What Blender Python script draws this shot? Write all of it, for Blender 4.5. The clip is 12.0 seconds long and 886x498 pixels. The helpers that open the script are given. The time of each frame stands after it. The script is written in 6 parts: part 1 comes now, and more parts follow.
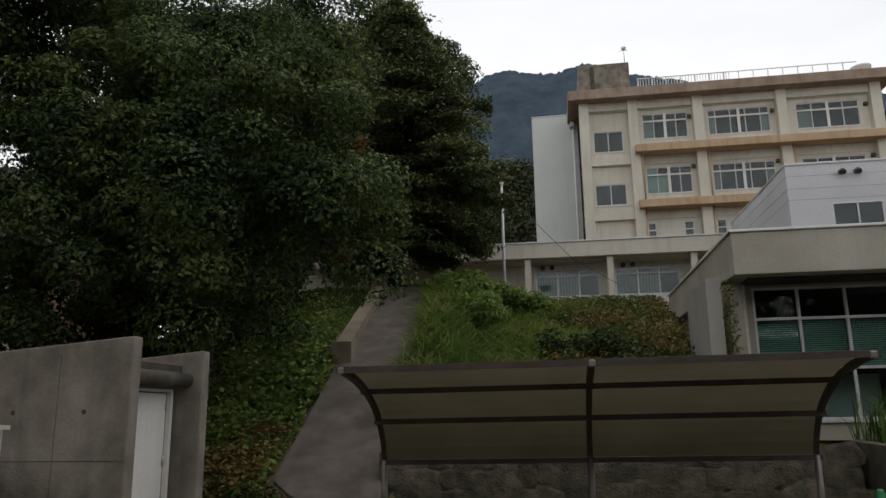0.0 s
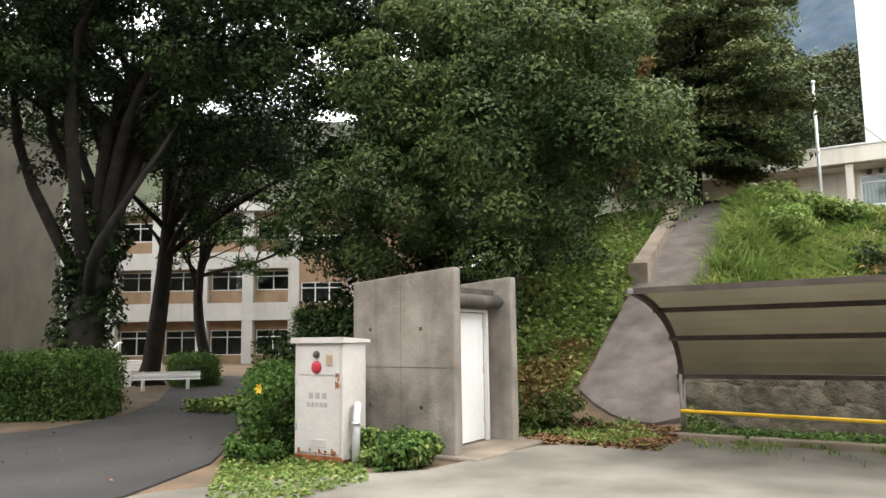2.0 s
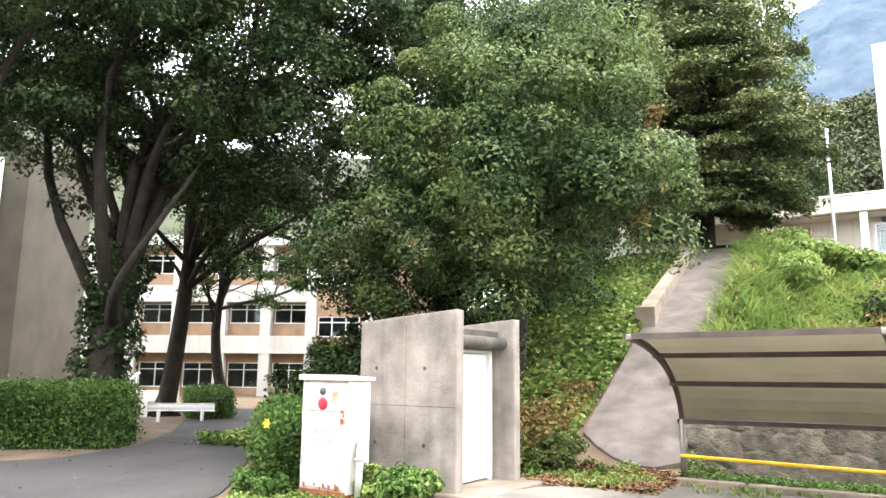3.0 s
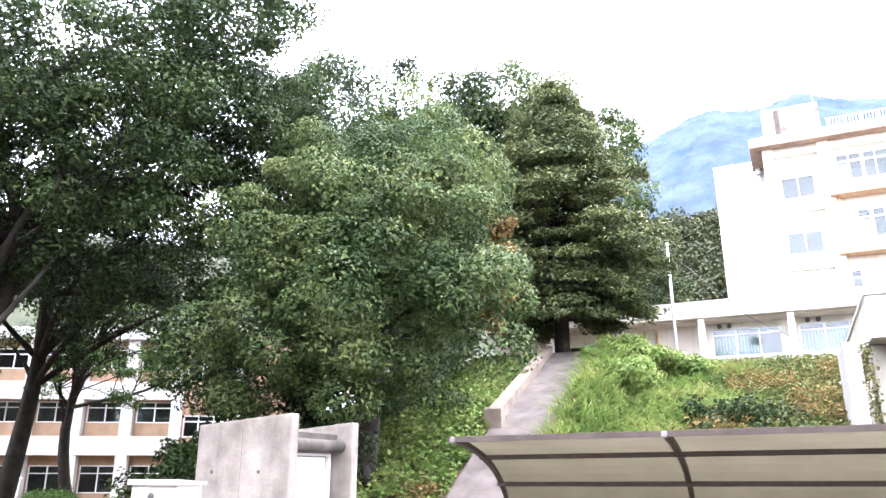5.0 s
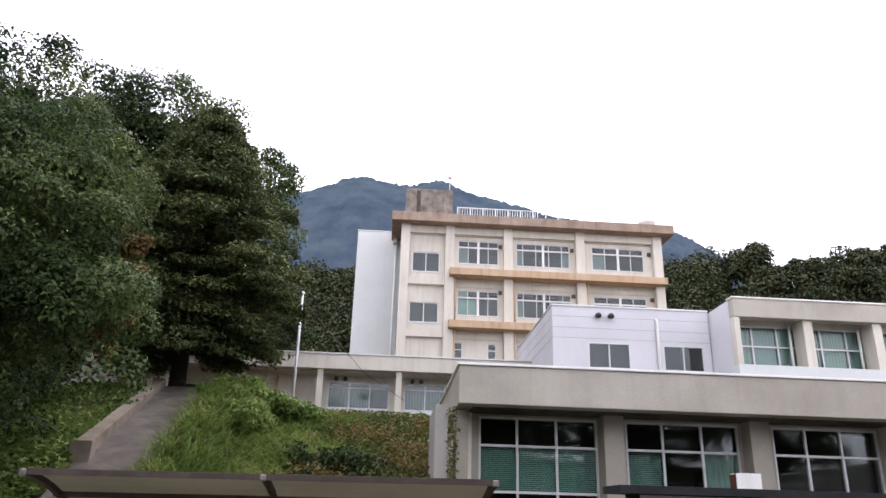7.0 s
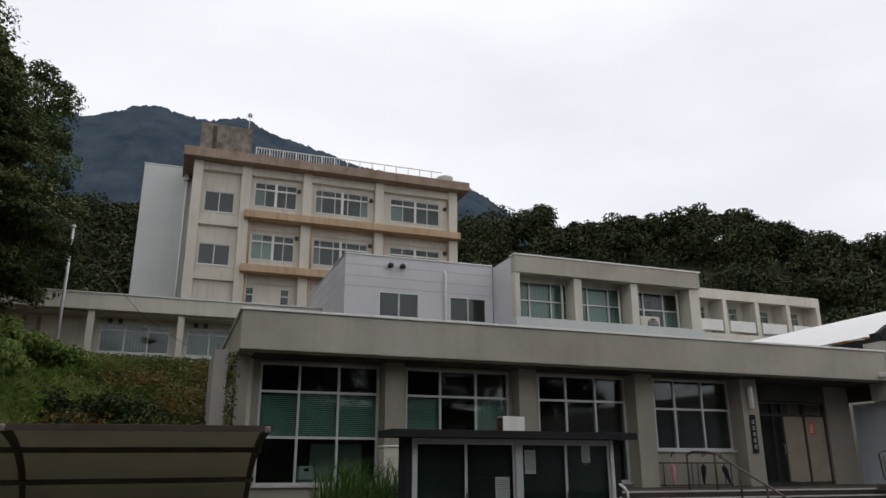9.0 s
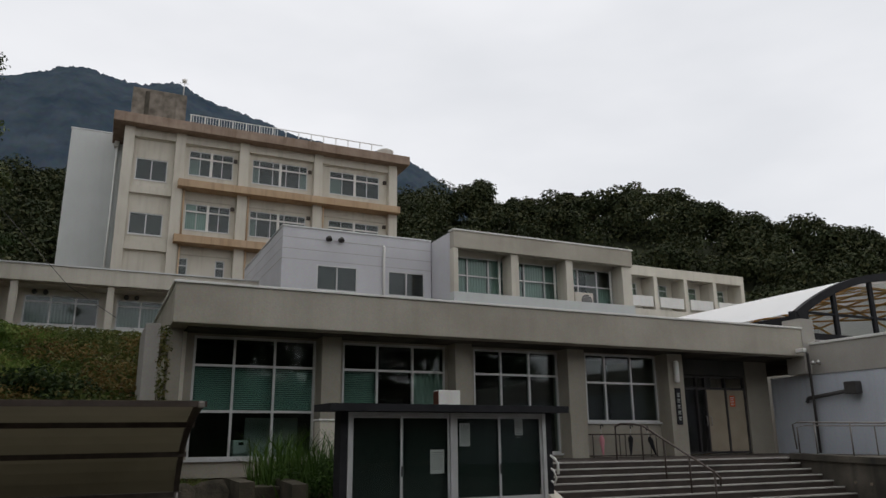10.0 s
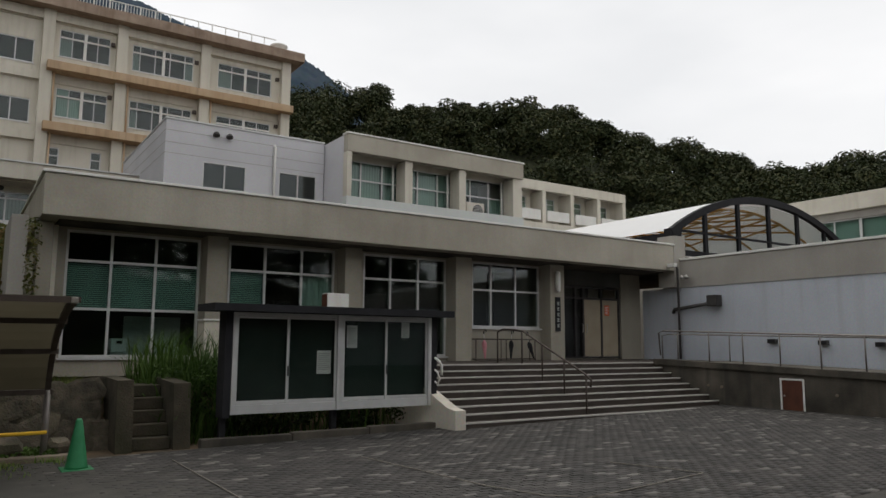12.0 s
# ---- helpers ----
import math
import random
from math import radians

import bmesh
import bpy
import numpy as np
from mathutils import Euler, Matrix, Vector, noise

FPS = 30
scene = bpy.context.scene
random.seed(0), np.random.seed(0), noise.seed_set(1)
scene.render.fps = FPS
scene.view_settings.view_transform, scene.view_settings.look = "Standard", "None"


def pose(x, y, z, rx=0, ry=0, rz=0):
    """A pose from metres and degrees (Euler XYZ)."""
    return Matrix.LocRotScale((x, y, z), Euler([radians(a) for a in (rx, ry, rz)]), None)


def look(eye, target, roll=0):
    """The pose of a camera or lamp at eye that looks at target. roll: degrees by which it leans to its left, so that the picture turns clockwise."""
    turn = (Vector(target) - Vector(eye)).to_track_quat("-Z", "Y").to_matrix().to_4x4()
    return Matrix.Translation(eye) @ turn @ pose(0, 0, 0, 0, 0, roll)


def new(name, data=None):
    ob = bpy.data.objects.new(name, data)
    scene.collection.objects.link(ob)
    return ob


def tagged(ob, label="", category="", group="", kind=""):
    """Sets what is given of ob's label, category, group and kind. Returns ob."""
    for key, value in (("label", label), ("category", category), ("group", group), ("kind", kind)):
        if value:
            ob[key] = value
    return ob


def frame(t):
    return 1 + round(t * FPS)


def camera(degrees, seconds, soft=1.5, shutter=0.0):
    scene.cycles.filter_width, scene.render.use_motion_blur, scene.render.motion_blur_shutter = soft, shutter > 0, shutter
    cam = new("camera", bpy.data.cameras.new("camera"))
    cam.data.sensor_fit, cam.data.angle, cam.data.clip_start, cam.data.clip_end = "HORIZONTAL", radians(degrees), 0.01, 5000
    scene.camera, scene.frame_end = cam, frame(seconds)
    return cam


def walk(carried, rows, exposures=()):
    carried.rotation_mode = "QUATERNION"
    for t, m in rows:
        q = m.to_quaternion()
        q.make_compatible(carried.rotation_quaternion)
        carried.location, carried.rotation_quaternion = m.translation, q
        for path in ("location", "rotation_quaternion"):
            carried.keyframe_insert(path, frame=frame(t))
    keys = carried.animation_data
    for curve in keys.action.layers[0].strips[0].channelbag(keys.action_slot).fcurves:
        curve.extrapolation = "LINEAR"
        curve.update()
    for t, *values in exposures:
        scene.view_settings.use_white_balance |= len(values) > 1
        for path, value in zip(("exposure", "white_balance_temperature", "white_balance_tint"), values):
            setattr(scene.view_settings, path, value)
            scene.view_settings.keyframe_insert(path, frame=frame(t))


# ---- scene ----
cam = camera(62.21, 12.0)
PATH = [
    (0, pose(-2.270, 1.260, 1.587, 102.46, 0.83, 8.92)),
    (0.5, pose(-2.250, 1.094, 1.591, 101.96, 0.68, 13.23)),
    (1, pose(-2.089, 0.910, 1.586, 100.68, -0.12, 21.09)),
    (1.5, pose(-1.910, 0.669, 1.595, 100.00, 1.67, 28.47)),
    (2, pose(-1.761, 0.446, 1.553, 96.65, 0.78, 32.49)),
    (2.5, pose(-1.621, 0.352, 1.631, 98.39, -0.23, 32.00)),
    (2.7, pose(-1.525, 0.291, 1.598, 98.92, -0.42, 33.75)),
    (4.3, pose(-0.668, -0.036, 1.613, 102.80, 0.29, 31.06)),
    (4.5, pose(-0.573, -0.095, 1.604, 104.30, 0.80, 29.01)),
    (5, pose(-0.280, -0.103, 1.631, 106.94, -0.02, 25.14)),
    (5.5, pose(-0.134, 0.057, 1.595, 107.73, 0.53, 15.50)),
    (6, pose(-0.159, -0.015, 1.603, 109.28, -0.23, 2.70)),
    (6.5, pose(-0.290, -0.150, 1.559, 110.47, -0.92, -3.03)),
    (7, pose(-0.237, -0.108, 1.594, 110.61, -1.54, -4.21)),
    (7.5, pose(-0.109, -0.051, 1.598, 109.87, -0.88, -7.97)),
    (7.7, pose(-0.070, -0.059, 1.598, 109.70, -0.73, -10.36)),
    (9.3, pose(-0.005, -0.003, 1.625, 106.18, 0.41, -21.15)),
    (9.5, pose(-0.012, -0.042, 1.632, 105.88, 0.57, -21.96)),
    (10, pose(-0.020, -0.067, 1.639, 104.70, 0.52, -24.73)),
    (10.5, pose(-0.011, -0.053, 1.604, 103.26, 0.92, -27.52)),
    (11, pose(0.008, -0.032, 1.592, 101.32, 0.78, -28.91)),
    (11.5, pose(0.025, -0.018, 1.596, 98.85, 0.47, -30.87)),
    (12, pose(0.007, -0.001, 1.608, 97.47, -0.32, -33.41)),
]

# ---- exposure on the way, world and sun ----
walk(cam, PATH, exposures=[(0.0, 0.2, 6550, 11), (0.5, 0.6, 6550, 11), (0.8, 0.9, 6550, 11), (1.2, 1.5, 6550, 11), (1.6, 2.0, 6550, 11), (2.0, 2.45, 6600, 11),
                           (2.5, 3.2, 6550, 12), (4.5, 3.95, 5800, 22), (5.5, 3.65, 5800, 23), (6.0, 2.95, 6000, 23), (6.5, 2.25, 6100, 23), (7.0, 1.6, 6150, 22),
                           (7.5, 1.08, 6150, 22), (8.5, 0.35, 6300, 16), (9.5, 0.0, 6450, 12), (10.5, -0.03, 6500, 12), (12.0, 0.12, 6650, 11)])

world = bpy.data.worlds.new("overcast_sky")
scene.world = world
world.use_nodes = True
wn, wl = world.node_tree.nodes, world.node_tree.links
wn.clear()
w_out, w_bg, w_sky = wn.new("ShaderNodeOutputWorld"), wn.new("ShaderNodeBackground"), wn.new("ShaderNodeTexSky")
w_sky.sky_type, w_sky.sun_disc = "NISHITA", False
w_sky.sun_elevation, w_sky.sun_rotation = radians(66), radians(32)
w_tc, w_map, w_noise, w_ramp, w_mix, w_str = (wn.new("ShaderNodeTexCoord"), wn.new("ShaderNodeMapping"), wn.new("ShaderNodeTexNoise"),
                                               wn.new("ShaderNodeValToRGB"), wn.new("ShaderNodeMix"), wn.new("ShaderNodeVectorMath"))
w_map.inputs["Scale"].default_value = (1.0, 1.0, 3.0)
w_noise.inputs["Scale"].default_value, w_noise.inputs["Detail"].default_value = 2.2, 4
w_ramp.color_ramp.elements[0].position, w_ramp.color_ramp.elements[0].color = 0.3, (8.0, 8.2, 8.35, 1)
w_ramp.color_ramp.elements[1].position, w_ramp.color_ramp.elements[1].color = 0.75, (9.8, 9.9, 9.95, 1)
w_mix.data_type = "RGBA"
w_mix.inputs[0].default_value = 0.93
wl.new(w_tc.outputs["Generated"], w_map.inputs["Vector"])
wl.new(w_map.outputs["Vector"], w_noise.inputs["Vector"])
wl.new(w_noise.outputs["Fac"], w_ramp.inputs["Fac"])
wl.new(w_sky.outputs["Color"], w_mix.inputs[6])
wl.new(w_ramp.outputs["Color"], w_mix.inputs[7])
wl.new(w_mix.outputs[2], w_bg.inputs["Color"])
w_bg.inputs["Strength"].default_value = 0.10
wl.new(w_bg.outputs["Background"], w_out.inputs["Surface"])

sun = new("sun", bpy.data.lights.new("sun", "SUN"))
sun.data.energy, sun.data.angle, sun.data.color = 0.5, radians(25), (1.0, 0.96, 0.9)
sun.matrix_world = look((0, 0, 60), (-14, -22, 0))


# ---- materials ----
def nodes_of(name):
    m = bpy.data.materials.new(name)
    m.use_nodes = True
    return m, m.node_tree.nodes, m.node_tree.links, m.node_tree.nodes["Principled BSDF"]


def surface(name, a, b, rough=0.85, scale=3.0, fine=40.0, bump=0.15, metal=0.0, streak=0.0, stain=(0.06, 0.05, 0.04), piece=0.0, island=0.0, spec=0.3, pale=0.0):
    """Two colours over coarse noise, fine grain with relief, optional streaks of dirt that run down, optional change from piece to piece."""
    m, n, l, p = nodes_of(name)
    tc = n.new("ShaderNodeNewGeometry")
    big, small, mix = n.new("ShaderNodeTexNoise"), n.new("ShaderNodeTexNoise"), n.new("ShaderNodeMix")
    big.inputs["Scale"].default_value, big.inputs["Detail"].default_value = scale, 6
    small.inputs["Scale"].default_value, small.inputs["Detail"].default_value = fine, 4
    l.new(tc.outputs["Position"], big.inputs["Vector"])
    l.new(tc.outputs["Position"], small.inputs["Vector"])
    mix.data_type = "RGBA"
    ramp = n.new("ShaderNodeMapRange")
    ramp.inputs[1].default_value, ramp.inputs[2].default_value = 0.3, 0.7
    l.new(big.outputs["Fac"], ramp.inputs[0])
    l.new(ramp.outputs[0], mix.inputs[0])
    mix.inputs[6].default_value, mix.inputs[7].default_value = (*a, 1), (*b, 1)
    col = mix.outputs[2]
    grain = n.new("ShaderNodeMix")
    grain.data_type, grain.blend_type = "RGBA", "MULTIPLY"
    grain.inputs[0].default_value = 0.35
    l.new(col, grain.inputs[6])
    l.new(small.outputs["Color"], grain.inputs[7])
    bright = n.new("ShaderNodeMix")
    bright.data_type, bright.blend_type = "RGBA", "MULTIPLY"
    bright.inputs[0].default_value = 1.0
    bright.inputs[7].default_value = (1.18, 1.18, 1.18, 1)
    l.new(grain.outputs[2], bright.inputs[6])
    col = bright.outputs[2]
    if streak:
        sm, sn, sr, sx = n.new("ShaderNodeMapping"), n.new("ShaderNodeTexNoise"), n.new("ShaderNodeMapRange"), n.new("ShaderNodeMix")
        sm.inputs["Scale"].default_value = (2.2, 2.2, 0.16)
        sn.inputs["Scale"].default_value, sn.inputs["Detail"].default_value = 1.6, 7
        sr.inputs[1].default_value, sr.inputs[2].default_value, sr.inputs[4].default_value = 0.5, 0.78, streak
        sx.data_type = "RGBA"
        sx.inputs[7].default_value = (*stain, 1)
        l.new(tc.outputs["Position"], sm.inputs["Vector"])
        l.new(sm.outputs["Vector"], sn.inputs["Vector"])
        l.new(sn.outputs["Fac"], sr.inputs[0])
        l.new(sr.outputs[0], sx.inputs[0])
        l.new(col, sx.inputs[6])
        col = sx.outputs[2]
    if piece or island:
        hsv, mr = n.new("ShaderNodeHueSaturation"), n.new("ShaderNodeMapRange")
        amount = piece or island
        src = n.new("ShaderNodeObjectInfo").outputs["Random"] if piece else tc.outputs["Random Per Island"]
        mr.inputs[3].default_value, mr.inputs[4].default_value = 1 - amount, 1 + amount
        l.new(src, mr.inputs[0])
        value = mr.outputs[0]
        if pale:
            gt, ad = n.new("ShaderNodeMath"), n.new("ShaderNodeMath")
            gt.operation, ad.operation = "GREATER_THAN", "MULTIPLY_ADD"
            gt.inputs[1].default_value, ad.inputs[1].default_value = 0.93, pale
            l.new(src, gt.inputs[0])
            l.new(gt.outputs[0], ad.inputs[0])
            l.new(mr.outputs[0], ad.inputs[2])
            value = ad.outputs[0]
        l.new(value, hsv.inputs["Value"])
        l.new(col, hsv.inputs["Color"])
        col = hsv.outputs["Color"]
    l.new(col, p.inputs["Base Color"])
    p.inputs["Roughness"].default_value, p.inputs["Metallic"].default_value = rough, metal
    p.inputs["Specular IOR Level"].default_value = spec
    bp = n.new("ShaderNodeBump")
    bp.inputs["Strength"].default_value, bp.inputs["Distance"].default_value = bump, 0.02
    l.new(small.outputs["Fac"], bp.inputs["Height"])
    l.new(bp.outputs["Normal"], p.inputs["Normal"])
    return m


def pane_glass(name, tint, gloss=0.02, ior=1.55):
    """Clear window glass: what lies behind shows through, what stands before it is mirrored by Fresnel."""
    m, n, l, p = nodes_of(name)
    n.remove(p)
    out = n["Material Output"]
    tr, gl, fr, mx = n.new("ShaderNodeBsdfTransparent"), n.new("ShaderNodeBsdfGlossy"), n.new("ShaderNodeLayerWeight"), n.new("ShaderNodeMixShader")
    power, base = n.new("ShaderNodeMath"), n.new("ShaderNodeMath")
    tr.inputs["Color"].default_value = (*tint, 1)
    gl.inputs["Roughness"].default_value = gloss
    # Schlick's rule, alike on both faces of the pane
    r0 = ((ior - 1) / (ior + 1)) ** 2
    fr.inputs["Blend"].default_value = 0.5
    power.operation, base.operation = "POWER", "MULTIPLY_ADD"
    power.inputs[1].default_value = 5.0
    base.inputs[1].default_value, base.inputs[2].default_value = 1 - r0, r0
    l.new(fr.outputs["Facing"], power.inputs[0])
    l.new(power.outputs[0], base.inputs[0])
    l.new(base.outputs[0], mx.inputs["Fac"])
    l.new(tr.outputs[0], mx.inputs[1])
    l.new(gl.outputs[0], mx.inputs[2])
    l.new(mx.outputs[0], out.inputs["Surface"])
    return m


def foliage(name, a, b, c, gloss=0.6, trans=0.3):
    """Leaves: colour changes from leaf to leaf and from bough to bough, some light comes through."""
    m, n, l, p = nodes_of(name)
    g, big, mr = n.new("ShaderNodeNewGeometry"), n.new("ShaderNodeTexNoise"), n.new("ShaderNodeValToRGB")
    big.inputs["Scale"].default_value, big.inputs["Detail"].default_value = 0.6, 3
    l.new(g.outputs["Position"], big.inputs["Vector"])
    add = n.new("ShaderNodeMath")
    add.operation = "MULTIPLY_ADD"
    add.inputs[1].default_value, add.inputs[2].default_value = 0.5, -0.25
    l.new(g.outputs["Random Per Island"], add.inputs[0])
    both = n.new("ShaderNodeMath")
    l.new(big.outputs["Fac"], both.inputs[0])
    l.new(add.outputs[0], both.inputs[1])
    l.new(both.outputs[0], mr.inputs["Fac"])
    e = mr.color_ramp.elements
    e[0].position, e[0].color = 0.25, (*a, 1)
    e[1].position, e[1].color = 0.8, (*c, 1)
    mid = e.new(0.52)
    mid.color = (*b, 1)
    l.new(mr.outputs["Color"], p.inputs["Base Color"])
    p.inputs["Roughness"].default_value, p.inputs["Specular IOR Level"].default_value = gloss, 0.12
    tl, mx, out = n.new("ShaderNodeBsdfTranslucent"), n.new("ShaderNodeMixShader"), n["Material Output"]
    l.new(mr.outputs["Color"], tl.inputs["Color"])
    mx.inputs["Fac"].default_value = trans
    l.new(p.outputs[0], mx.inputs[1])
    l.new(tl.outputs[0], mx.inputs[2])
    l.new(mx.outputs[0], out.inputs["Surface"])
    return m


M = {
    "band": surface("weathered_concrete_paint", (0.34, 0.31, 0.255), (0.48, 0.445, 0.375), 0.9, 0.55, 25, 0.2, streak=0.2, stain=(0.24, 0.21, 0.15)),
    # darker than the flank's cream: the eave's shade is put into this paint
    "porch": surface("eave_shaded_porch_paint", (0.30, 0.275, 0.225), (0.39, 0.36, 0.30), 0.9, 0.8, 22, 0.12, streak=0.2, stain=(0.22, 0.19, 0.14)),
    "cream": surface("cream_wall_paint", (0.58, 0.54, 0.455), (0.68, 0.64, 0.555), 0.88, 0.5, 20, 0.12, streak=0.3, stain=(0.26, 0.22, 0.15)),
    "column": surface("pale_column_paint", (0.57, 0.53, 0.45), (0.67, 0.63, 0.54), 0.88, 0.6, 20, 0.12, streak=0.3, stain=(0.28, 0.24, 0.17)),
    "rust_edge": surface("rust_stained_concrete", (0.23, 0.165, 0.125), (0.38, 0.29, 0.225), 0.9, 1.2, 25, 0.2, streak=0.6, stain=(0.16, 0.10, 0.06)),
    "orange": surface("ochre_ledge_paint", (0.44, 0.295, 0.175), (0.54, 0.40, 0.27), 0.85, 0.7, 20, 0.1, streak=0.6, stain=(0.22, 0.14, 0.085)),
    "white": surface("white_wall_panel", (0.55, 0.545, 0.565), (0.63, 0.625, 0.645), 0.7, 0.5, 20, 0.06, streak=0.12, stain=(0.42, 0.42, 0.42)),
    "finwhite": surface("pale_grey_rendering", (0.58, 0.60, 0.58), (0.66, 0.68, 0.66), 0.85, 0.4, 20, 0.08, streak=0.15, stain=(0.4, 0.4, 0.37)),
    "galwhite": surface("white_gallery_paint", (0.46, 0.49, 0.54), (0.54, 0.57, 0.62), 0.8, 0.6, 20, 0.08, streak=0.45, stain=(0.33, 0.34, 0.35)),
    "galbeige": surface("grey_beige_rendering", (0.33, 0.31, 0.28), (0.40, 0.38, 0.34), 0.88, 0.8, 25, 0.12, streak=0.25, stain=(0.28, 0.26, 0.22)),
    "concrete": surface("board_marked_concrete", (0.12, 0.104, 0.084), (0.31, 0.272, 0.228), 0.92, 1.8, 30, 0.4, streak=0.7, stain=(0.09, 0.083, 0.07)),
    "darkconc": surface("damp_and_shaded_concrete", (0.036, 0.032, 0.025), (0.125, 0.110, 0.088), 0.9, 1.1, 30, 0.4, streak=0.85, stain=(0.030, 0.030, 0.026)),
    "mossy": surface("mossy_old_stone", (0.030, 0.028, 0.018), (0.085, 0.070, 0.050), 0.95, 2.2, 30, 0.7, streak=0.6, stain=(0.035, 0.042, 0.016)),
    "rampconc": surface("worn_ramp_concrete", (0.068, 0.057, 0.049), (0.145, 0.122, 0.105), 0.95, 1.7, 35, 0.5, streak=0.5, stain=(0.055, 0.048, 0.042)),
    "kerb": surface("kerb_concrete", (0.13, 0.105, 0.078), (0.25, 0.205, 0.155), 0.92, 1.6, 30, 0.3, stain=(0.1, 0.1, 0.08)),
    "stone": surface("rough_field_stone", (0.055, 0.050, 0.036), (0.145, 0.122, 0.090), 0.95, 5.0, 30, 0.9, streak=0.6, stain=(0.045, 0.05, 0.022), piece=0.25),
    "mortar": surface("earthy_wall_mortar", (0.055, 0.052, 0.038), (0.12, 0.105, 0.08), 0.95, 4, 40, 0.5),
    "asphalt": surface("old_asphalt", (0.028, 0.026, 0.025), (0.046, 0.043, 0.040), 0.9, 0.8, 120, 0.5),
    "slab": surface("worn_concrete_paving", (0.10, 0.092, 0.074), (0.20, 0.182, 0.152), 0.93, 0.9, 40, 0.3),
    "paver": surface("grey_block_paver", (0.045, 0.043, 0.040), (0.082, 0.076, 0.069), 0.8, 2.0, 60, 0.4, piece=0.28, pale=1.3),
    "paverfar": surface("grey_block_paving", (0.045, 0.043, 0.040), (0.082, 0.076, 0.069), 0.8, 2.0, 60, 0.4, island=0.28, pale=1.3),
    "joint": surface("sand_joint", (0.05, 0.048, 0.042), (0.08, 0.075, 0.065), 0.95, 3, 60, 0.3),
    "tile": surface("brown_step_tile", (0.045, 0.036, 0.030), (0.075, 0.060, 0.050), 0.7, 2.5, 50, 0.2, streak=0.2, stain=(0.06, 0.05, 0.04)),
    "nosing": surface("pale_step_nosing", (0.40, 0.38, 0.35), (0.52, 0.50, 0.46), 0.7, 3, 40, 0.2),
    # beige rendering with the shade of the canopy put into its colour
    "shadewall": surface("shade_darkened_rendering", (0.048, 0.043, 0.030), (0.074, 0.066, 0.047), 0.92, 0.6, 20, 0.15, streak=0.15, stain=(0.08, 0.075, 0.06)),
    # white paint of the old wing, lowered to hold the trees' shade
    "shadedwhite": surface("tree_shaded_white_paint", (0.36, 0.35, 0.31), (0.44, 0.43, 0.39), 0.88, 0.6, 20, 0.1, streak=0.3, stain=(0.2, 0.18, 0.14)),
    "soil": surface("leaf_strewn_soil", (0.07, 0.055, 0.035), (0.15, 0.10, 0.06), 0.97, 1.5, 18, 1.0),
    "grassland": surface("rough_grass_ground", (0.05, 0.075, 0.025), (0.11, 0.12, 0.045), 0.97, 0.7, 9, 1.0),
    "alu": surface("silver_window_frame", (0.58, 0.58, 0.57), (0.66, 0.66, 0.65), 0.45, 4, 60, 0.03, metal=0.35),
    "steel": surface("stainless_rail", (0.45, 0.44, 0.42), (0.55, 0.54, 0.52), 0.35, 4, 60, 0.03, metal=0.8),
    "bronze": surface("dark_bronze_frame", (0.06, 0.055, 0.055), (0.09, 0.085, 0.08), 0.5, 4, 60, 0.05, metal=0.3),
    "brownsteel": surface("brown_painted_steel", (0.05, 0.038, 0.031), (0.085, 0.066, 0.055), 0.55, 4, 50, 0.08, metal=0.2),
    "whitemetal": surface("white_painted_metal", (0.72, 0.71, 0.67), (0.80, 0.79, 0.75), 0.5, 1.5, 30, 0.05, streak=0.12, stain=(0.35, 0.18, 0.08)),
    "cabinetpaint": surface("chalky_white_cabinet_paint", (0.44, 0.41, 0.37), (0.54, 0.51, 0.47), 0.6, 1.5, 30, 0.06, streak=0.2, stain=(0.30, 0.18, 0.10)),
    "rust": surface("flaking_rust", (0.16, 0.05, 0.02), (0.30, 0.11, 0.04), 0.9, 8, 60, 0.6),
    "red": surface("red_lamp", (0.35, 0.02, 0.035), (0.42, 0.03, 0.05), 0.4, 5, 60, 0.02),
    "yellow": surface("yellow_painted_pipe", (0.70, 0.42, 0.02), (0.80, 0.50, 0.04), 0.5, 3, 50, 0.08, streak=0.2, stain=(0.25, 0.15, 0.04)),
    "black": surface("black_painted_metal", (0.012, 0.012, 0.014), (0.022, 0.022, 0.025), 0.8, 4, 50, 0.05),
    # the dimness of the rooms is put into this wall and floor colour
    "dark_room": surface("darkened_interior_paint", (0.06, 0.06, 0.055), (0.10, 0.10, 0.09), 0.95, 1, 20, 0.05),
    "pinboard": surface("dark_green_felt", (0.010, 0.022, 0.018), (0.016, 0.032, 0.026), 0.95, 6, 200, 0.3),
    "paper": surface("white_paper", (0.72, 0.72, 0.70), (0.78, 0.78, 0.76), 0.9, 6, 60, 0.02),
    "blind": surface("pale_green_blind", (0.42, 0.58, 0.50), (0.50, 0.66, 0.58), 0.7, 1, 30, 0.02),
    "curtain": surface("grey_curtain", (0.30, 0.31, 0.30), (0.38, 0.39, 0.38), 0.9, 3, 40, 0.1),
    "greencurtain": surface("pale_green_curtain", (0.46, 0.55, 0.49), (0.56, 0.65, 0.59), 0.9, 3, 40, 0.1),
    "orangepaper": surface("orange_board", (0.65, 0.32, 0.06), (0.75, 0.42, 0.10), 0.8, 3, 40, 0.03),
    "door": surface("beige_steel_door", (0.36, 0.30, 0.22), (0.42, 0.36, 0.27), 0.6, 2, 40, 0.04),
    "wood": surface("red_brown_wood", (0.07, 0.026, 0.016), (0.12, 0.045, 0.026), 0.6, 3, 40, 0.2),
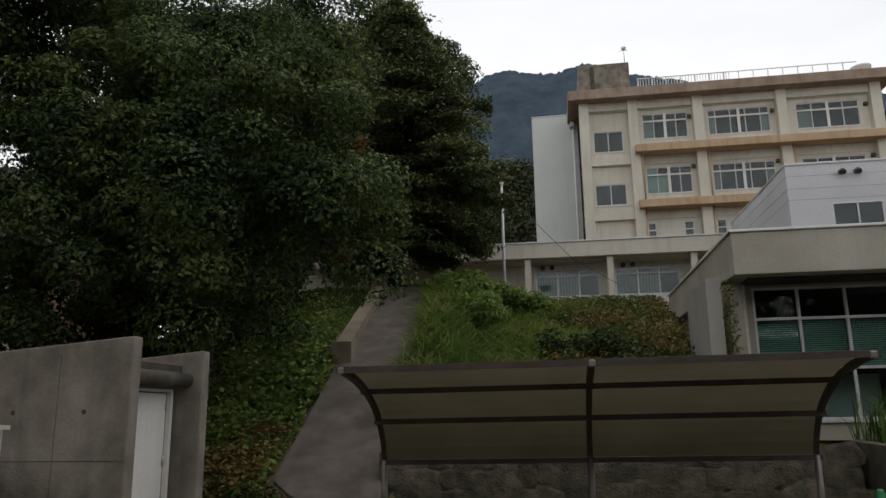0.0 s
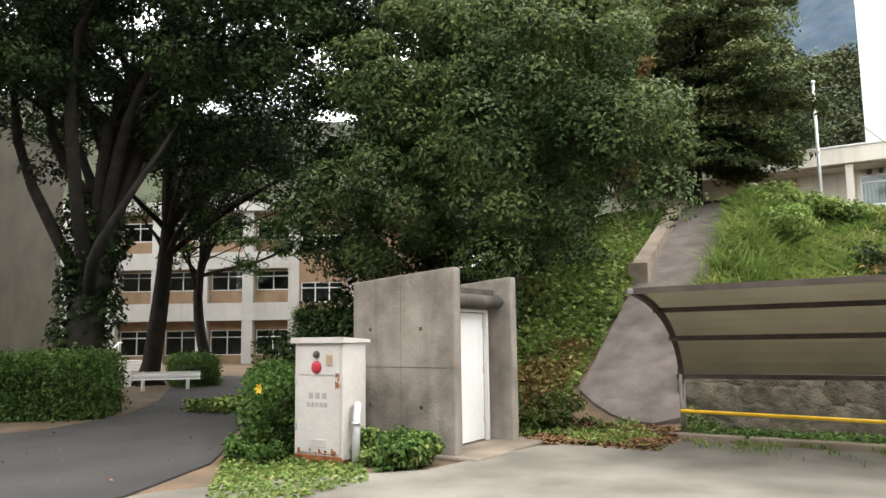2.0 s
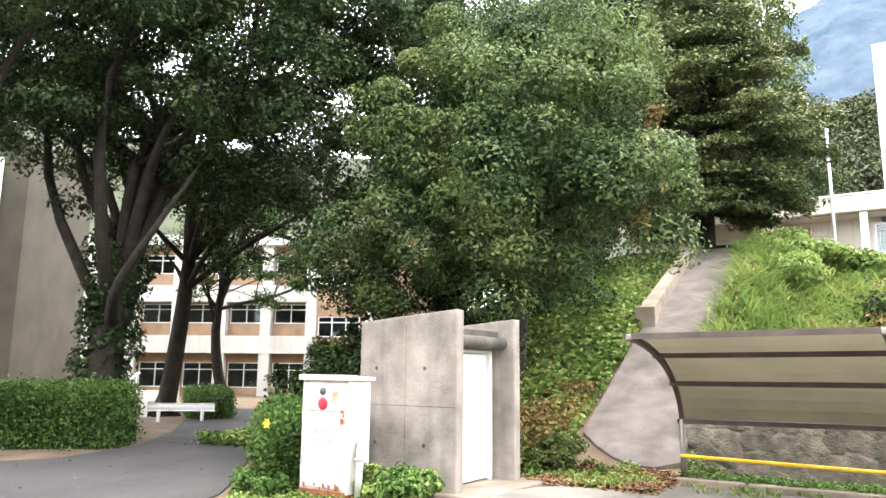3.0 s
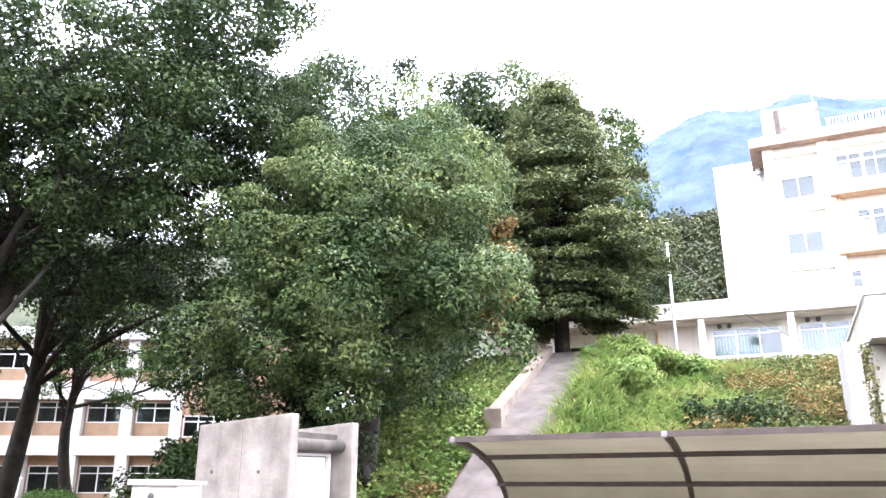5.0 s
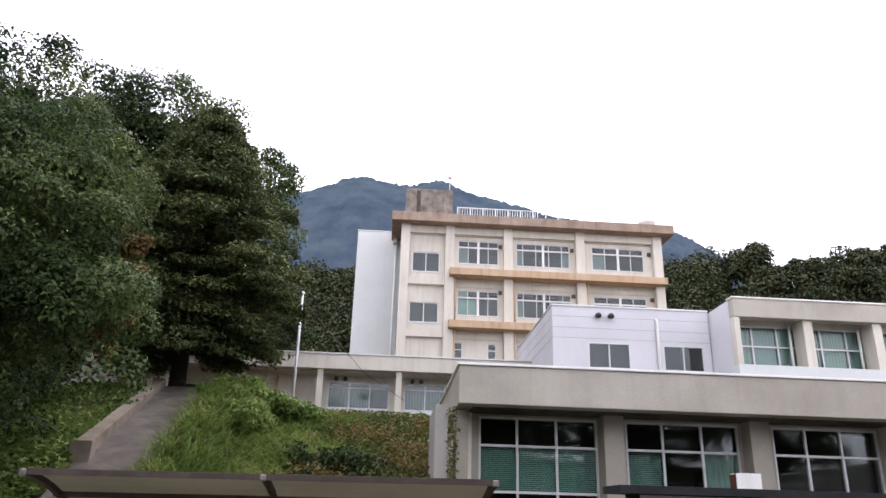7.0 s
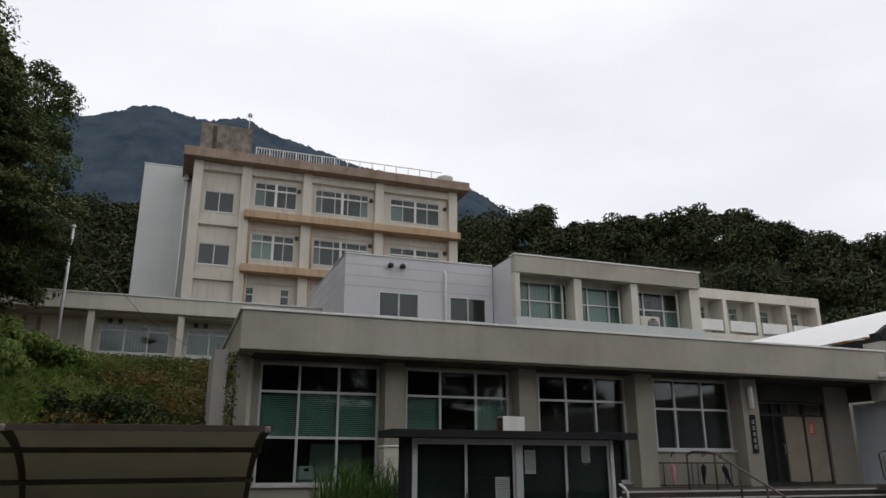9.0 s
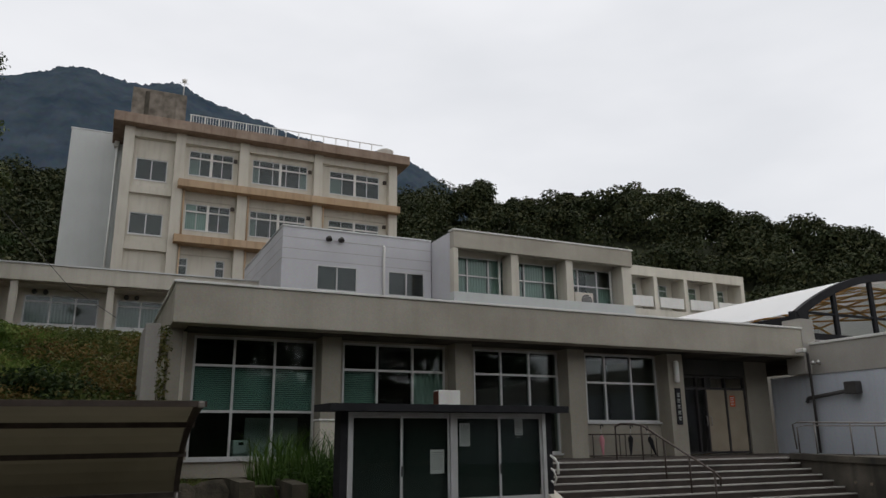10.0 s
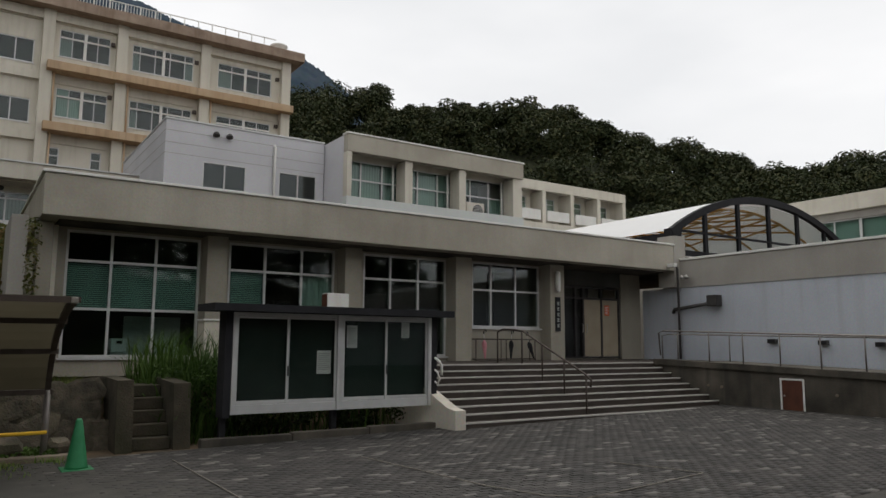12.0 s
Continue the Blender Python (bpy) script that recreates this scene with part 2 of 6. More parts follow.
    "orangered": surface("orange_red_notice", (0.75, 0.12, 0.04), (0.8, 0.16, 0.06), 0.7, 3, 40, 0.02),
    "conegreen": surface("green_cone_plastic", (0.015, 0.16, 0.06), (0.03, 0.22, 0.09), 0.5, 5, 60, 0.05),
    "pink": surface("pink_umbrella_cloth", (0.65, 0.25, 0.30), (0.75, 0.34, 0.38), 0.7, 6, 60, 0.05),
    "brownpanel": surface("brown_tile_panel", (0.22, 0.145, 0.085), (0.29, 0.195, 0.12), 0.8, 1.5, 30, 0.1),
    "vaultroof": surface("white_roof_sheet", (0.80, 0.81, 0.82), (0.86, 0.87, 0.88), 0.45, 0.8, 30, 0.04, streak=0.1, stain=(0.5, 0.5, 0.5)),
    "poly": None,
    "ink": surface("faded_print", (0.30, 0.26, 0.24), (0.36, 0.32, 0.29), 0.8, 6, 60, 0.02),
    "railsteel": surface("dull_dark_rail", (0.17, 0.15, 0.14), (0.24, 0.22, 0.20), 0.45, 4, 60, 0.03, metal=0.5),
    # shade under foliage as a colour, for the hill floor and hedge cores
    "forestfloor": surface("shade_under_leaves", (0.018, 0.022, 0.010), (0.035, 0.040, 0.018), 0.97, 0.4, 3, 1.0),
    "bark": surface("rough_bark", (0.012, 0.010, 0.007), (0.032, 0.026, 0.019), 0.97, 4, 22, 1.2),
    "rope": surface("weathered_rope", (0.20, 0.18, 0.15), (0.28, 0.26, 0.22), 0.9, 10, 80, 0.3),
    "glass": pane_glass("window_glass", (0.72, 0.80, 0.78)),
    "clearglass": pane_glass("clear_glass", (0.88, 0.90, 0.89), 0.02, 1.4),
    "camphor": foliage("glossy_camphor_leaves", (0.020, 0.038, 0.012), (0.050, 0.080, 0.024), (0.13, 0.155, 0.05)),
    "cedar": foliage("dark_conifer_needles", (0.034, 0.050, 0.020), (0.076, 0.098, 0.036), (0.15, 0.16, 0.06), 0.6, 0.3),
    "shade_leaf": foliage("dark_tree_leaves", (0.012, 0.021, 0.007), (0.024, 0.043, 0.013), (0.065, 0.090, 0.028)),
    "hedge": foliage("clipped_hedge_leaves", (0.03, 0.06, 0.012), (0.06, 0.115, 0.024), (0.12, 0.19, 0.05)),
    "grass": foliage("tall_green_grass", (0.075, 0.13, 0.026), (0.15, 0.22, 0.055), (0.28, 0.31, 0.10), 0.6, 0.35),
    "weeds": foliage("mixed_bank_weeds", (0.045, 0.07, 0.018), (0.095, 0.115, 0.03), (0.19, 0.155, 0.06), 0.6, 0.3),
    "rustleaf": foliage("browning_leaves", (0.10, 0.065, 0.024), (0.17, 0.115, 0.04), (0.25, 0.18, 0.07), 0.7, 0.3),
    "litter": foliage("fallen_brown_leaves", (0.10, 0.055, 0.03), (0.20, 0.11, 0.06), (0.30, 0.19, 0.10), 0.8, 0.05),
    "forest": foliage("hillside_forest_leaves", (0.026, 0.036, 0.016), (0.042, 0.053, 0.022), (0.075, 0.075, 0.032), 0.7, 0.1),
    # the blue of the distant air is mixed into the forest colour
    "mountain": surface("haze_blue_forest_slope", (0.036, 0.054, 0.074), (0.068, 0.088, 0.108), 1.0, 0.035, 0.16, 0.6, spec=0.0),
}


def tinted_sheet(name, a, b, through_=0.6):
    m, n, l, p = nodes_of(name)
    g, nz = n.new("ShaderNodeNewGeometry"), n.new("ShaderNodeTexNoise")
    nz.inputs["Scale"].default_value, nz.inputs["Detail"].default_value = 1.3, 6
    l.new(g.outputs["Position"], nz.inputs["Vector"])
    mix = n.new("ShaderNodeMix")
    mix.data_type = "RGBA"
    mix.inputs[6].default_value, mix.inputs[7].default_value = (*a, 1), (*b, 1)
    l.new(nz.outputs["Fac"], mix.inputs[0])
    l.new(mix.outputs[2], p.inputs["Base Color"])
    p.inputs["Roughness"].default_value = 0.45
    tl, mx, out = n.new("ShaderNodeBsdfTranslucent"), n.new("ShaderNodeMixShader"), n["Material Output"]
    l.new(mix.outputs[2], tl.inputs["Color"])
    mx.inputs["Fac"].default_value = through_
    l.new(p.outputs[0], mx.inputs[1])
    l.new(tl.outputs[0], mx.inputs[2])
    l.new(mx.outputs[0], out.inputs["Surface"])
    return m


M["poly"] = tinted_sheet("smoked_polycarbonate", (0.10, 0.087, 0.055), (0.18, 0.157, 0.105), 0.5)
M["membrane"] = tinted_sheet("white_roof_membrane", (0.90, 0.90, 0.89), (0.96, 0.96, 0.95), 0.2)


# ---- building blocks ----
def thing(name, at=(0, 0, 0), turn=0.0, label="", category="", group="", kind=""):
    ob = new(name)
    ob.empty_display_size = 0.2
    ob.matrix_world = pose(*at, 0, 0, turn)
    return tagged(ob, label, category, group, kind)


def mesh_of(name, bm, material):
    me = bpy.data.meshes.new(name)
    bm.normal_update()
    bm.to_mesh(me)
    bm.free()
    me.materials.append(material)
    return me


def part(name, bm, material, parent, label=""):
    me = bm if isinstance(bm, bpy.types.Mesh) else mesh_of(name, bm, material)
    ob = new(name, me)
    ob.parent = parent
    return tagged(ob, label)


def solid(name, bm, material, label="", category="", group="", kind=""):
    return tagged(new(name, mesh_of(name, bm, material)), label, category, group, kind)


def box(x0, x1, y0, y1, z0, z1, bevel=0.0, bm=None):
    out = bm or bmesh.new()
    v = [out.verts.new((x, y, z)) for x in (x0, x1) for y in (y0, y1) for z in (z0, z1)]
    faces = [out.faces.new([v[i] for i in q]) for q in ((0, 1, 3, 2), (4, 6, 7, 5), (0, 4, 5, 1), (2, 3, 7, 6), (0, 2, 6, 4), (1, 5, 7, 3))]
    if bevel:
        edges = list({e for f in faces for e in f.edges})
        bmesh.ops.bevel(out, geom=edges, offset=bevel, segments=2, affect="EDGES", profile=0.5)
    return out


def prism(outline, axis, a, b, bm=None):
    """A flat outline pushed from a to b along axis; outline pairs are the other two axes in order."""
    out = bm or bmesh.new()
    put = {"x": lambda p, s: (s, p[0], p[1]), "y": lambda p, s: (p[0], s, p[1]), "z": lambda p, s: (p[0], p[1], s)}[axis]
    lo, hi = [out.verts.new(put(p, a)) for p in outline], [out.verts.new(put(p, b)) for p in outline]
    n = len(outline)
    made = [out.faces.new(lo), out.faces.new(hi[::-1])]
    for i in range(n):
        made.append(out.faces.new((lo[i], hi[i], hi[(i + 1) % n], lo[(i + 1) % n])))
    bmesh.ops.recalc_face_normals(out, faces=made)
    return out


def tube(points, radius, sides=8, bm=None, cap=True):
    """A round bar along points; radius a number or one for each point."""
    out = bm or bmesh.new()
    pts = [Vector(p) for p in points]
    rr = radius if isinstance(radius, (list, tuple)) else [radius] * len(pts)
    rings = []
    for i, p in enumerate(pts):
        d = (pts[min(i + 1, len(pts) - 1)] - pts[max(i - 1, 0)]).normalized()
        a = d.cross(Vector((0.12, 0.31, 0.94)) if abs(d.z) < 0.9 else Vector((1, 0.1, 0))).normalized()
        b = d.cross(a)
        rings.append([out.verts.new(p + rr[i] * (a * math.cos(t) + b * math.sin(t))) for t in (2 * math.pi * k / sides for k in range(sides))])
    for r, q in zip(rings, rings[1:]):
        for k in range(sides):
            f = out.faces.new((r[k], r[(k + 1) % sides], q[(k + 1) % sides], q[k]))
            f.smooth = True
    if cap:
        out.faces.new(rings[0][::-1])
        out.faces.new(rings[-1])
    return out


def lathe(profile, sides=20, bm=None, at=(0, 0, 0)):
    """A turned shape from pairs of radius and height."""
    out = bm or bmesh.new()
    rings = [[out.verts.new((at[0] + r * math.cos(2 * math.pi * k / sides), at[1] + r * math.sin(2 * math.pi * k / sides), at[2] + z)) for k in range(sides)] for r, z in profile]
    for r, q in zip(rings, rings[1:]):
        for k in range(sides):
            out.faces.new((r[k], r[(k + 1) % sides], q[(k + 1) % sides], q[k])).smooth = True
    out.faces.new(rings[0][::-1])
    out.faces.new(rings[-1])
    return out


def wall_with_holes(x0, x1, z0, z1, holes, y0, y1, bm=None):
    """A wall in the xz plane between y0 and y1; holes are (x0, x1, z0, z1)."""
    out = bm or bmesh.new()
    xs = sorted({round(v, 5) for v in (x0, x1, *(v for h in holes for v in h[:2]))})
    zs = sorted({round(v, 5) for v in (z0, z1, *(v for h in holes for v in h[2:]))})
    nx, nz = len(xs) - 1, len(zs) - 1

    def full(i, j):
        if not (0 <= i < nx and 0 <= j < nz):
            return False
        mx, mz = (xs[i] + xs[i + 1]) / 2, (zs[j] + zs[j + 1]) / 2
        return not any(h[0] < mx < h[1] and h[2] < mz < h[3] for h in holes)
    corner = {}

    def v(i, j, k):
        if (i, j, k) not in corner:
            corner[i, j, k] = out.verts.new((xs[i], (y0, y1)[k], zs[j]))
        return corner[i, j, k]
    made = []
    for i in range(nx):
        for j in range(nz):
            if not full(i, j):
                continue
            made.append(out.faces.new((v(i, j, 0), v(i + 1, j, 0), v(i + 1, j + 1, 0), v(i, j + 1, 0))))
            made.append(out.faces.new((v(i, j, 1), v(i, j + 1, 1), v(i + 1, j + 1, 1), v(i + 1, j, 1))))
            for di, dj, a, b in ((-1, 0, (i, j + 1), (i, j)), (1, 0, (i + 1, j), (i + 1, j + 1)), (0, -1, (i, j), (i + 1, j)), (0, 1, (i + 1, j + 1), (i, j + 1))):
                if not full(i + di, j + dj):
                    made.append(out.faces.new((v(*a, 0), v(*a, 1), v(*b, 1), v(*b, 0))))
    bmesh.ops.recalc_face_normals(out, faces=made)
    return out


def window(parent, x0, x1, z0, z1, y, cols, rows, frame_mat, wide=0.05, deep=0.08, glass=None, blinds=(), sill=None, name="window"):
    """A glazed window in the xz plane: frame with its bars, sill, a pane in each field, blinds behind chosen fields. cols, rows: shares of the width and height."""
    if parent is None:
        w = thing(name)
    else:
        w = new(name)
        w.parent = parent
    bm = bmesh.new()
    cs, rs = np.cumsum([0, *cols]) / sum(cols), np.cumsum([0, *rows]) / sum(rows)
    X, Z = [x0 + (x1 - x0) * c for c in cs], [z0 + (z1 - z0) * r for r in rs]
    for i, x in enumerate(X):
        a, b = (x, x + wide) if i == 0 else (x - wide, x) if i == len(X) - 1 else (x - wide / 2, x + wide / 2)
        box(a, b, y - deep / 2, y + deep / 2, z0, z1, bm=bm)
    for i, z in enumerate(Z):
        a, b = (z, z + wide) if i == 0 else (z - wide, z) if i == len(Z) - 1 else (z - wide / 2, z + wide / 2)
        box(x0 + 0.002, x1 - 0.002, y - deep / 2 - 0.003, y + deep / 2 + 0.003, a, b, bm=bm)
    part("window_frame", bm, frame_mat, w)
    for i in range(len(X) - 1):
        for j in range(len(Z) - 1):
            p = part("pane", box(X[i] + 0.01, X[i + 1] - 0.01, y - 0.003, y + 0.003, Z[j] + 0.01, Z[j + 1] - 0.01), glass or M["glass"], w)
            p.visible_shadow = False
    if sill:
        part("window_sill", box(x0 - 0.04, x1 + 0.04, y - deep / 2 - 0.09, y + deep / 2, z0 - 0.05, z0 - 0.002), sill, w)
    for i, j, mat_, slats in blinds:
        a, b, c, d = X[i] + 0.02, X[i + 1] - 0.02, Z[j] + 0.02, Z[j + 1] - 0.01
        bm = bmesh.new()
        if slats:
            z = c
            while z < d:
                v = [bm.verts.new(q) for q in ((a, y + 0.10, z), (b, y + 0.10, z), (b, y + 0.125, z + 0.034), (a, y + 0.125, z + 0.034))]
                bm.faces.new(v)
                z += 0.045
            part("blind", bm, mat_, w)
        else:
            n = max(6, int((b - a) / 0.06))
            top = [bm.verts.new((a + (b - a) * k / n, y + 0.12 + 0.03 * (k % 2), d)) for k in range(n + 1)]
            low = [bm.verts.new((q.co.x, q.co.y, c)) for q in top]
            for k in range(n):
                bm.faces.new((low[k], low[k + 1], top[k + 1], top[k]))
            part("curtain", bm, mat_, w)
    return w


def G(x):
    """Height of the sloping forecourt."""
    return 0.0155 * (max(0.5, min(x, 17.0)) - 8.2)


# ---- ground ----
def smooth(a, b, v):
    t = max(0.0, min(1.0, (v - a) / (b - a)))
    return t * t * (3 - 2 * t)


def lerp_steps(v, steps):
    for (a, p), (b, q) in zip(steps, steps[1:]):
        if v <= b:
            return p + (q - p) * max(0.0, (v - a)) / (b - a)
    return steps[-1][1]


BANK = ((12.2, 0.0), (12.6, 0.17), (13.4, 0.61), (17.6, 2.93), (26.0, 5.75), (34.0, 5.8), (44.0, 9.0), (60.0, 9.5), (140.0, 45.0), (400.0, 60.0))
WALLED = ((13.5, 0.0), (14.0, 0.9), (15.5, 1.5), (26.5, 4.9), (30.0, 5.2), (34.0, 5.2), (44.0, 9.0), (60.0, 9.5), (140.0, 45.0), (400.0, 60.0))


def terrain(x, y):
    """Forecourt, bank and hill as one height."""
    base = G(x) - 0.02
    hill = lerp_steps(y, BANK)
    w = smooth(-5.3, -4.3, x)
    h = hill * (1 - w) + lerp_steps(y, WALLED) * w
    h *= smooth(-26.0, -10.0, x) if y < 45 else max(smooth(-26.0, -10.0, x), smooth(45, 80, y))
    if x < -8 and y < 26:                       # level ground along the drive
        h *= smooth(0.3, 4.5, x + y + 2.3)
    if x > 1.2 and 13 < y < 34:                 # cut for the office block
        h = min(h, 0.9 + max(0.0, y - 24) * 0.45)
    if x > 7.9 and y < 26:
        h = min(h, 0.0)
    if x > 20:
        h = min(h, max(0.0, (y - 40) * 0.4))
    h *= 1 if y < 60 else 1 - 0.85 * (1 - smooth(-45, -12, x))
    rough = 0.10 * noise.noise((x * 0.5, y * 0.5, 3.0)) * smooth(0.3, 1.5, h) * (0.0 if -7.6 < x < -5.0 and y < 27 else 1.0)
    return base + h + rough


def build_ground():
    def spread(lo, mid0, mid1, hi, step):
        inner = list(np.arange(mid0, mid1 + 1e-6, step))
        out_hi, s, v = [], step, mid1
        while v < hi:
            s *= 1.35
            v += s
            out_hi.append(v)
        out_lo, s, v = [], step, mid0
        while v > lo:
            s *= 1.35
            v -= s
            out_lo.append(v)
        return out_lo[::-1] + inner + out_hi
    xs, ys = spread(-1500, -26, 8, 1500, 0.5), spread(-1500, 11, 46, 1500, 0.5)
    verts = [(x, y, terrain(x, y)) for y in ys for x in xs]
    n = len(xs)
    faces = [(j * n + i, j * n + i + 1, (j + 1) * n + i + 1, (j + 1) * n + i) for j in range(len(ys) - 1) for i in range(n - 1)]
    me = bpy.data.meshes.new("ground")
    me.from_pydata(verts, [], faces)
    me.materials.append(M["soil"])
    for p in me.polygons:
        p.use_smooth = True
    return tagged(new("ground", me), "leaf-strewn soil and rough grass of the bank", "ground", kind="structure")


build_ground()


def sloped_sheet(name, outline, lift, thick, material, label, category):
    bm = bmesh.new()
    top = [bm.verts.new((x, y, G(x) + lift)) for x, y in outline]
    low = [bm.verts.new((x, y, G(x) + lift - thick)) for x, y in outline]
    bm.faces.new(top)
    for i in range(len(top)):
        j = (i + 1) % len(top)
        bm.faces.new((top[i], low[i], low[j], top[j]))
    bmesh.ops.recalc_face_normals(bm, faces=bm.faces)
    return solid(name, bm, material, label, category, kind="structure")


plaza = sloped_sheet("plaza_bed", [(-1.5, -14), (17, -14), (17, 12.3), (8.2, 12.3), (3.0, 12.35), (-1.5, 12.1)], 0.0, 0.3, M["joint"], "sandy bed and joints under the grey block paving", "paving bed")
apron = sloped_sheet("pavement", [(-8.98, -14.0), (-1.52, -14.0), (-1.52, 12.1), (-5.4, 12.0), (-6.6, 10.6), (-7.0, 8.2), (-8.4, 6.6), (-8.9, 5.6)], 0.012, 0.3, M["slab"], "worn grey concrete apron before the bicycle shelter", "pavement")
road = sloped_sheet("road", [(-60, -14), (-9.3, -14), (-9.0, 5.4), (-9.85, 7.3), (-10.35, 7.9), (-13.1, 10.8), (-17.3, 14.6), (-21, 18.5), (-25.0, 22.5), (-33, 24), (-33, 21), (-26, 19.5), (-22.5, 16.2),
                                    (-19.2, 13.4), (-16.6, 10.6), (-15.6, 8.2), (-16.5, 5.5), (-60, 4)], 0.008, 0.3, M["asphalt"], "old dark asphalt drive leading past the trees", "road")


# ---- office block ----
def office():
    o = thing("office_block", (0, 0, 0), 0, "low cream concrete school office with deep roof fascia", "building")
    part("fascia", box(1.25, 20.1, 16.3, 16.75, 4.14, 5.0, 0.02), M["band"], o, "weathered beige concrete fascia with dark runs")
    part("fascia", box(1.25, 1.62, 16.76, 25.0, 4.14, 5.0, 0.02), M["band"], o, "weathered beige concrete side fascia")
    part("coping", box(1.21, 20.12, 16.26, 16.80, 5.003, 5.06, 0.01), M["whitemetal"], o, "thin pale metal coping")
    part("coping", box(1.21, 1.66, 16.81, 25.0, 5.003, 5.06, 0.01), M["whitemetal"], o)
    part("roof", box(1.63, 27.0, 16.76, 25.0, 4.3, 4.75), M["darkconc"], o)
    # the overhang's shade is put into the soffit as dark concrete
    part("soffit", box(1.63, 20.1, 16.76, 18.4, 4.12, 4.29), M["darkconc"], o, "soffit with the roof's shade put into its colour")
    for a, b, y0 in ((1.28, 1.56, 17.1), (4.75, 5.23, 17.15), (8.28, 8.77, 17.15), (11.75, 12.31, 17.15), (15.27, 15.85, 17.12)):
        z0 = 0.9 if a < 8.0 else 1.16
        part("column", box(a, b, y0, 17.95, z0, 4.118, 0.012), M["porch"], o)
    # window bays: wall from column to column, the glazed opening, its bars, blinds and curtains
    bays = ((1.58, 4.74, 1.86, 4.72, 1.3, 4.06, (0.93, 0.95, 1.0), (1.05, 1.04, 0.67), [(0, 1, 1), (1, 1, 1), (2, 1, 1)]),
            (5.24, 8.27, 5.40, 8.2, 1.3, 4.06, (0.9, 0.95, 0.9), (1.05, 1.04, 0.67), [(0, 1, 1), (2, 1, 0)]),
            (8.78, 11.74, 9.04, 11.72, 1.3, 4.06, (0.9, 0.95, 1.0), (2.09, 0.67), []),
            (12.32, 15.26, 12.64, 15.24, 2.14, 4.08, (0.75, 1.0, 1.0), (1.11, 0.83), []))
    for x0, x1, a, b, z0, z1, cols, rows, bl in bays:
        base = 0.9 if x0 < 8.5 else 1.16
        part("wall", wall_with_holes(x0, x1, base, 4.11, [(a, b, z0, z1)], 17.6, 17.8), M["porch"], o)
        window(o, a, b, z0, z1, 17.67, cols, rows, M["alu"], 0.055, 0.09,
               blinds=[(i, j, M["blind"] if s else M["greencurtain"], s) for i, j, s in bl], sill=M["alu"])
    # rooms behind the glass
    part("room_wall", box(1.65, 15.6, 20.6, 20.75, 0.95, 4.28), M["dark_room"], o, "back wall of the office, painted dark as a dim room")
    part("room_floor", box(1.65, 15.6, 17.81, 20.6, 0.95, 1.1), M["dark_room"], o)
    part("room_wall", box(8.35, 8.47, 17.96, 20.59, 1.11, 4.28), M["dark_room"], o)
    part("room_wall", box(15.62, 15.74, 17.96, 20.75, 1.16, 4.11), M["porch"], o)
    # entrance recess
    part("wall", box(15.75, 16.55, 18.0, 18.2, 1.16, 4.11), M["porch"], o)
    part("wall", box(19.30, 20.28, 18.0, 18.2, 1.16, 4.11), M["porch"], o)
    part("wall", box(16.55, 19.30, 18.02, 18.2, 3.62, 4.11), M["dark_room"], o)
    # left flank
    part("wall", wall_with_holes(17.3, 25.0, 0.3, 4.09, [(18.4, 20.3, 1.6, 3.6)], 0, 0.2), M["cream"], o).matrix_local = pose(1.66, 0, 0, 0, 0, 90)
    part("wing_wall", box(0.76, 1.06, 16.72, 19.0, 0.2, 4.16, 0.01), M["galbeige"], o, "grey free-standing wing slab beside the office")
    part("wall", box(1.66, 27.0, 24.8, 25.0, 0.9, 4.3), M["cream"], o)
    return o


office()


def entrance_door():
    d = thing("entrance_door", (16.57, 18.06, 1.2), 0, "brown framed glazed entrance doors, one leaf dark", "door")
    bm = bmesh.new()
    for x in (0.0, 0.62, 0.98, 1.83, 2.66):
        box(x, x + 0.06, 0, 0.12, 0, 2.4, bm=bm)
    for z in (0.0, 1.98, 2.34):
        box(0.002, 2.72, 0.003, 0.117, z, z + 0.06, bm=bm)
    part("door_frame", bm, M["bronze"], d, "dark bronze door frame")
    part("door_leaf", box(1.05, 1.82, 0.03, 0.07, 0.07, 1.97, 0.004), M["door"], d)
    part("door_leaf", box(1.90, 2.65, 0.03, 0.07, 0.07, 1.97, 0.004), M["door"], d)
    for x0, x1 in ((0.07, 0.61), (0.69, 0.97)):
        part("pane", box(x0, x1, 0.045, 0.051, 0.07, 1.97), M["clearglass"], d).visible_shadow = False
    for x0, x1 in ((0.07, 0.97), (1.05, 1.82), (1.90, 2.65)):
        part("pane", box(x0, x1, 0.045, 0.051, 2.05, 2.33), M["clearglass"], d).visible_shadow = False
    for x in (0.93, 1.12):
        part("handle", tube([(x, 0.02, 0.85), (x, -0.04, 0.88), (x, -0.04, 1.12), (x, 0.02, 1.15)], 0.012), M["steel"], d, "steel pull handle")
    part("notice", box(2.02, 2.24, 0.022, 0.028, 1.45, 1.8), M["orangered"], d, "orange-red notice on the leaf")
    bars = bmesh.new()
    for i in range(5):
        box(2.05, 2.20 - 0.03 * (i % 2), 0.018, 0.0215, 1.50 + 0.055 * i, 1.525 + 0.055 * i, bm=bars)
    part("writing", bars, M["paper"], d)
    part("lobby", box(-1.2, 3.6, 2.4, 2.5, 0, 2.9), M["dark_room"], d)
    return d


entrance_door()


# ---- terrace, stairs, ramp wall ----
def stairs():
    s = thing("entrance_stairs", (0, 0, 0), 0, "wide brown tiled entrance steps with pale nosings", "stairs")
    n, rise, tread, y0 = 9, 0.13, 0.295, 11.75
    for k in range(n):
        z = 0.13 + rise * k
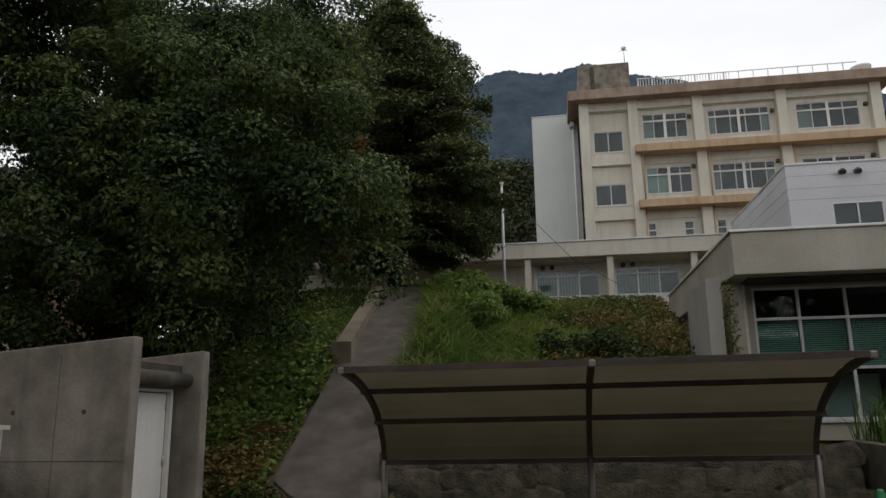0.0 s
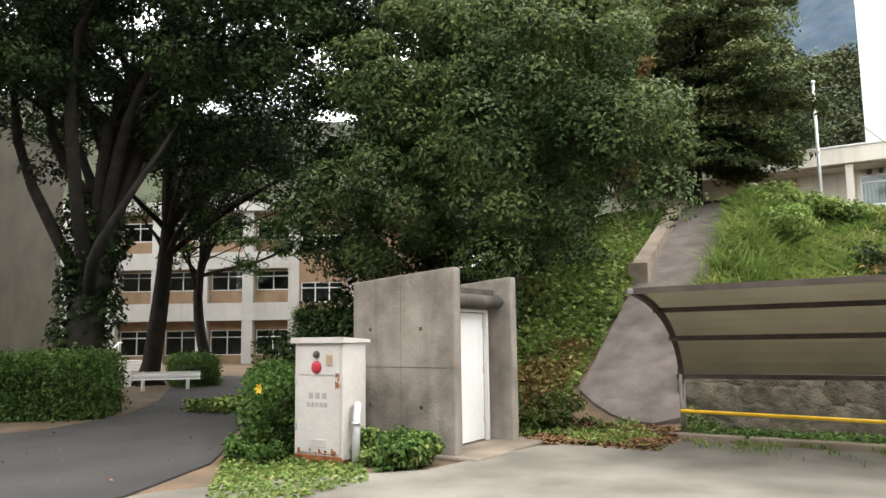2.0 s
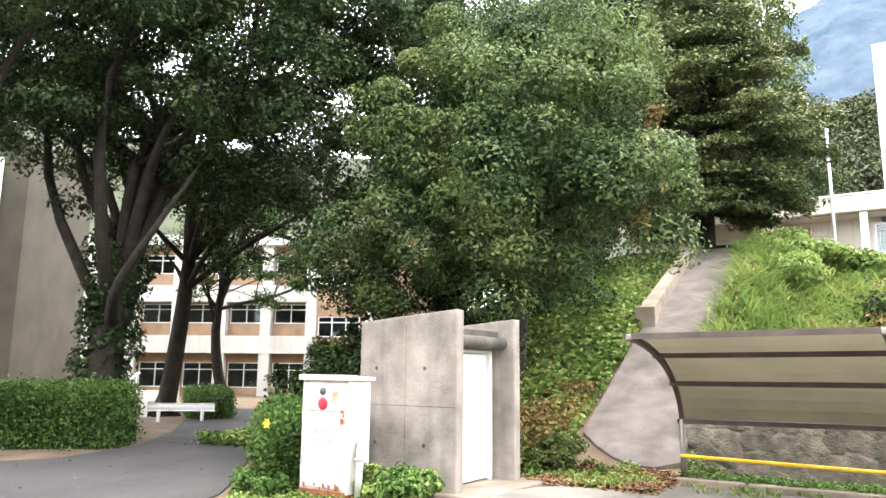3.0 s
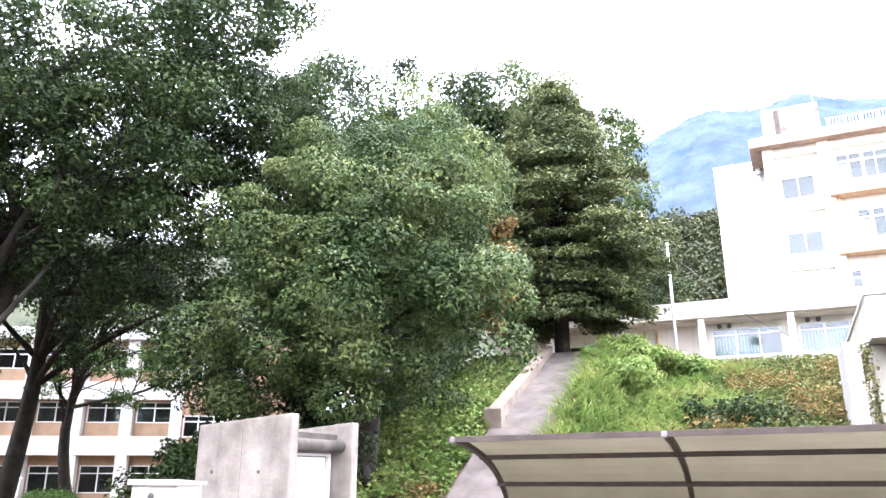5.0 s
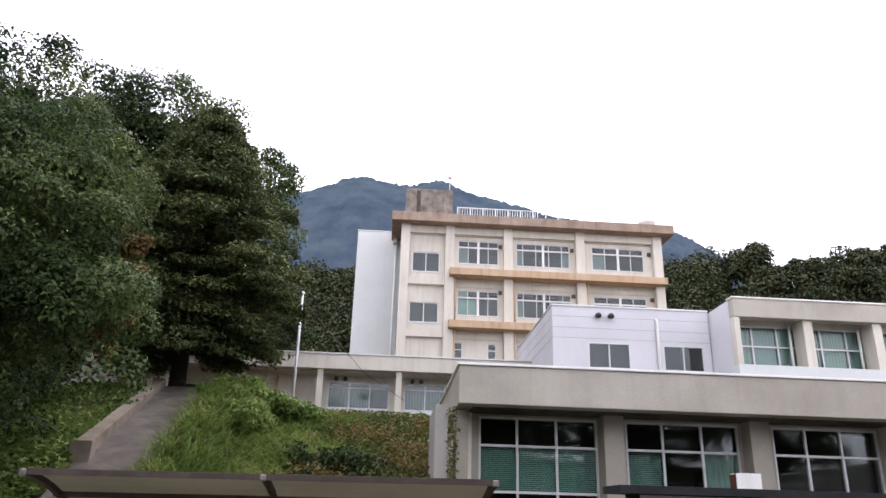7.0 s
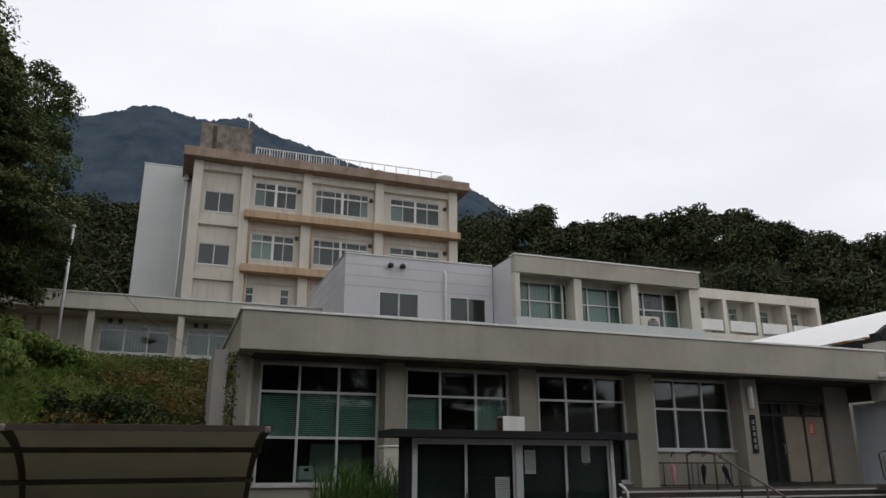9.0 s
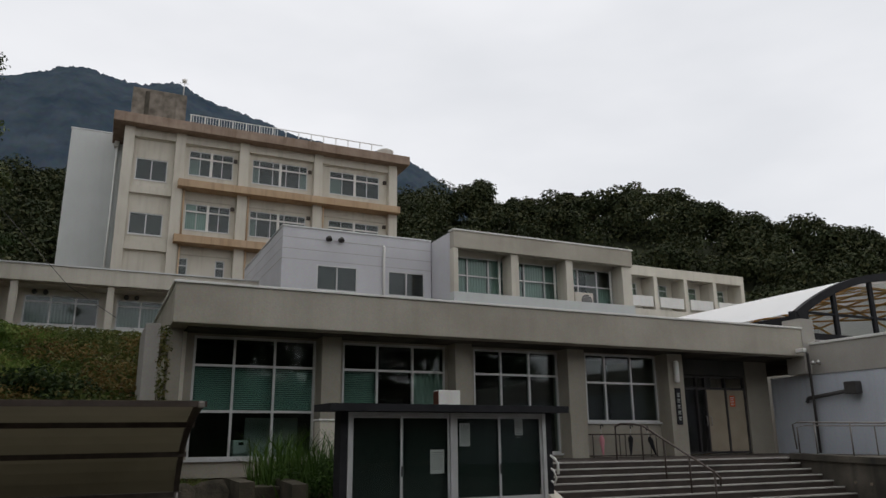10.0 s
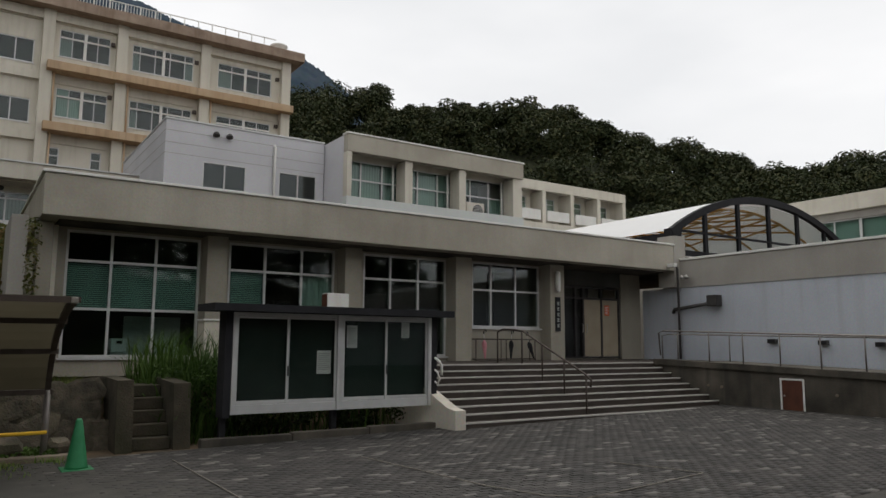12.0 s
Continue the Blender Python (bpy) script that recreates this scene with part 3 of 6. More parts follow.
        back = y0 + tread * (k + 1) if k < n - 1 else 17.0
        part("step", box(8.21, 16.4 if k < n - 1 else 16.39, y0 + tread * k, back, -0.2, z - 0.003), M["tile"], s)
        part("nosing", box(8.215, 16.395, y0 + tread * k - 0.012, y0 + tread * k + 0.05, z - 0.028, z + 0.004, 0.004), M["nosing"], s)
    part("terrace_floor", box(8.21, 20.25, 14.12, 18.0, 0.9, 1.172), M["tile"], s)
    # sloping side kerb with a flat toe
    part("side_kerb", prism([(11.62, -0.2), (11.62, 0.38), (11.9, 0.42), (14.3, 1.36), (14.3, -0.2)], "x", 7.96, 8.20), M["column"], s, "cream sloping side kerb, rust-stained foot")
    return s


stairs()


def ramp_walk():
    r = thing("access_ramp", (0, 0, 0), 0, "damp concrete retaining wall of an access ramp", "ramp")
    part("retaining_wall", prism([(14.1, -0.2), (14.1, 1.12), (-14, 0.22), (-14, -0.2)], "x", 16.42, 16.72), M["darkconc"], r)
    part("coping", prism([(14.1, 1.122), (14.1, 1.27), (-14, 0.37), (-14, 0.222)], "x", 16.36, 16.76), M["darkconc"], r, "mossy projecting coping")
    part("ramp_floor", prism([(14.1, 0.9), (14.1, 1.17), (-14, 0.27), (-14, -0.2)], "x", 16.77, 20.2), M["slab"], r)
    # weep holes and the hatch
    for y, z in ((12.35, 0.62), (11.95, 0.6), (9.0, 0.55)):
        part("weep_pipe", tube([(16.44, y, z), (16.39, y, z)], 0.035, 10), M["kerb"], r)
    return r


ramp_walk()

hatch = thing("hatch_door", (16.42, 10.05, 0.1), 0, "small red-brown wooden hatch in a pale frame", "hatch")
part("frame", wall_with_holes(-0.30, 0.30, 0.0, 0.78, [(-0.26, 0.26, 0.03, 0.74)], -0.03, 0.02), M["whitemetal"], hatch).matrix_local = pose(0, 0, 0, 0, 0, 90)
part("leaf", box(-0.018, 0.012, -0.25, 0.25, 0.035, 0.735, 0.004), M["wood"], hatch)
part("knob", lathe([(0.012, 0), (0.02, 0.01), (0.02, 0.02), (0.008, 0.03)], 12), M["steel"], hatch).matrix_local = pose(-0.02, 0.19, 0.38, 0, -90, 0)


def railing(name, label, pts, posts, r=0.022, low=None, mat_=None):
    t = thing(name, pts[0], 0, label, "handrail")
    o = Vector(pts[0])
    part("top_rail", tube([Vector(p) - o for p in pts], r), mat_ or M["steel"], t)
    if low:
        part("lower_rail", tube([Vector(p) - o for p in low], r * 0.8), mat_ or M["steel"], t)
    for a, b in posts:
        part("post", tube([Vector(a) - o, Vector(b) - o], r * 0.85), mat_ or M["steel"], t)
    return t


def rz(y):
    return 1.27 - (14.1 - y) * 0.032


railing("ramp_handrail", "long steel handrail on the ramp wall", [(16.56, 14.0, rz(14) + 0.1), (16.56, 14.05, rz(14) + 0.72), (16.56, 13.9, rz(13.9) + 0.78), (16.56, -13.9, rz(-13.9) + 0.78)],
        [((16.56, y, rz(y)), (16.56, y, rz(y) + 0.77)) for y in np.arange(13.4, -13.8, -1.0)], mat_=M["railsteel"])
railing("wall_handrail", "second steel handrail beside the gallery wall", [(18.9, 15.9, 1.15), (18.9, 15.9, 1.95), (19.1, 15.8, 2.0), (20.1, 9.0, 1.85), (20.1, -10, 1.3)],
        [((19.4, 13.8, 1.1), (19.4, 13.8, 1.96))], mat_=M["railsteel"])
# stair rail in the middle, running down the flight
railing("stair_handrail", "bent brown steel handrail down the middle of the steps",
        [(11.57, 15.0, 1.75), (11.57, 15.0, 1.95), (11.62, 14.85, 2.02), (11.65, 14.4, 2.0), (11.67, 14.1, 1.96), (11.67, 11.95, 0.98), (11.67, 11.78, 0.85), (11.67, 11.82, 0.72)],
        [((11.67, 11.95, 0.12), (11.67, 11.95, 0.97)), ((11.67, 12.65, 0.5), (11.67, 12.65, 1.28)), ((11.67, 13.4, 0.8), (11.67, 13.4, 1.63)), ((11.67, 14.15, 1.17), (11.67, 14.15, 1.97)),
         ((11.57, 15.0, 1.17), (11.57, 15.0, 1.8))], 0.024, mat_=M["brownsteel"])
railing("side_handrail", "white pipe handrail on the side kerb",
        [(8.06, 14.2, 2.05), (8.06, 12.35, 1.30), (8.06, 12.25, 1.22), (8.06, 12.25, 1.02)], [((8.06, 12.55, 0.55), (8.06, 12.55, 1.37)), ((8.06, 13.6, 1.0), (8.06, 13.6, 1.78)), ((8.06, 14.15, 1.2), (8.06, 14.15, 2.0))],
        0.026, [(8.06, 14.2, 1.82), (8.06, 12.4, 1.08), (8.06, 12.32, 0.95), (8.06, 12.4, 0.85), (8.06, 12.55, 0.92), (8.06, 12.6, 1.1)], M["whitemetal"])


# ---- gallery on the right ----
def gallery():
    g = thing("gallery_block", (0, 0, 0), 0, "white and grey-beige gallery wall with flat coping", "building")
    part("lower_wall", box(20.42, 20.7, -14, 18.0, -0.1, 3.58), M["galwhite"], g, "white painted lower wall")
    part("upper_wall", box(20.39, 20.7, -14, 17.0, 3.583, 4.5), M["galbeige"], g, "grey-beige upper wall band")
    part("coping", box(20.35, 20.78, -14, 17.0, 4.503, 4.58, 0.008), M["whitemetal"], g)
    part("pier", box(20.11, 20.7, 16.3, 16.99, 3.6, 5.35), M["galbeige"], g)
    part("roof", box(20.6, 39.8, -14, 19.0, 4.2, 4.45), M["slab"], g)
    return g


gallery()


def vault():
    v = thing("barrel_vault", (0, 0, 0), 0, "white barrel-vaulted roof with dark framed glazed end", "roof")
    x0, x1, y0, y1, zb, rise = 23.1, 36.4, 19.0, 33.0, 6.1, 1.95
    half, cx = (x1 - x0) / 2, (x0 + x1) / 2
    R = (half ** 2 + rise ** 2) / (2 * rise)
    a0 = math.asin(half / R)

    def arc(r, n=28):
        return [(cx + r * math.sin(a0 * (2 * k / n - 1)), zb + rise - R + r * math.cos(a0 * (2 * k / n - 1))) for k in range(n + 1)]
    sheet = bmesh.new()
    edge_a = [sheet.verts.new((x, y0, z)) for x, z in arc(R + 0.05)]
    edge_b = [sheet.verts.new((x, y1, z)) for x, z in arc(R + 0.05)]
    for k in range(len(edge_a) - 1):
        sheet.faces.new((edge_a[k], edge_a[k + 1], edge_b[k + 1], edge_b[k]))
    part("roof_shell", sheet, M["membrane"], v, "white curved translucent roof membrane")
    part("arch_frame", prism(arc(R + 0.09) + arc(R - 0.20)[::-1], "y", y0 - 0.22, y0 - 0.003), M["black"], v, "dark arched end frame")
    part("end_wall", box(x0 - 0.1, x0 + 0.6, y0 - 0.2, y0 + 0.1, 4.4, 6.2), M["black"], v)
    part("eave_wall", box(x0 - 0.05, x0 + 0.12, y0 + 0.1, y1, 4.4, 6.05), M["black"], v)
    part("end_wall", box(x1 - 0.6, x1 + 0.1, y0 - 0.2, y0 + 0.1, 4.4, 6.2), M["black"], v)
    bars = bmesh.new()
    for k in range(1, 6):
        x = x0 + (x1 - x0) * k / 6
        top = zb + rise - R + math.sqrt(R * R - (x - cx) ** 2) - 0.2
        box(x - 0.09, x + 0.09, y0 - 0.15, y0 - 0.02, 4.5, top, bm=bars)
    box(x0 + 0.5, x1 - 0.5, y0 - 0.14, y0 - 0.03, 5.2, 5.42, bm=bars)
    box(x0 + 0.5, x1 - 0.5, y0 - 0.135, y0 - 0.035, 6.15, 6.24, bm=bars)
    part("mullions", bars, M["black"], v)
    inner = arc(R - 0.3)
    part("pane", prism([(x0 + 0.3, 5.4), *inner[1:-1], (x1 - 0.3, 5.4)], "y", y0 - 0.09, y0 - 0.08), M["clearglass"], v).visible_shadow = False
    # pale timber lattice seen through the glazed end
    ribs = bmesh.new()
    for j in range(4):
        y = y0 + 1.2 + 3.0 * j
        tube([(p[0], y, p[1] - 0.25) for p in arc(R)[2:-2:2]], 0.06, 6, ribs)
    for k in range(10):
        a, b = arc(R)[2 + 2 * k], arc(R)[4 + 2 * k]
        for j in range(3):
            y = y0 + 1.2 + 3.0 * j
            tube([(a[0], y, a[1] - 0.25), (b[0], y + 3.0, b[1] - 0.25)], 0.045, 6, ribs)
            tube([(b[0], y, b[1] - 0.25), (a[0], y + 3.0, a[1] - 0.25)], 0.045, 6, ribs)
    part("roof_lattice", ribs, M["orangepaper"], v, "ochre timber lattice under the vault")
    part("far_wall", prism([(x0 + 0.1, 4.4), *arc(R - 0.03)[1:-1], (x1 - 0.1, 4.4)], "y", 32.6, 32.8), M["galbeige"], v, "grey end wall inside the vault")
    return v


vault()


def side_hall():
    s = thing("hall_block", (0, 0, 0), 0, "pale concrete hall with a strip of green windows", "building")
    part("wall", wall_with_holes(5.0, 42.0, 0.0, 9.3, [(6.0, 40.0, 7.3, 8.55)], 0, 0.3), M["galbeige"], s).matrix_local = pose(40.3, 0, 0, 0, 0, 90)
    part("fascia", box(39.7, 40.6, 4.8, 42.2, 8.95, 9.85, 0.02), M["column"], s)
    part("roof", box(40.6, 52, 4.8, 42.2, 9.2, 9.7), M["slab"], s)
    part("room_wall", box(43.0, 43.2, 5.0, 42.0, 0, 9.2), M["greencurtain"], s)
    for k in range(12):
        y = 6.0 + 34.0 * k / 12
        w = window(s, y, y + 34.0 / 12, 7.3, 8.55, 0.12, (1, 1), (1,), M["alu"], 0.07, 0.1)
        part("curtain", box(y + 0.05, y + 34.0 / 12 - 0.05, -0.12, -0.08, 7.32, 8.5), M["greencurtain"], w)
        w.matrix_local = pose(40.3, 0, 0, 0, 0, 90)
    return s


side_hall()


# ---- annexe behind the office roof ----
def annexe():
    a = thing("roof_annexe", (0, 0, 0), 0, "white panelled annexe with two sliding windows", "building")
    x0, x1, y0, z1 = 5.83, 12.06, 27.2, 9.77
    holes = [(7.2, 8.85, 7.35, 8.36), (10.15, 11.75, 7.35, 8.36)]
    part("wall", wall_with_holes(x0, x1, 4.8, z1, holes, y0, y0 + 0.15), M["white"], a)
    part("wall", box(x0, x0 + 0.15, y0 + 0.15, 35.5, 4.8, z1), M["white"], a)
    part("roof", box(x0 + 0.15, x1, y0 + 0.15, 35.5, z1 - 0.2, z1 - 0.05), M["slab"], a)
    part("coping", box(x0 - 0.03, x1, y0 - 0.04, y0 + 0.2, z1 + 0.002, z1 + 0.06), M["alu"], a)
    part("coping", box(x0 - 0.03, x0 + 0.2, y0 + 0.2, 35.5, z1 + 0.002, z1 + 0.06), M["alu"], a)
    lines = bmesh.new()
    for z in (5.6, 6.5, 7.1, 8.5, 8.9, 9.35):
        for xa, xb in (((x0, x1),) if not 7.3 < z < 8.4 else ()):
            box(xa + 0.002, xb - 0.002, y0 - 0.006, y0 - 0.001, z, z + 0.015, bm=lines)
        box(x0 - 0.006, x0 - 0.001, y0, 35.4, z, z + 0.015, bm=lines)
    part("panel_joints", lines, M["galbeige"], a)
    for h in holes:
        window(a, h[0], h[1], h[2], h[3], y0 + 0.05, (1, 1), (1,), M["alu"], 0.05, 0.1)
    part("room_wall", box(x0 + 0.2, x1 - 0.1, 30.0, 30.1, 4.8, 9.6), M["curtain"], a)
    for x in (7.62, 8.12):
        part("vent_hood", tube([(x, y0 - 0.002, 9.42), (x, y0 - 0.18, 9.42), (x, y0 - 0.24, 9.34)], 0.1, 12), M["bronze"], a)
    part("downpipe", tube([(9.95, y0 - 0.07, 4.9), (9.95, y0 - 0.07, 9.28), (9.95, y0 + 0.0, 9.36)], 0.055, 10), M["whitemetal"], a)
    return a


annexe()


def upper_block():
    u = thing("upper_classroom_block", (0, 0, 0), 0, "cream classroom block with deep fascia above the office roof", "building")
    part("fascia", box(12.1, 20.85, 25.07, 25.45, 9.04, 9.74, 0.015), M["band"], u)
    part("coping", box(12.06, 20.89, 25.03, 25.5, 9.743, 9.80), M["whitemetal"], u)
    part("side_wall", box(12.1, 12.4, 25.46, 34.0, 4.8, 9.74), M["white"], u, "pale rendered side wall")
    part("roof", box(12.4, 20.85, 25.46, 34.0, 9.3, 9.6), M["slab"], u)
    part("apron_wall", box(12.1, 20.85, 25.1, 25.45, 4.8, 7.28), M["finwhite"], u)
    part("end_column", box(12.1, 12.3, 25.1, 25.45, 7.283, 9.036), M["column"], u)
    for a, b in ((14.75, 15.1), (17.42, 17.76), (20.35, 20.85)):
        part("column", box(a, b, 25.2, 25.95, 7.283, 9.036), M["column"], u)
    for a, b, open_ in ((12.42, 15.05, 0), (15.08, 17.78, 0), (17.81, 20.5, 1)):
        part("wall", wall_with_holes(a, b, 6.0, 9.3, [(a + 0.05, b - 0.05, 7.25, 8.95)], 26.0, 26.15), M["cream"], u)
        window(u, a + 0.05, b - 0.05, 7.25, 8.95, 26.05, (0.7, 1, 0.9), (1, 0.85), M["alu"], 0.055, 0.08,
               blinds=[(i, j, M["greencurtain"], 0) for i in range(3) for j in range(2) if not open_ or (i, j) in ((0, 1), (2, 0))])
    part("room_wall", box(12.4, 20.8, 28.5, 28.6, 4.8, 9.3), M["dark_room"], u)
    part("end_wall", box(20.86, 21.1, 25.5, 34.0, 4.8, 9.74), M["cream"], u)
    return u


upper_block()


def outdoor_unit():
    u = thing("outdoor_unit", (18.02, 25.5, 7.0), 0, "cream air-conditioner outdoor unit on the ledge", "air conditioner")
    part("case", box(0, 0.95, 0.02, 0.36, 0.06, 0.78, 0.02), M["cream"], u)
    part("bearer", box(-0.05, 1.0, 0.02, 0.45, -0.6, -0.002), M["slab"], u, "concrete pad under the unit")
    part("fan_ring", lathe([(0.26, 0), (0.28, 0.012), (0.25, 0.02)], 24), M["bronze"], u, "round dark fan grille").matrix_local = pose(0.6, 0.02, 0.42, 90, 0, 0)
    for k in range(7):
        part("grille_bar", box(0.36, 0.84, -0.012, -0.006, 0.22 + 0.065 * k, 0.232 + 0.065 * k), M["whitemetal"], u)
    for x in (0.1, 0.75):
        part("foot", box(x, x + 0.1, 0.0, 0.38, 0.0, 0.058), M["steel"], u)
    return u


outdoor_unit()
for x in (14.55, 17.25, 20.18):
    rod = thing("downpipe", (x, 25.85, 7.0), 0, "white downpipe beside the column", "pipe")
    part("pipe", tube([(0, 0, 0), (0, 0, 1.95)], 0.05, 8), M["whitemetal"], rod)


def far_block():
    f = thing("far_classroom_block", (0, 0, 0), 0, "pale far classroom block with white balcony panels", "building")
    x0, x1, y = 21.2, 41.1, 37.6
    part("fascia", box(x0, x1, y, y + 0.4, 12.2, 12.85), M["column"], f)
    part("floor_band", box(x0, x1, y, y + 0.4, 9.3, 9.95), M["column"], f)
    part("wall", box(x0, x1, y + 1.3, y + 1.5, 5.0, 12.8), M["cream"], f)
    part("side_wall", box(x1 - 0.2, x1, y + 0.4, y + 9, 5.0, 12.85), M["cream"], f)
    part("roof", box(x0, x1 - 0.2, y + 0.4, y + 9, 12.5, 12.7), M["slab"], f)
    part("base_wall", box(x0, x1, y + 0.2, y + 0.6, 3.0, 9.29), M["cream"], f)
    k = 0
    x = x1 - 0.3
    while x > x0 + 2.6:
        part("column", box(x, x + 0.3, y + 0.02, y + 1.3, 9.953, 12.197), M["column"], f)
        part("balcony_panel", box(x - 2.15, x - 0.12, y + 0.05, y + 0.15, 10.15, 10.85), M["whitemetal"], f, "white balcony panel")
        window(f, x - 1.95, x - 0.5, 10.9, 11.95, y + 1.24, (1, 1), (1, 0.6), M["alu"], 0.06, 0.08,
               blinds=[(k % 2, 0, M["orangepaper"] if k < 3 else M["curtain"], 0)])
        x -= 2.62
        k += 1
    return f


far_block()


# ---- tall classroom block on the hill ----
def tall_block():
    t = thing("tall_classroom_block", (0, 0, 0), 0, "four-storey cream concrete school block with ochre ledges and rusty parapet", "building")
    YC, YW = 47.7, 48.2
    part("parapet", box(-0.85, 19.2, 47.05, 60.0, 21.4, 22.05, 0.03), M["rust_edge"], t, "rust-stained concrete parapet")
    part("beam", box(-0.1, 18.45, 47.9, 48.19, 20.85, 21.39), M["cream"], t)
    cols = ((-0.15, 0.47), (2.97, 3.60), (7.07, 7.70), (12.21, 12.83), (17.80, 18.45))
    for a, b in cols:
        part("column", box(a, b, YC, 48.6, 5.0, 21.397, 0.02), M["column"], t)
    for z in (17.62, 13.93):
        part("ledge", box(3.28, 18.5, 47.15, 48.25, z, z + 0.5, 0.02), M["orange"], t, "ochre painted ledge")
        part("beam", box(0.47, 2.97, 47.95, 48.19, z - 0.55, z - 0.05), M["cream"], t)
    holes = [(0.70, 2.62, 18.05, 19.5), (0.62, 2.62, 14.42, 15.85)]
    styles = [((1, 1), (1,), []), ((1, 1), (1,), [])]
    for i, (a, b) in enumerate(((3.92, 6.75), (8.05, 11.85), (13.48, 17.22))):
        for z0, z1 in ((18.8, 20.5), (15.05, 16.82)):
            holes.append((a, b, z0, z1))
            bl = [(0, 0, M["greencurtain"], 0), (1, 0, M["greencurtain"], 0), (0, 1, M["greencurtain"], 0)] if (i == 0 and z0 < 18) else [(0, 0, M["curtain"], 0)] if i != 1 else [(4, 0, M["curtain"], 0), (0, 0, M["curtain"], 0)]
            styles.append(((1, 1, 1, 1) if i != 1 else (0.5, 1, 1, 1, 0.6), (1.0, 0.42), bl))
    for a in (3.72, 6.02, 8.0, 10.55, 13.35, 16.15):
        holes.append((a, a + 0.6, 11.9, 13.15))
        styles.append(((1,), (0.6, 0.4), []))
        holes.append((a, a + 0.55, 8.6, 9.55))
        styles.append(((1,), (0.6, 0.4), []))
    part("wall", wall_with_holes(0.0, 18.4, 5.0, 21.39, holes, YW, YW + 0.25), M["cream"], t)
    for h, (c, r, bl) in zip(holes, styles):
        wide_one = len(c) > 2
        w = window(t, h[0], h[1], h[2], h[3], YW + 0.09, c, r, M["alu"], 0.045 if wide_one else 0.06, 0.10, blinds=bl, sill=M["alu"])
        if wide_one:                            # stout white post and transom of the big classroom windows
            mid, bar = (h[0] + h[1]) / 2, h[2] + (h[3] - h[2]) / 1.42
            part("mullion", box(mid - 0.085, mid + 0.085, YW - 0.02, YW + 0.03, h[2], h[3]), M["whitemetal"], w, "white window post")
            part("transom", box(h[0] + 0.05, h[1] - 0.05, YW - 0.015, YW + 0.035, bar - 0.05, bar + 0.05), M["whitemetal"], w)
    for z in (20.78, 17.02, 13.36):
        for (a, b) in zip(cols, cols[1:]):
            part("lintel_rib", box(a[1] + 0.2, b[0] - 0.2, YW - 0.09, YW - 0.002, z, z + 0.1), M["cream"], t)
    for (a, b) in zip(cols[1:], cols[2:]):
        for z in (20.0, 16.6):
            for x in (b[0] - 0.32,):
                part("wall_vent", box(x, x + 0.24, YW - 0.2, YW - 0.004, z, z + 0.24, 0.02), M["brownsteel"], t, "small brown vent hood")
    for x in (3.72, 7.82, 12.95):
        part("downpipe", tube([(x, YC + 0.02, 6), (x, YC + 0.02, 13.9)], 0.06), M["orange"], t)
        part("downpipe", tube([(x, YC + 0.02, 14.45), (x, YC + 0.02, 17.6)], 0.06), M["orange"], t)
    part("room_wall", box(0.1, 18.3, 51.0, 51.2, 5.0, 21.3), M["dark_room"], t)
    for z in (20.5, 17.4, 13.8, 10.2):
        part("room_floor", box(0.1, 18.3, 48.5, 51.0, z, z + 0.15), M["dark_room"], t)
    part("side_wall", box(18.2, 18.44, 48.62, 60.0, 5.0, 21.39), M["cream"], t)
    part("stair_tower", box(-3.36, -0.16, 51.2, 60.0, 5.0, 22.05, 0.02), M["finwhite"], t, "blank pale grey stair tower")
    part("stair_tower_cap", box(-3.40, -0.12, 51.16, 60.0, 22.06, 22.12), M["alu"], t)
    part("rain_head", box(-0.7, -0.4, 50.7, 51.15, 21.0, 21.9, 0.03), M["whitemetal"], t, "white rain-water head")
    part("downpipe", tube([(-0.5, 50.95, 6.0), (-0.5, 50.95, 21.0)], 0.07), M["whitemetal"], t)
    part("roof_house", box(0.1, 3.65, 51.0, 55.0, 22.06, 25.7, 0.03), M["concrete"], t, "stained concrete stair house on the roof")
    part("roof_house", box(0.9, 1.2, 50.94, 51.0, 22.06, 25.5), M["darkconc"], t)
    rail = bmesh.new()
    box(3.7, 17.2, 47.55, 47.6, 22.75, 22.80, bm=rail)
    for x in np.arange(3.75, 17.2, 0.9):
        box(x, x + 0.05, 47.55, 47.6, 22.05, 22.75, bm=rail)
    part("roof_rail", rail, M["whitemetal"], t, "thin white roof railing")
    bars = bmesh.new()
    for x in np.arange(3.72, 9.5, 0.18):
        box(x, x + 0.035, 47.62, 47.65, 22.05, 22.78, bm=bars)
    part("roof_fence", bars, M["whitemetal"], t)
    bars = bmesh.new()
    for x in np.arange(15.0, 17.0, 0.18):
        box(x, x + 0.035, 50.0, 50.03, 22.05, 23.0, bm=bars)
    part("roof_fence", bars, M["whitemetal"], t)
    part("roof_tank", lathe([(0.55, 0), (0.55, 0.5), (0.62, 0.55), (0.62, 0.65), (0.3, 0.72)], 18, at=(17.7, 48.3, 22.05)), M["whitemetal"], t)
    part("roof_tank", lathe([(0.45, 0), (0.45, 0.6), (0.2, 0.8)], 18, at=(9.6, 49.5, 22.05)), M["darkconc"], t)
    ant = tube([(3.4, 51.2, 25.7), (3.4, 51.2, 27.0)], 0.03)
    tube([(3.1, 51.2, 26.7), (3.7, 51.2, 26.7)], 0.02, bm=ant)
    lathe([(0.05, 0), (0.16, 0.05), (0.18, 0.2), (0.05, 0.3)], 12, ant, (3.4, 51.2, 26.75))
    part("antenna", ant, M["whitemetal"], t)
    return t


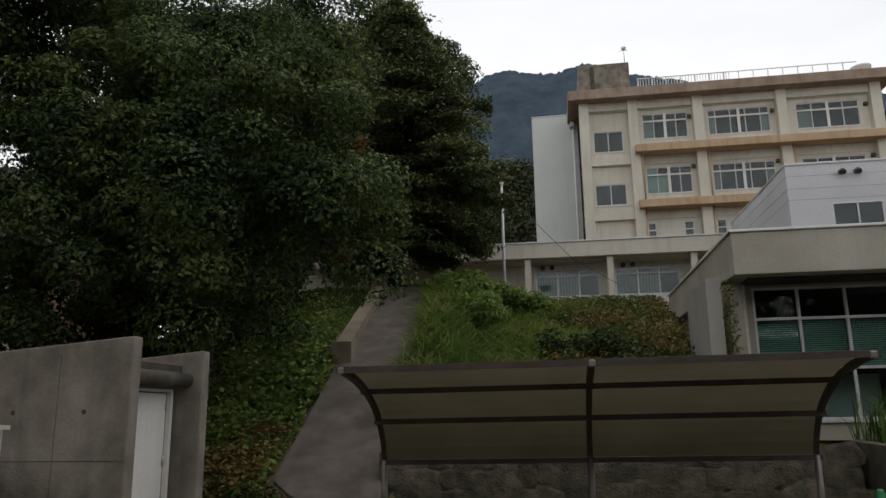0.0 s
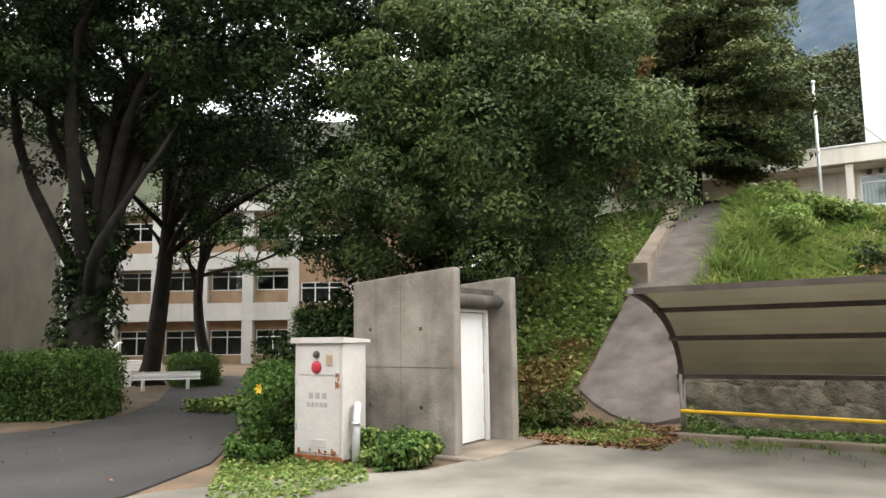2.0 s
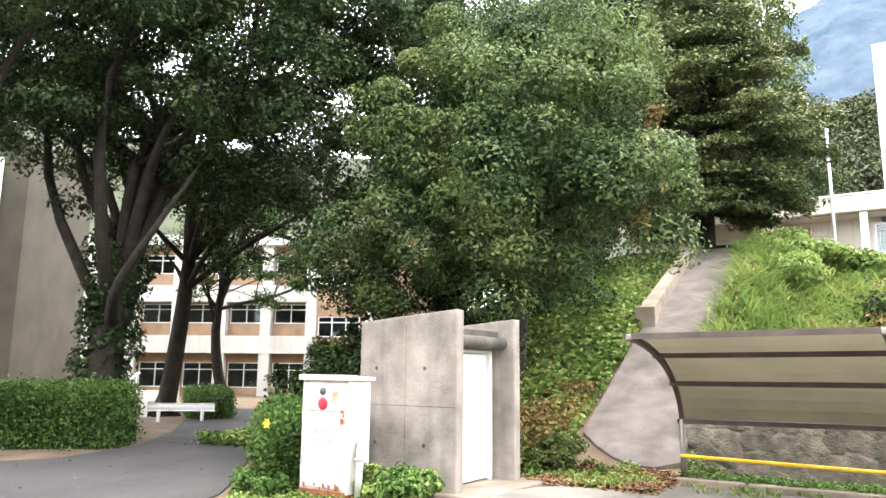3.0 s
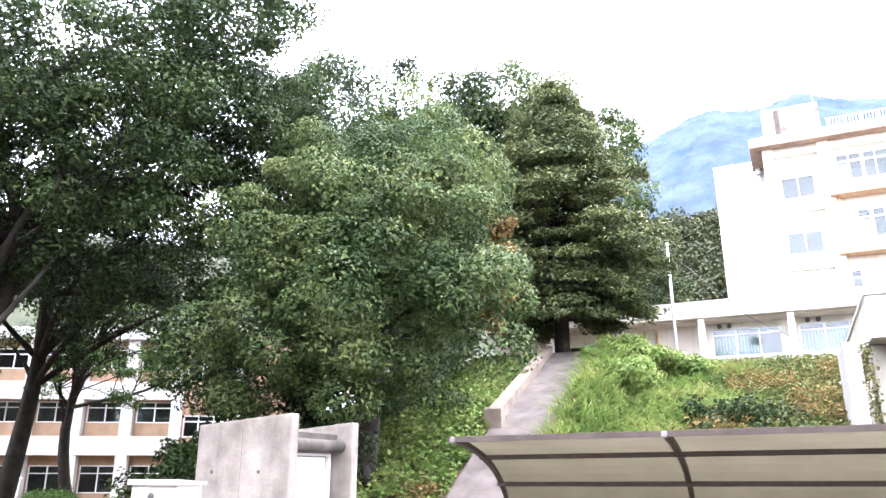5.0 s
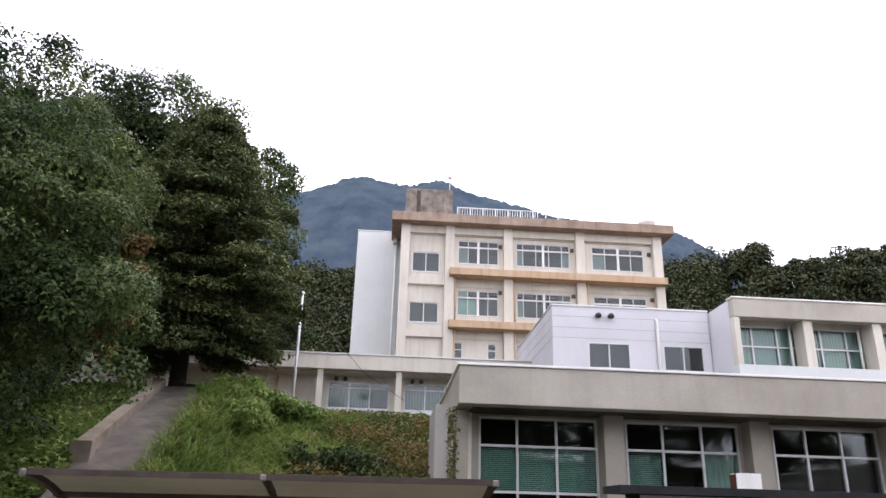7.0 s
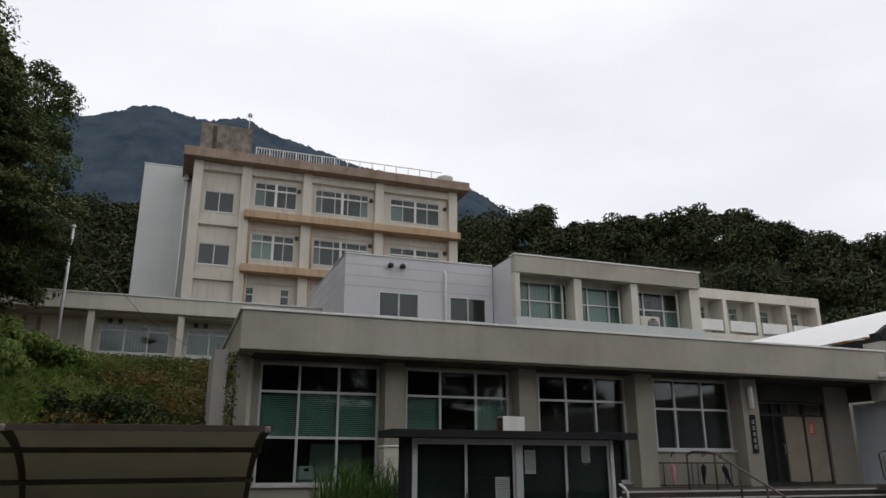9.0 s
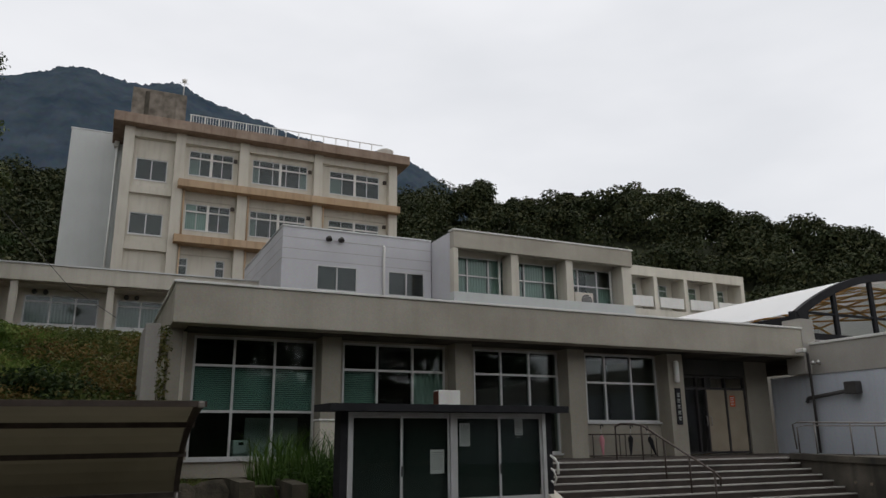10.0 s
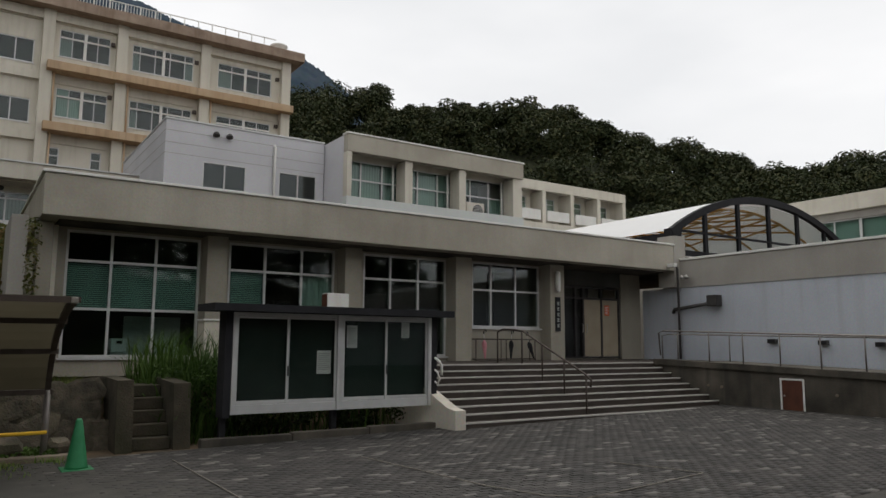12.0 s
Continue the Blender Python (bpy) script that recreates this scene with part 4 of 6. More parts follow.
tall_block()


# ---- long low block at the head of the bank ----
def low_block():
    b = thing("low_classroom_block", (0, 0, 0), 0, "single-storey cream block with flat roof and slim columns", "building")
    part("fascia", box(-13.0, 6.5, 31.6, 32.0, 7.78, 8.42, 0.02), M["column"], b)
    part("coping", box(-13.05, 6.5, 31.55, 32.05, 8.423, 8.48), M["alu"], b)
    part("roof", box(-13.0, 6.5, 32.0, 41.0, 7.9, 8.2), M["slab"], b)
    part("soffit", box(-13.0, 6.5, 32.0, 33.2, 7.72, 7.775), M["cream"], b)
    for x in (-9.9, -6.86, -3.5, -0.1, 3.25):
        part("column", box(x, x + 0.26, 31.75, 32.05, 4.6, 7.776, 0.012), M["column"], b)
    part("apron_wall", box(-3.2, 6.5, 31.85, 32.02, 4.6, 6.1), M["finwhite"], b, "pale apron wall under the windows")
    part("wall", wall_with_holes(-13.0, 6.5, 4.6, 7.719, [(-9.5, -7.0, 4.7, 7.2), (-3.1, -0.36, 6.3, 7.5), (0.3, 2.97, 6.3, 7.5), (3.7, 6.3, 6.3, 7.5)], 33.0, 33.2), M["cream"], b)
    for a, c in ((-3.1, -0.36), (0.3, 2.97), (3.7, 6.3)):
        window(b, a, c, 6.3, 7.5, 33.07, (1, 0.95, 0.9), (1, 0.3), M["alu"], 0.06, 0.1, blinds=[(0, 0, M["curtain"], 0), (1, 0, M["curtain"], 0)], sill=M["alu"])
        for x in (a + 0.35, a + 0.75):
            part("wall_vent", lathe([(0.1, 0), (0.1, 0.12), (0.06, 0.16)], 12), M["bronze"], b).matrix_local = pose(x, 33.0, 7.6, 90, 0, 0)
    window(b, -9.5, -7.0, 4.7, 7.2, 33.07, (1, 1, 1), (2, 0.6), M["alu"], 0.06, 0.1, name="glazed_door")
    for x in (-5.9, -5.35):
        part("downpipe", tube([(x, 32.9, 4.7), (x, 32.9, 7.5), (x, 33.0, 7.6)], 0.07), M["orange"], b)
    part("room_wall", box(-13.0, 6.5, 36.0, 36.1, 4.6, 7.7), M["dark_room"], b)
    return b


low_block()

flagpole = thing("flagpole", (-4.26, 30.4, 5.1), 0, "slim white metal flagpole on the bank", "flagpole")
part("pole", tube([(0, 0, 0), (0, 0, 3), (0, 0, 5.6)], [0.075, 0.062, 0.048], 12), M["alu"], flagpole)
part("cap", lathe([(0.07, 0), (0.09, 0.04), (0.07, 0.1), (0.02, 0.13)], 12, at=(0, 0, 5.6)), M["alu"], flagpole)
stay = solid("guy_wire", tube([(-4.2, 30.4, 10.4), (-1.5, 31.2, 7.6), (2.4, 31.55, 5.2)], 0.012, 5), M["bronze"], "thin dark guy wire from the flagpole", "wire")


# ---- old wing seen under the trees ----
def old_wing():
    o = thing("old_school_wing", (-36.2, 35.9, -0.45), 30.0, "white-columned school wing with brown panels", "building")
    W, bay = -27.0, 3.05
    for k in range(9):
        x = 0.3 - bay * k
        part("column", box(x - 0.36, x + 0.36, -0.42, 0.12, 0, 10.6, 0.01), M["shadedwhite"], o)
    part("floor_band", box(W, 0.58, -0.45, 0.25, 3.1, 4.25), M["shadedwhite"], o, "white floor band")
    part("floor_band", box(W, 0.58, -0.45, 0.25, 6.5, 7.6), M["shadedwhite"], o)
    part("roof_band", box(W, 0.58, -0.7, 0.4, 10.3, 11.0), M["shadedwhite"], o)
    part("roof", box(W, 8.5, 0.42, 9, 10.6, 10.9), M["slab"], o)
    holes = []
    for k in range(8):
        x = 0.3 - bay * k
        for z0 in (0.0, 4.25, 7.6):
            holes.append((x - bay + 0.4, x - 0.4, z0 + 0.85, z0 + (2.5 if z0 == 0 else 2.15)))
    part("wall", wall_with_holes(W, 0.3, 0, 10.6, holes, 0.26, 0.5), M["brownpanel"], o, "brown panels under the windows")
    for h in holes:
        window(o, *h, 0.34, (1, 1), (1, 0.4), M["alu"], 0.06, 0.1)
    part("room_wall", box(W, 8, 3.5, 3.6, 0, 10.5), M["dark_room"], o)
    # end bay, brown with one wide window a floor
    ends = [(0.75, 3.55, 4.2, 5.55), (0.75, 3.55, 7.7, 9.0), (0.75, 3.55, 0.9, 2.4)]
    part("end_wall", wall_with_holes(0.6, 9.0, 0, 11.0, ends, -0.3, -0.05), M["brownpanel"], o, "ochre-brown end wall")
    for h in ends:
        window(o, *h, -0.2, (1, 1, 1), (1, 0.4), M["alu"], 0.07, 0.1)
    part("end_column", box(3.9, 4.5, -0.8, 0.2, 0, 11.2, 0.01), M["shadedwhite"], o)
    return o


old_wing()

# added out of view so that the office panes mirror something dark
unseen_south_wall = solid("unseen_south_wall", box(-40, 45, -30.5, -30.0, -0.6, 7.0), M["shadewall"], "plain unseen wall added to darken the window reflections", "wall", kind="structure")

near_wing = thing("beige_side_building", (-36.0, 17.0, -0.3), 40, "tall beige rendered building beyond the drive", "building")
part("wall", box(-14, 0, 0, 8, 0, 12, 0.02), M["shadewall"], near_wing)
part("downpipe", tube([(-1.2, -0.12, 0), (-1.2, -0.12, 11.5)], 0.1), M["whitemetal"], near_wing)
part("roof_edge", box(-14.1, 0.1, -0.1, 8.1, 12.002, 12.3), M["darkconc"], near_wing)

# ---- leaves, blades, trees ----
rng = np.random.default_rng(7)


def raw_mesh(name, verts, quads, material):
    me = bpy.data.meshes.new(name)
    nv, nf = len(verts), len(quads)
    me.vertices.add(nv)
    me.vertices.foreach_set("co", np.asarray(verts, np.float32).ravel())
    me.loops.add(nf * 4)
    me.loops.foreach_set("vertex_index", np.asarray(quads, np.int32).ravel())
    me.polygons.add(nf)
    me.polygons.foreach_set("loop_start", np.arange(0, nf * 4, 4, dtype=np.int32))
    me.update(calc_edges=True)
    me.materials.append(material)
    return me


def unit(v):
    return v / (np.linalg.norm(v, axis=1, keepdims=True) + 1e-9)


def leaves(name, at, normal, size, material, slim=0.45):
    """Pointed leaves, one folded quad each, lying across their normal."""
    n = len(at)
    side = unit(np.cross(normal, unit(rng.normal(size=(n, 3)))))
    along = unit(np.cross(normal, side))
    s = (size * rng.uniform(0.6, 1.3, n))[:, None]
    fold = normal * s * 0.18
    v = np.stack([at - along * s * 0.5, at + side * s * slim * 0.5 + fold, at + along * s * 0.5 - fold * 0.6, at - side * s * slim * 0.5 + fold], 1).reshape(-1, 3)
    return raw_mesh(name, v, np.arange(n * 4).reshape(-1, 4), material)


def blades(name, at, height, width, material, lean=0.5):
    """Grass blades: two bent segments each, narrowing to the tip."""
    n = len(at)
    a = rng.uniform(0, 2 * np.pi, n)
    d = np.stack([np.cos(a), np.sin(a), 0 * a], 1)
    side = np.stack([-np.sin(a), np.cos(a), 0 * a], 1)
    h = (height * rng.uniform(0.5, 1.25, n))[:, None]
    w = (width * rng.uniform(0.6, 1.3, n))[:, None]
    k = rng.uniform(0.15, lean, n)[:, None]
    up = np.array([0, 0, 1.0])
    p1, p2 = at + up * h * 0.6 + d * h * k * 0.35, at + up * h * 0.85 + d * h * k * 1.2
    v = np.stack([at - side * w, at + side * w, p1 + side * w * 0.8, p1 - side * w * 0.8, p2 + side * w * 0.15, p2 - side * w * 0.15], 1).reshape(-1, 3)
    b = np.arange(n)[:, None] * 6
    q = np.concatenate([b + [0, 1, 2, 3], b + [3, 2, 4, 5]])
    return raw_mesh(name, v, q, material)


def clump_points(centres, radii, count, flat=0.7, shell=0.55):
    """Points over the shells of clumps, more on the upper side, and the way each faces."""
    k = rng.integers(0, len(centres), count)
    d = unit(rng.normal(size=(count, 3)) + [0, 0, 0.25])
    r = radii[k] * rng.uniform(shell, 1.05, count)
    at = centres[k] + d * r[:, None] * [1, 1, flat]
    return at, unit(d * 0.7 + [0, 0, 0.5] + rng.normal(size=(count, 3)) * 0.33)


def crown_clumps(ellipsoids, n, size, shell=0.5):
    out, rad = [], []
    vol = np.array([e[3] * e[4] * e[5] for e in ellipsoids])
    for e, share in zip(ellipsoids, vol / vol.sum()):
        m = max(4, int(n * share))
        d = unit(rng.normal(size=(m, 3)))
        r = rng.uniform(shell, 1.0, m) ** 0.7
        out.append(np.array(e[:3]) + d * r[:, None] * np.array(e[3:]) * (1 + 0.12 * rng.normal(size=(m, 1))))
        rad.append(size * rng.uniform(0.6, 1.3, m))
    return np.concatenate(out), np.concatenate(rad)


def limb(a, b, r0, r1, sag=0.15, bend=0.12, n=6, bm=None):
    a, b = Vector(a), Vector(b)
    length = (b - a).length
    off = Vector(rng.normal(size=3)) * bend * length
    pts = []
    for i in range(n + 1):
        t = i / n
        pts.append(a.lerp(b, t) + off * math.sin(math.pi * t) + Vector((0, 0, sag * length * math.sin(math.pi * t) * (1 - t))))
    return tube(pts, [r0 + (r1 - r0) * i / n for i in range(n + 1)], 7, bm), pts


def tree(name, base, trunk_top, radius, ellipsoids, clumps, clump_size, count, leaf, material, label, limbs=9, flat=0.7, slim=0.45, shell=0.5, twigs=0, inner=0.55):
    """A tapered trunk, limbs that reach into the crown, and leaves in clumps with gaps between."""
    z0 = terrain(base[0], base[1]) - 0.15
    t = thing(name, (base[0], base[1], z0), 0, label, "tree")
    o = np.array((base[0], base[1], z0))
    top = np.array(trunk_top) - o
    bm, spine = limb((0, 0, 0), top, radius, radius * 0.45, 0.0, 0.04, 9)
    for k in range(5):
        a = 2 * math.pi * (k + rng.uniform(0, 0.6)) / 5
        tube([(math.cos(a) * radius * 1.7, math.sin(a) * radius * 1.7, 0), (math.cos(a) * radius * 0.8, math.sin(a) * radius * 0.8, radius * 1.2), (0, 0, radius * 4)], [radius * 0.4, radius * 0.35, radius * 0.2], 6, bm)
    part("trunk", bm, M["bark"], t)
    c, r = crown_clumps(ellipsoids, clumps, clump_size, shell)
    c = c - o
    pick = rng.permutation(len(c))[:limbs]
    for k in pick:
        s = spine[int(rng.integers(4, len(spine)))]
        lb, pts = limb(s, c[k], radius * 0.34, radius * 0.06, 0.1, 0.10, 7)
        for j in range(twigs):
            q = c[int(rng.integers(0, len(c)))]
            p = pts[int(rng.integers(2, 7))]
            if (Vector(q) - p).length < 4.5:
                limb(p, q, radius * 0.12, radius * 0.03, 0.05, 0.12, 5, lb)
        part("limb", lb, M["bark"], t)
    at, nm = clump_points(c, r, count, flat, inner)
    part("crown", leaves("crown", at, nm, leaf, material, slim), material, t)
    return t


tree("camphor_tree", (-9.6, 15.2), (-8.9, 15.0, 8.0), 0.36, [(-8.4, 14.4, 7.4, 2.3, 2.0, 1.8), (-6.9, 13.9, 6.5, 1.9, 1.8, 1.5), (-6.7, 13.7, 4.9, 1.4, 1.5, 1.3), (-8.2, 13.0, 5.5, 1.9, 1.7, 1.5), (-10.4, 13.8, 6.8, 2.2, 1.9, 1.8), (-11.0, 13.6, 4.5, 2.1, 1.7, 1.5),
      (-9.0, 12.9, 3.9, 1.6, 1.3, 1.1), (-7.4, 15.2, 8.7, 1.7, 1.7, 1.4), (-9.9, 15.5, 9.0, 2.2, 2.0, 1.5), (-8.0, 13.4, 3.4, 1.2, 1.1, 0.8)], 150, 0.72, 105000, 0.125, M["camphor"],
     "dense broad evergreen tree with glossy green leaves on the bank", 14, 0.7, 0.45, shell=0.6, inner=0.72)
tree("evergreen_tree", (-12.6, 17.5), (-12.0, 17.2, 9.0), 0.34, [(-12.4, 17.2, 9.0, 3.4, 3.2, 3.9), (-14.0, 16.0, 5.0, 2.6, 2.2, 2.6), (-10.6, 17.0, 5.4, 2.6, 2.2, 2.6), (-11.2, 19.0, 9.6, 2.2, 2.2, 2.8)], 190, 0.85, 72000, 0.15, M["shade_leaf"],
     "dark evergreen tree crowding the bank", 10, 0.75)
tree("evergreen_tree", (-13.2, 24.0), (-12.8, 24.0, 12.5), 0.3, [(-12.8, 24.0, 12.2, 3.2, 2.9, 4.6), (-10.6, 24.5, 9.6, 2.2, 2.2, 3.2), (-10.0, 25.4, 5.2, 1.8, 1.8, 2.4)], 120, 0.85, 42000, 0.17, M["camphor"],
     "tall evergreen tree between the bank and the cedar", 8, 0.75)
tree("hill_tree", (-16.5, 32.0), (-16, 32, 17.0), 0.4, [(-16.0, 32.0, 16.5, 5.2, 4.6, 6.2)], 130, 1.2, 46000, 0.24, M["shade_leaf"], "tall dark hill tree behind the bank", 8)
tree("hill_tree", (-11.3, 35.5), (-11, 35.5, 17.5), 0.4, [(-11.0, 35.0, 16.4, 4.4, 4.2, 6.0)], 120, 1.15, 42000, 0.24, M["camphor"], "tall green hill tree behind the cedar", 8)
tree("hill_tree", (-22.0, 30.5), (-21.5, 30.5, 18.0), 0.4, [(-21.4, 30.2, 17.2, 4.6, 4.4, 6.6)], 110, 1.2, 32000, 0.25, M["shade_leaf"], "tall hill tree with open crown against the sky", 9, shell=0.65)
tree("hill_tree", (-9.4, 40.0), (-8.8, 40, 19.5), 0.24, [(-8.5, 39.6, 19.3, 2.0, 2.0, 2.2), (-9.2, 39.8, 16.0, 2.4, 2.2, 2.8), (-8.4, 39.6, 12.0, 2.8, 2.4, 3.0)], 90, 0.9, 22000, 0.24, M["shade_leaf"], "thin-crowned tree top standing over the cedar", 9, shell=0.75)

# the two shade trees over the drive, with open crowns that let the sky through
tree("ivy_oak", (-20.3, 11.6), (-19.0, 12.2, 8.0), 0.55, [(-18.0, 12.5, 9.6, 5.6, 5.0, 4.0), (-14.6, 12.2, 9.2, 3.4, 3.0, 2.4), (-21.5, 9.5, 10.5, 4.5, 4.5, 3.6), (-14.6, 13.6, 12.4, 3.6, 3.2, 3.2), (-17.5, 14.5, 13.0, 3.6, 3.4, 3.0), (-13.2, 14.2, 12.6, 2.6, 2.4, 2.8), (-14.2, 14.4, 14.6, 2.8, 2.6, 2.4), (-12.8, 14.6, 10.2, 2.2, 2.0, 2.2)], 380, 0.95, 125000, 0.155, M["shade_leaf"],
     "big spreading shade tree with ivy-clad trunk beside the drive", 22, 0.55, shell=0.35, twigs=5, inner=0.3)
tree("shade_tree", (-25.5, 17.6), (-24.2, 17.2, 8.5), 0.36, [(-23.0, 17.5, 9.5, 5.2, 4.6, 4.0), (-18.6, 17.2, 8.6, 3.0, 2.6, 2.2)], 170, 0.8, 36000, 0.165, M["shade_leaf"],
     "slender leaning shade tree beyond the drive", 18, 0.55, shell=0.35, twigs=5, inner=0.3)
tree("shade_tree", (-28.0, 22.6), (-26.8, 22.2, 8.0), 0.27, [(-25.6, 22.0, 7.6, 4.6, 4.0, 3.2)], 90, 0.75, 16000, 0.17, M["hedge"],
     "slender light-green shade tree before the old wing", 16, 0.55, shell=0.35, twigs=5, inner=0.3)
# its outer lobes widen the canopy to keep sky light off the beige building
tree("shade_tree", (-20.4, 6.6), (-20.8, 6.9, 9.0), 0.42, [(-19.4, 8.2, 11.6, 5.2, 4.6, 3.8), (-15.5, 9.5, 12.0, 3.4, 3.2, 2.6), (-25.5, 9.5, 12.5, 5.5, 5.0, 3.0), (-29.5, 13.5, 12.0, 5.0, 5.0, 3.2), (-25.0, 4.0, 12.5, 5.0, 5.0, 3.0)], 330, 0.95, 82000, 0.165, M["shade_leaf"],
     "tall pale-barked tree at the edge of the drive", 16, 0.55, shell=0.35, twigs=4, inner=0.3)

# ivy over the big trunk
c = np.stack([np.array([-20.2 + 0.04 * k + 0.25 * math.sin(k), 11.65 + 0.25 * math.cos(k * 1.7), 0.3 + 0.26 * k]) for k in range(18)])
at, nm = clump_points(c, np.full(18, 0.72), 7000, 1.0, 0.6)
solid_ivy = tagged(new("trunk_ivy", leaves("trunk_ivy", at, nm, 0.16, M["shade_leaf"], 0.7)), "thick dark ivy wrapped round the trunk", "ivy", kind="stuff")


def conifer(name, base, height, spread_, z_low, tiers, per, material, label):
    """A cedar: a straight trunk with flat tiers of drooping sprays."""
    z0 = terrain(*base) - 0.1
    t = thing(name, (base[0], base[1], z0), 0, label, "tree")
    part("trunk", tube([(0, 0, 0), (0.1, 0, height * 0.5), (0, 0.1, height)], [0.32, 0.2, 0.04], 9), M["bark"], t)
    at, nm = [], []
    for i in range(tiers):
        f = i / (tiers - 1)
        z = z_low + (height - z_low) * f
        reach = spread_ * (1 - f) ** 0.55 * (0.62 + 0.38 * min(1.0, f * 3.2)) * (0.8 + 0.35 * rng.uniform())
        lb = bmesh.new()
        for j in range(7):
            a = 2 * math.pi * (j + rng.uniform(0, 0.8)) / 7 + i
            R = reach * rng.uniform(0.7, 1.15) + 0.3
            tip = Vector((math.cos(a) * R, math.sin(a) * R, z - 0.12 * R + rng.normal() * 0.15))
            limb((0, 0, z), tip, 0.06 * (1 - f) + 0.02, 0.012, 0.06, 0.05, 5, lb)
            m = int(per * (0.3 + R / spread_))
            u = rng.uniform(0.2, 1.05, m) ** 0.7
            w = rng.normal(size=m) * 0.34 * (0.4 + u)
            px, py = np.cos(a) * R * u - np.sin(a) * w, np.sin(a) * R * u + np.cos(a) * w
            pz = z - 0.12 * R * u ** 1.5 + 0.3 * (1 - u) * 0.3 + rng.normal(size=m) * 0.11
            at.append(np.stack([px, py, pz], 1))
            nm.append(unit(np.stack([np.cos(a) * 0.25 + 0 * u, np.sin(a) * 0.25 + 0 * u, 1 + 0 * u], 1) + rng.normal(size=(m, 3)) * 0.4))
        part("bough", lb, M["bark"], t)
    part("crown", leaves("crown", np.concatenate(at), np.concatenate(nm), 0.22, material, 0.4), material, t)
    return t


conifer("cedar_tree", (-8.0, 27.0), 11.6, 4.2, 1.8, 24, 800, M["cedar"], "tall dark cedar with layered drooping boughs at the ramp head")

# browning creeper hanging on the bank trees
c, r = crown_clumps([(-8.0, 20.0, 7.6, 0.7, 0.8, 2.2)], 20, 0.42, 0.2)
at, nm = clump_points(c, r, 3600, 0.9, 0.3)
tagged(new("withered_creeper", leaves("withered_creeper", at, nm, 0.17, M["rustleaf"], 0.6)), "orange-brown withered creeper hanging in the trees", "creeper", kind="stuff")

# trees behind the camera, which the office windows mirror; thickened to block south sky
for x, y, k in ((-15, -13, 1.0), (-8, -17, 1.1), (-1, -14, 0.95), (6, -18, 1.1), (12, -14, 0.98), (18, -17, 1.08), (-4, -25, 1.2), (9, -26, 1.2), (24, -12, 1.05)):
    tree("garden_pine", (x, y), (x + 0.6, y + 0.4, 8.5 * k), 0.34, [(x, y, 9.5 * k, 5.2, 4.0, 3.4 * k), (x + 2.0, y, 5.6 * k, 4.2, 2.6, 2.4 * k)], 70, 1.35, 14000, 0.36, M["shade_leaf"],
         "open-crowned pine across the forecourt", 9, 0.5)
# three unseen trees, added to block sky light over the drive
for x, y in ((-25.5, 1.5), (-31.0, 8.5), (-22.0, -6.0)):
    tree("shade_tree", (x, y), (x + 0.5, y + 0.3, 8.5), 0.42, [(x, y, 10.5, 5.2, 5.0, 4.0), (x + 1.5, y - 1.0, 7.0, 4.0, 4.0, 2.2)], 110, 1.1, 24000, 0.24, M["shade_leaf"],
         "unseen added tree that keeps sky light off the drive", 10, 0.55)


# ---- bank, hedges, undergrowth ----
def on_bank(n, x0, x1, y0, y1, keep=None):
    xs, ys = rng.uniform(x0, x1, n), rng.uniform(y0, y1, n)
    if keep is not None:
        m = keep(xs, ys)
        xs, ys = xs[m], ys[m]
    return np.array([(x, y, terrain(x, y)) for x, y in zip(xs, ys)])


def ramp_edge(y):
    """The ramp's left and right edges at y."""
    left = np.where(y < 17.4, -7.08, -7.2 - (y - 17.6) * 0.145)
    right = np.where(y < 17.6, -5.1 - (y - 12.6) * 0.06, -5.36 - (y - 17.6) * 0.12)
    return left, right


def stuff(name, me, label, category):
    return tagged(new(name, me), label, category, kind="stuff")


p = on_bank(3000, -6.6, 0.2, 15.0, 26.0, lambda x, y: (x > ramp_edge(y)[1] + 0.1) & (x < -2.0 + 0.7 * np.sin(y * 1.3)))
tufts = np.repeat(p, 14, axis=0)
tufts = tufts + rng.normal(size=tufts.shape) * [0.16, 0.16, 0.0]
stuff("tall_grass", blades("tall_grass", tufts, 0.62, 0.026, M["grass"], 1.4), "long bright green arching grass covering the bank", "grass")
p = on_bank(9000, -6.6, 0.2, 14.6, 26.0, lambda x, y: (x > ramp_edge(y)[1] + 0.05) & (x < -1.4 + 0.7 * np.sin(y * 1.3)))
stuff("short_grass", blades("short_grass", p, 0.4, 0.02, M["hedge"], 1.0), "shorter darker grass between the tufts", "grass")
p = on_bank(24000, -6.6, 1.1, 13.5, 27.5, lambda x, y: x > ramp_edge(y)[1] + 0.1)
stuff("bank_weeds", leaves("bank_weeds", p + rng.uniform(0.02, 0.62, (len(p), 1)) * [0, 0, 1], unit(rng.normal(size=p.shape) * 0.5 + [0, 0, 1]), 0.15, M["weeds"], 0.55), "mixed low weeds on the bank", "weeds")
p = on_bank(5600, -2.6, 1.1, 15.5, 25.5, lambda x, y: (np.sin(x * 2.1 + y) + np.sin(y * 1.7 - x)) > 0.2)
stuff("withered_weeds", leaves("withered_weeds", p + rng.uniform(0.3, 0.75, (len(p), 1)) * [0, 0, 1], unit(rng.normal(size=p.shape) * 0.6 + [0, 0, 1]), 0.12, M["rustleaf"], 0.5), "browning weeds on the bank", "weeds")
p = on_bank(5200, -3.5, 1.2, 25.0, 30.5)
stuff("crest_grass", blades("crest_grass", p, 0.6, 0.012, M["weeds"], 0.7), "rough weeds along the top of the bank", "grass")
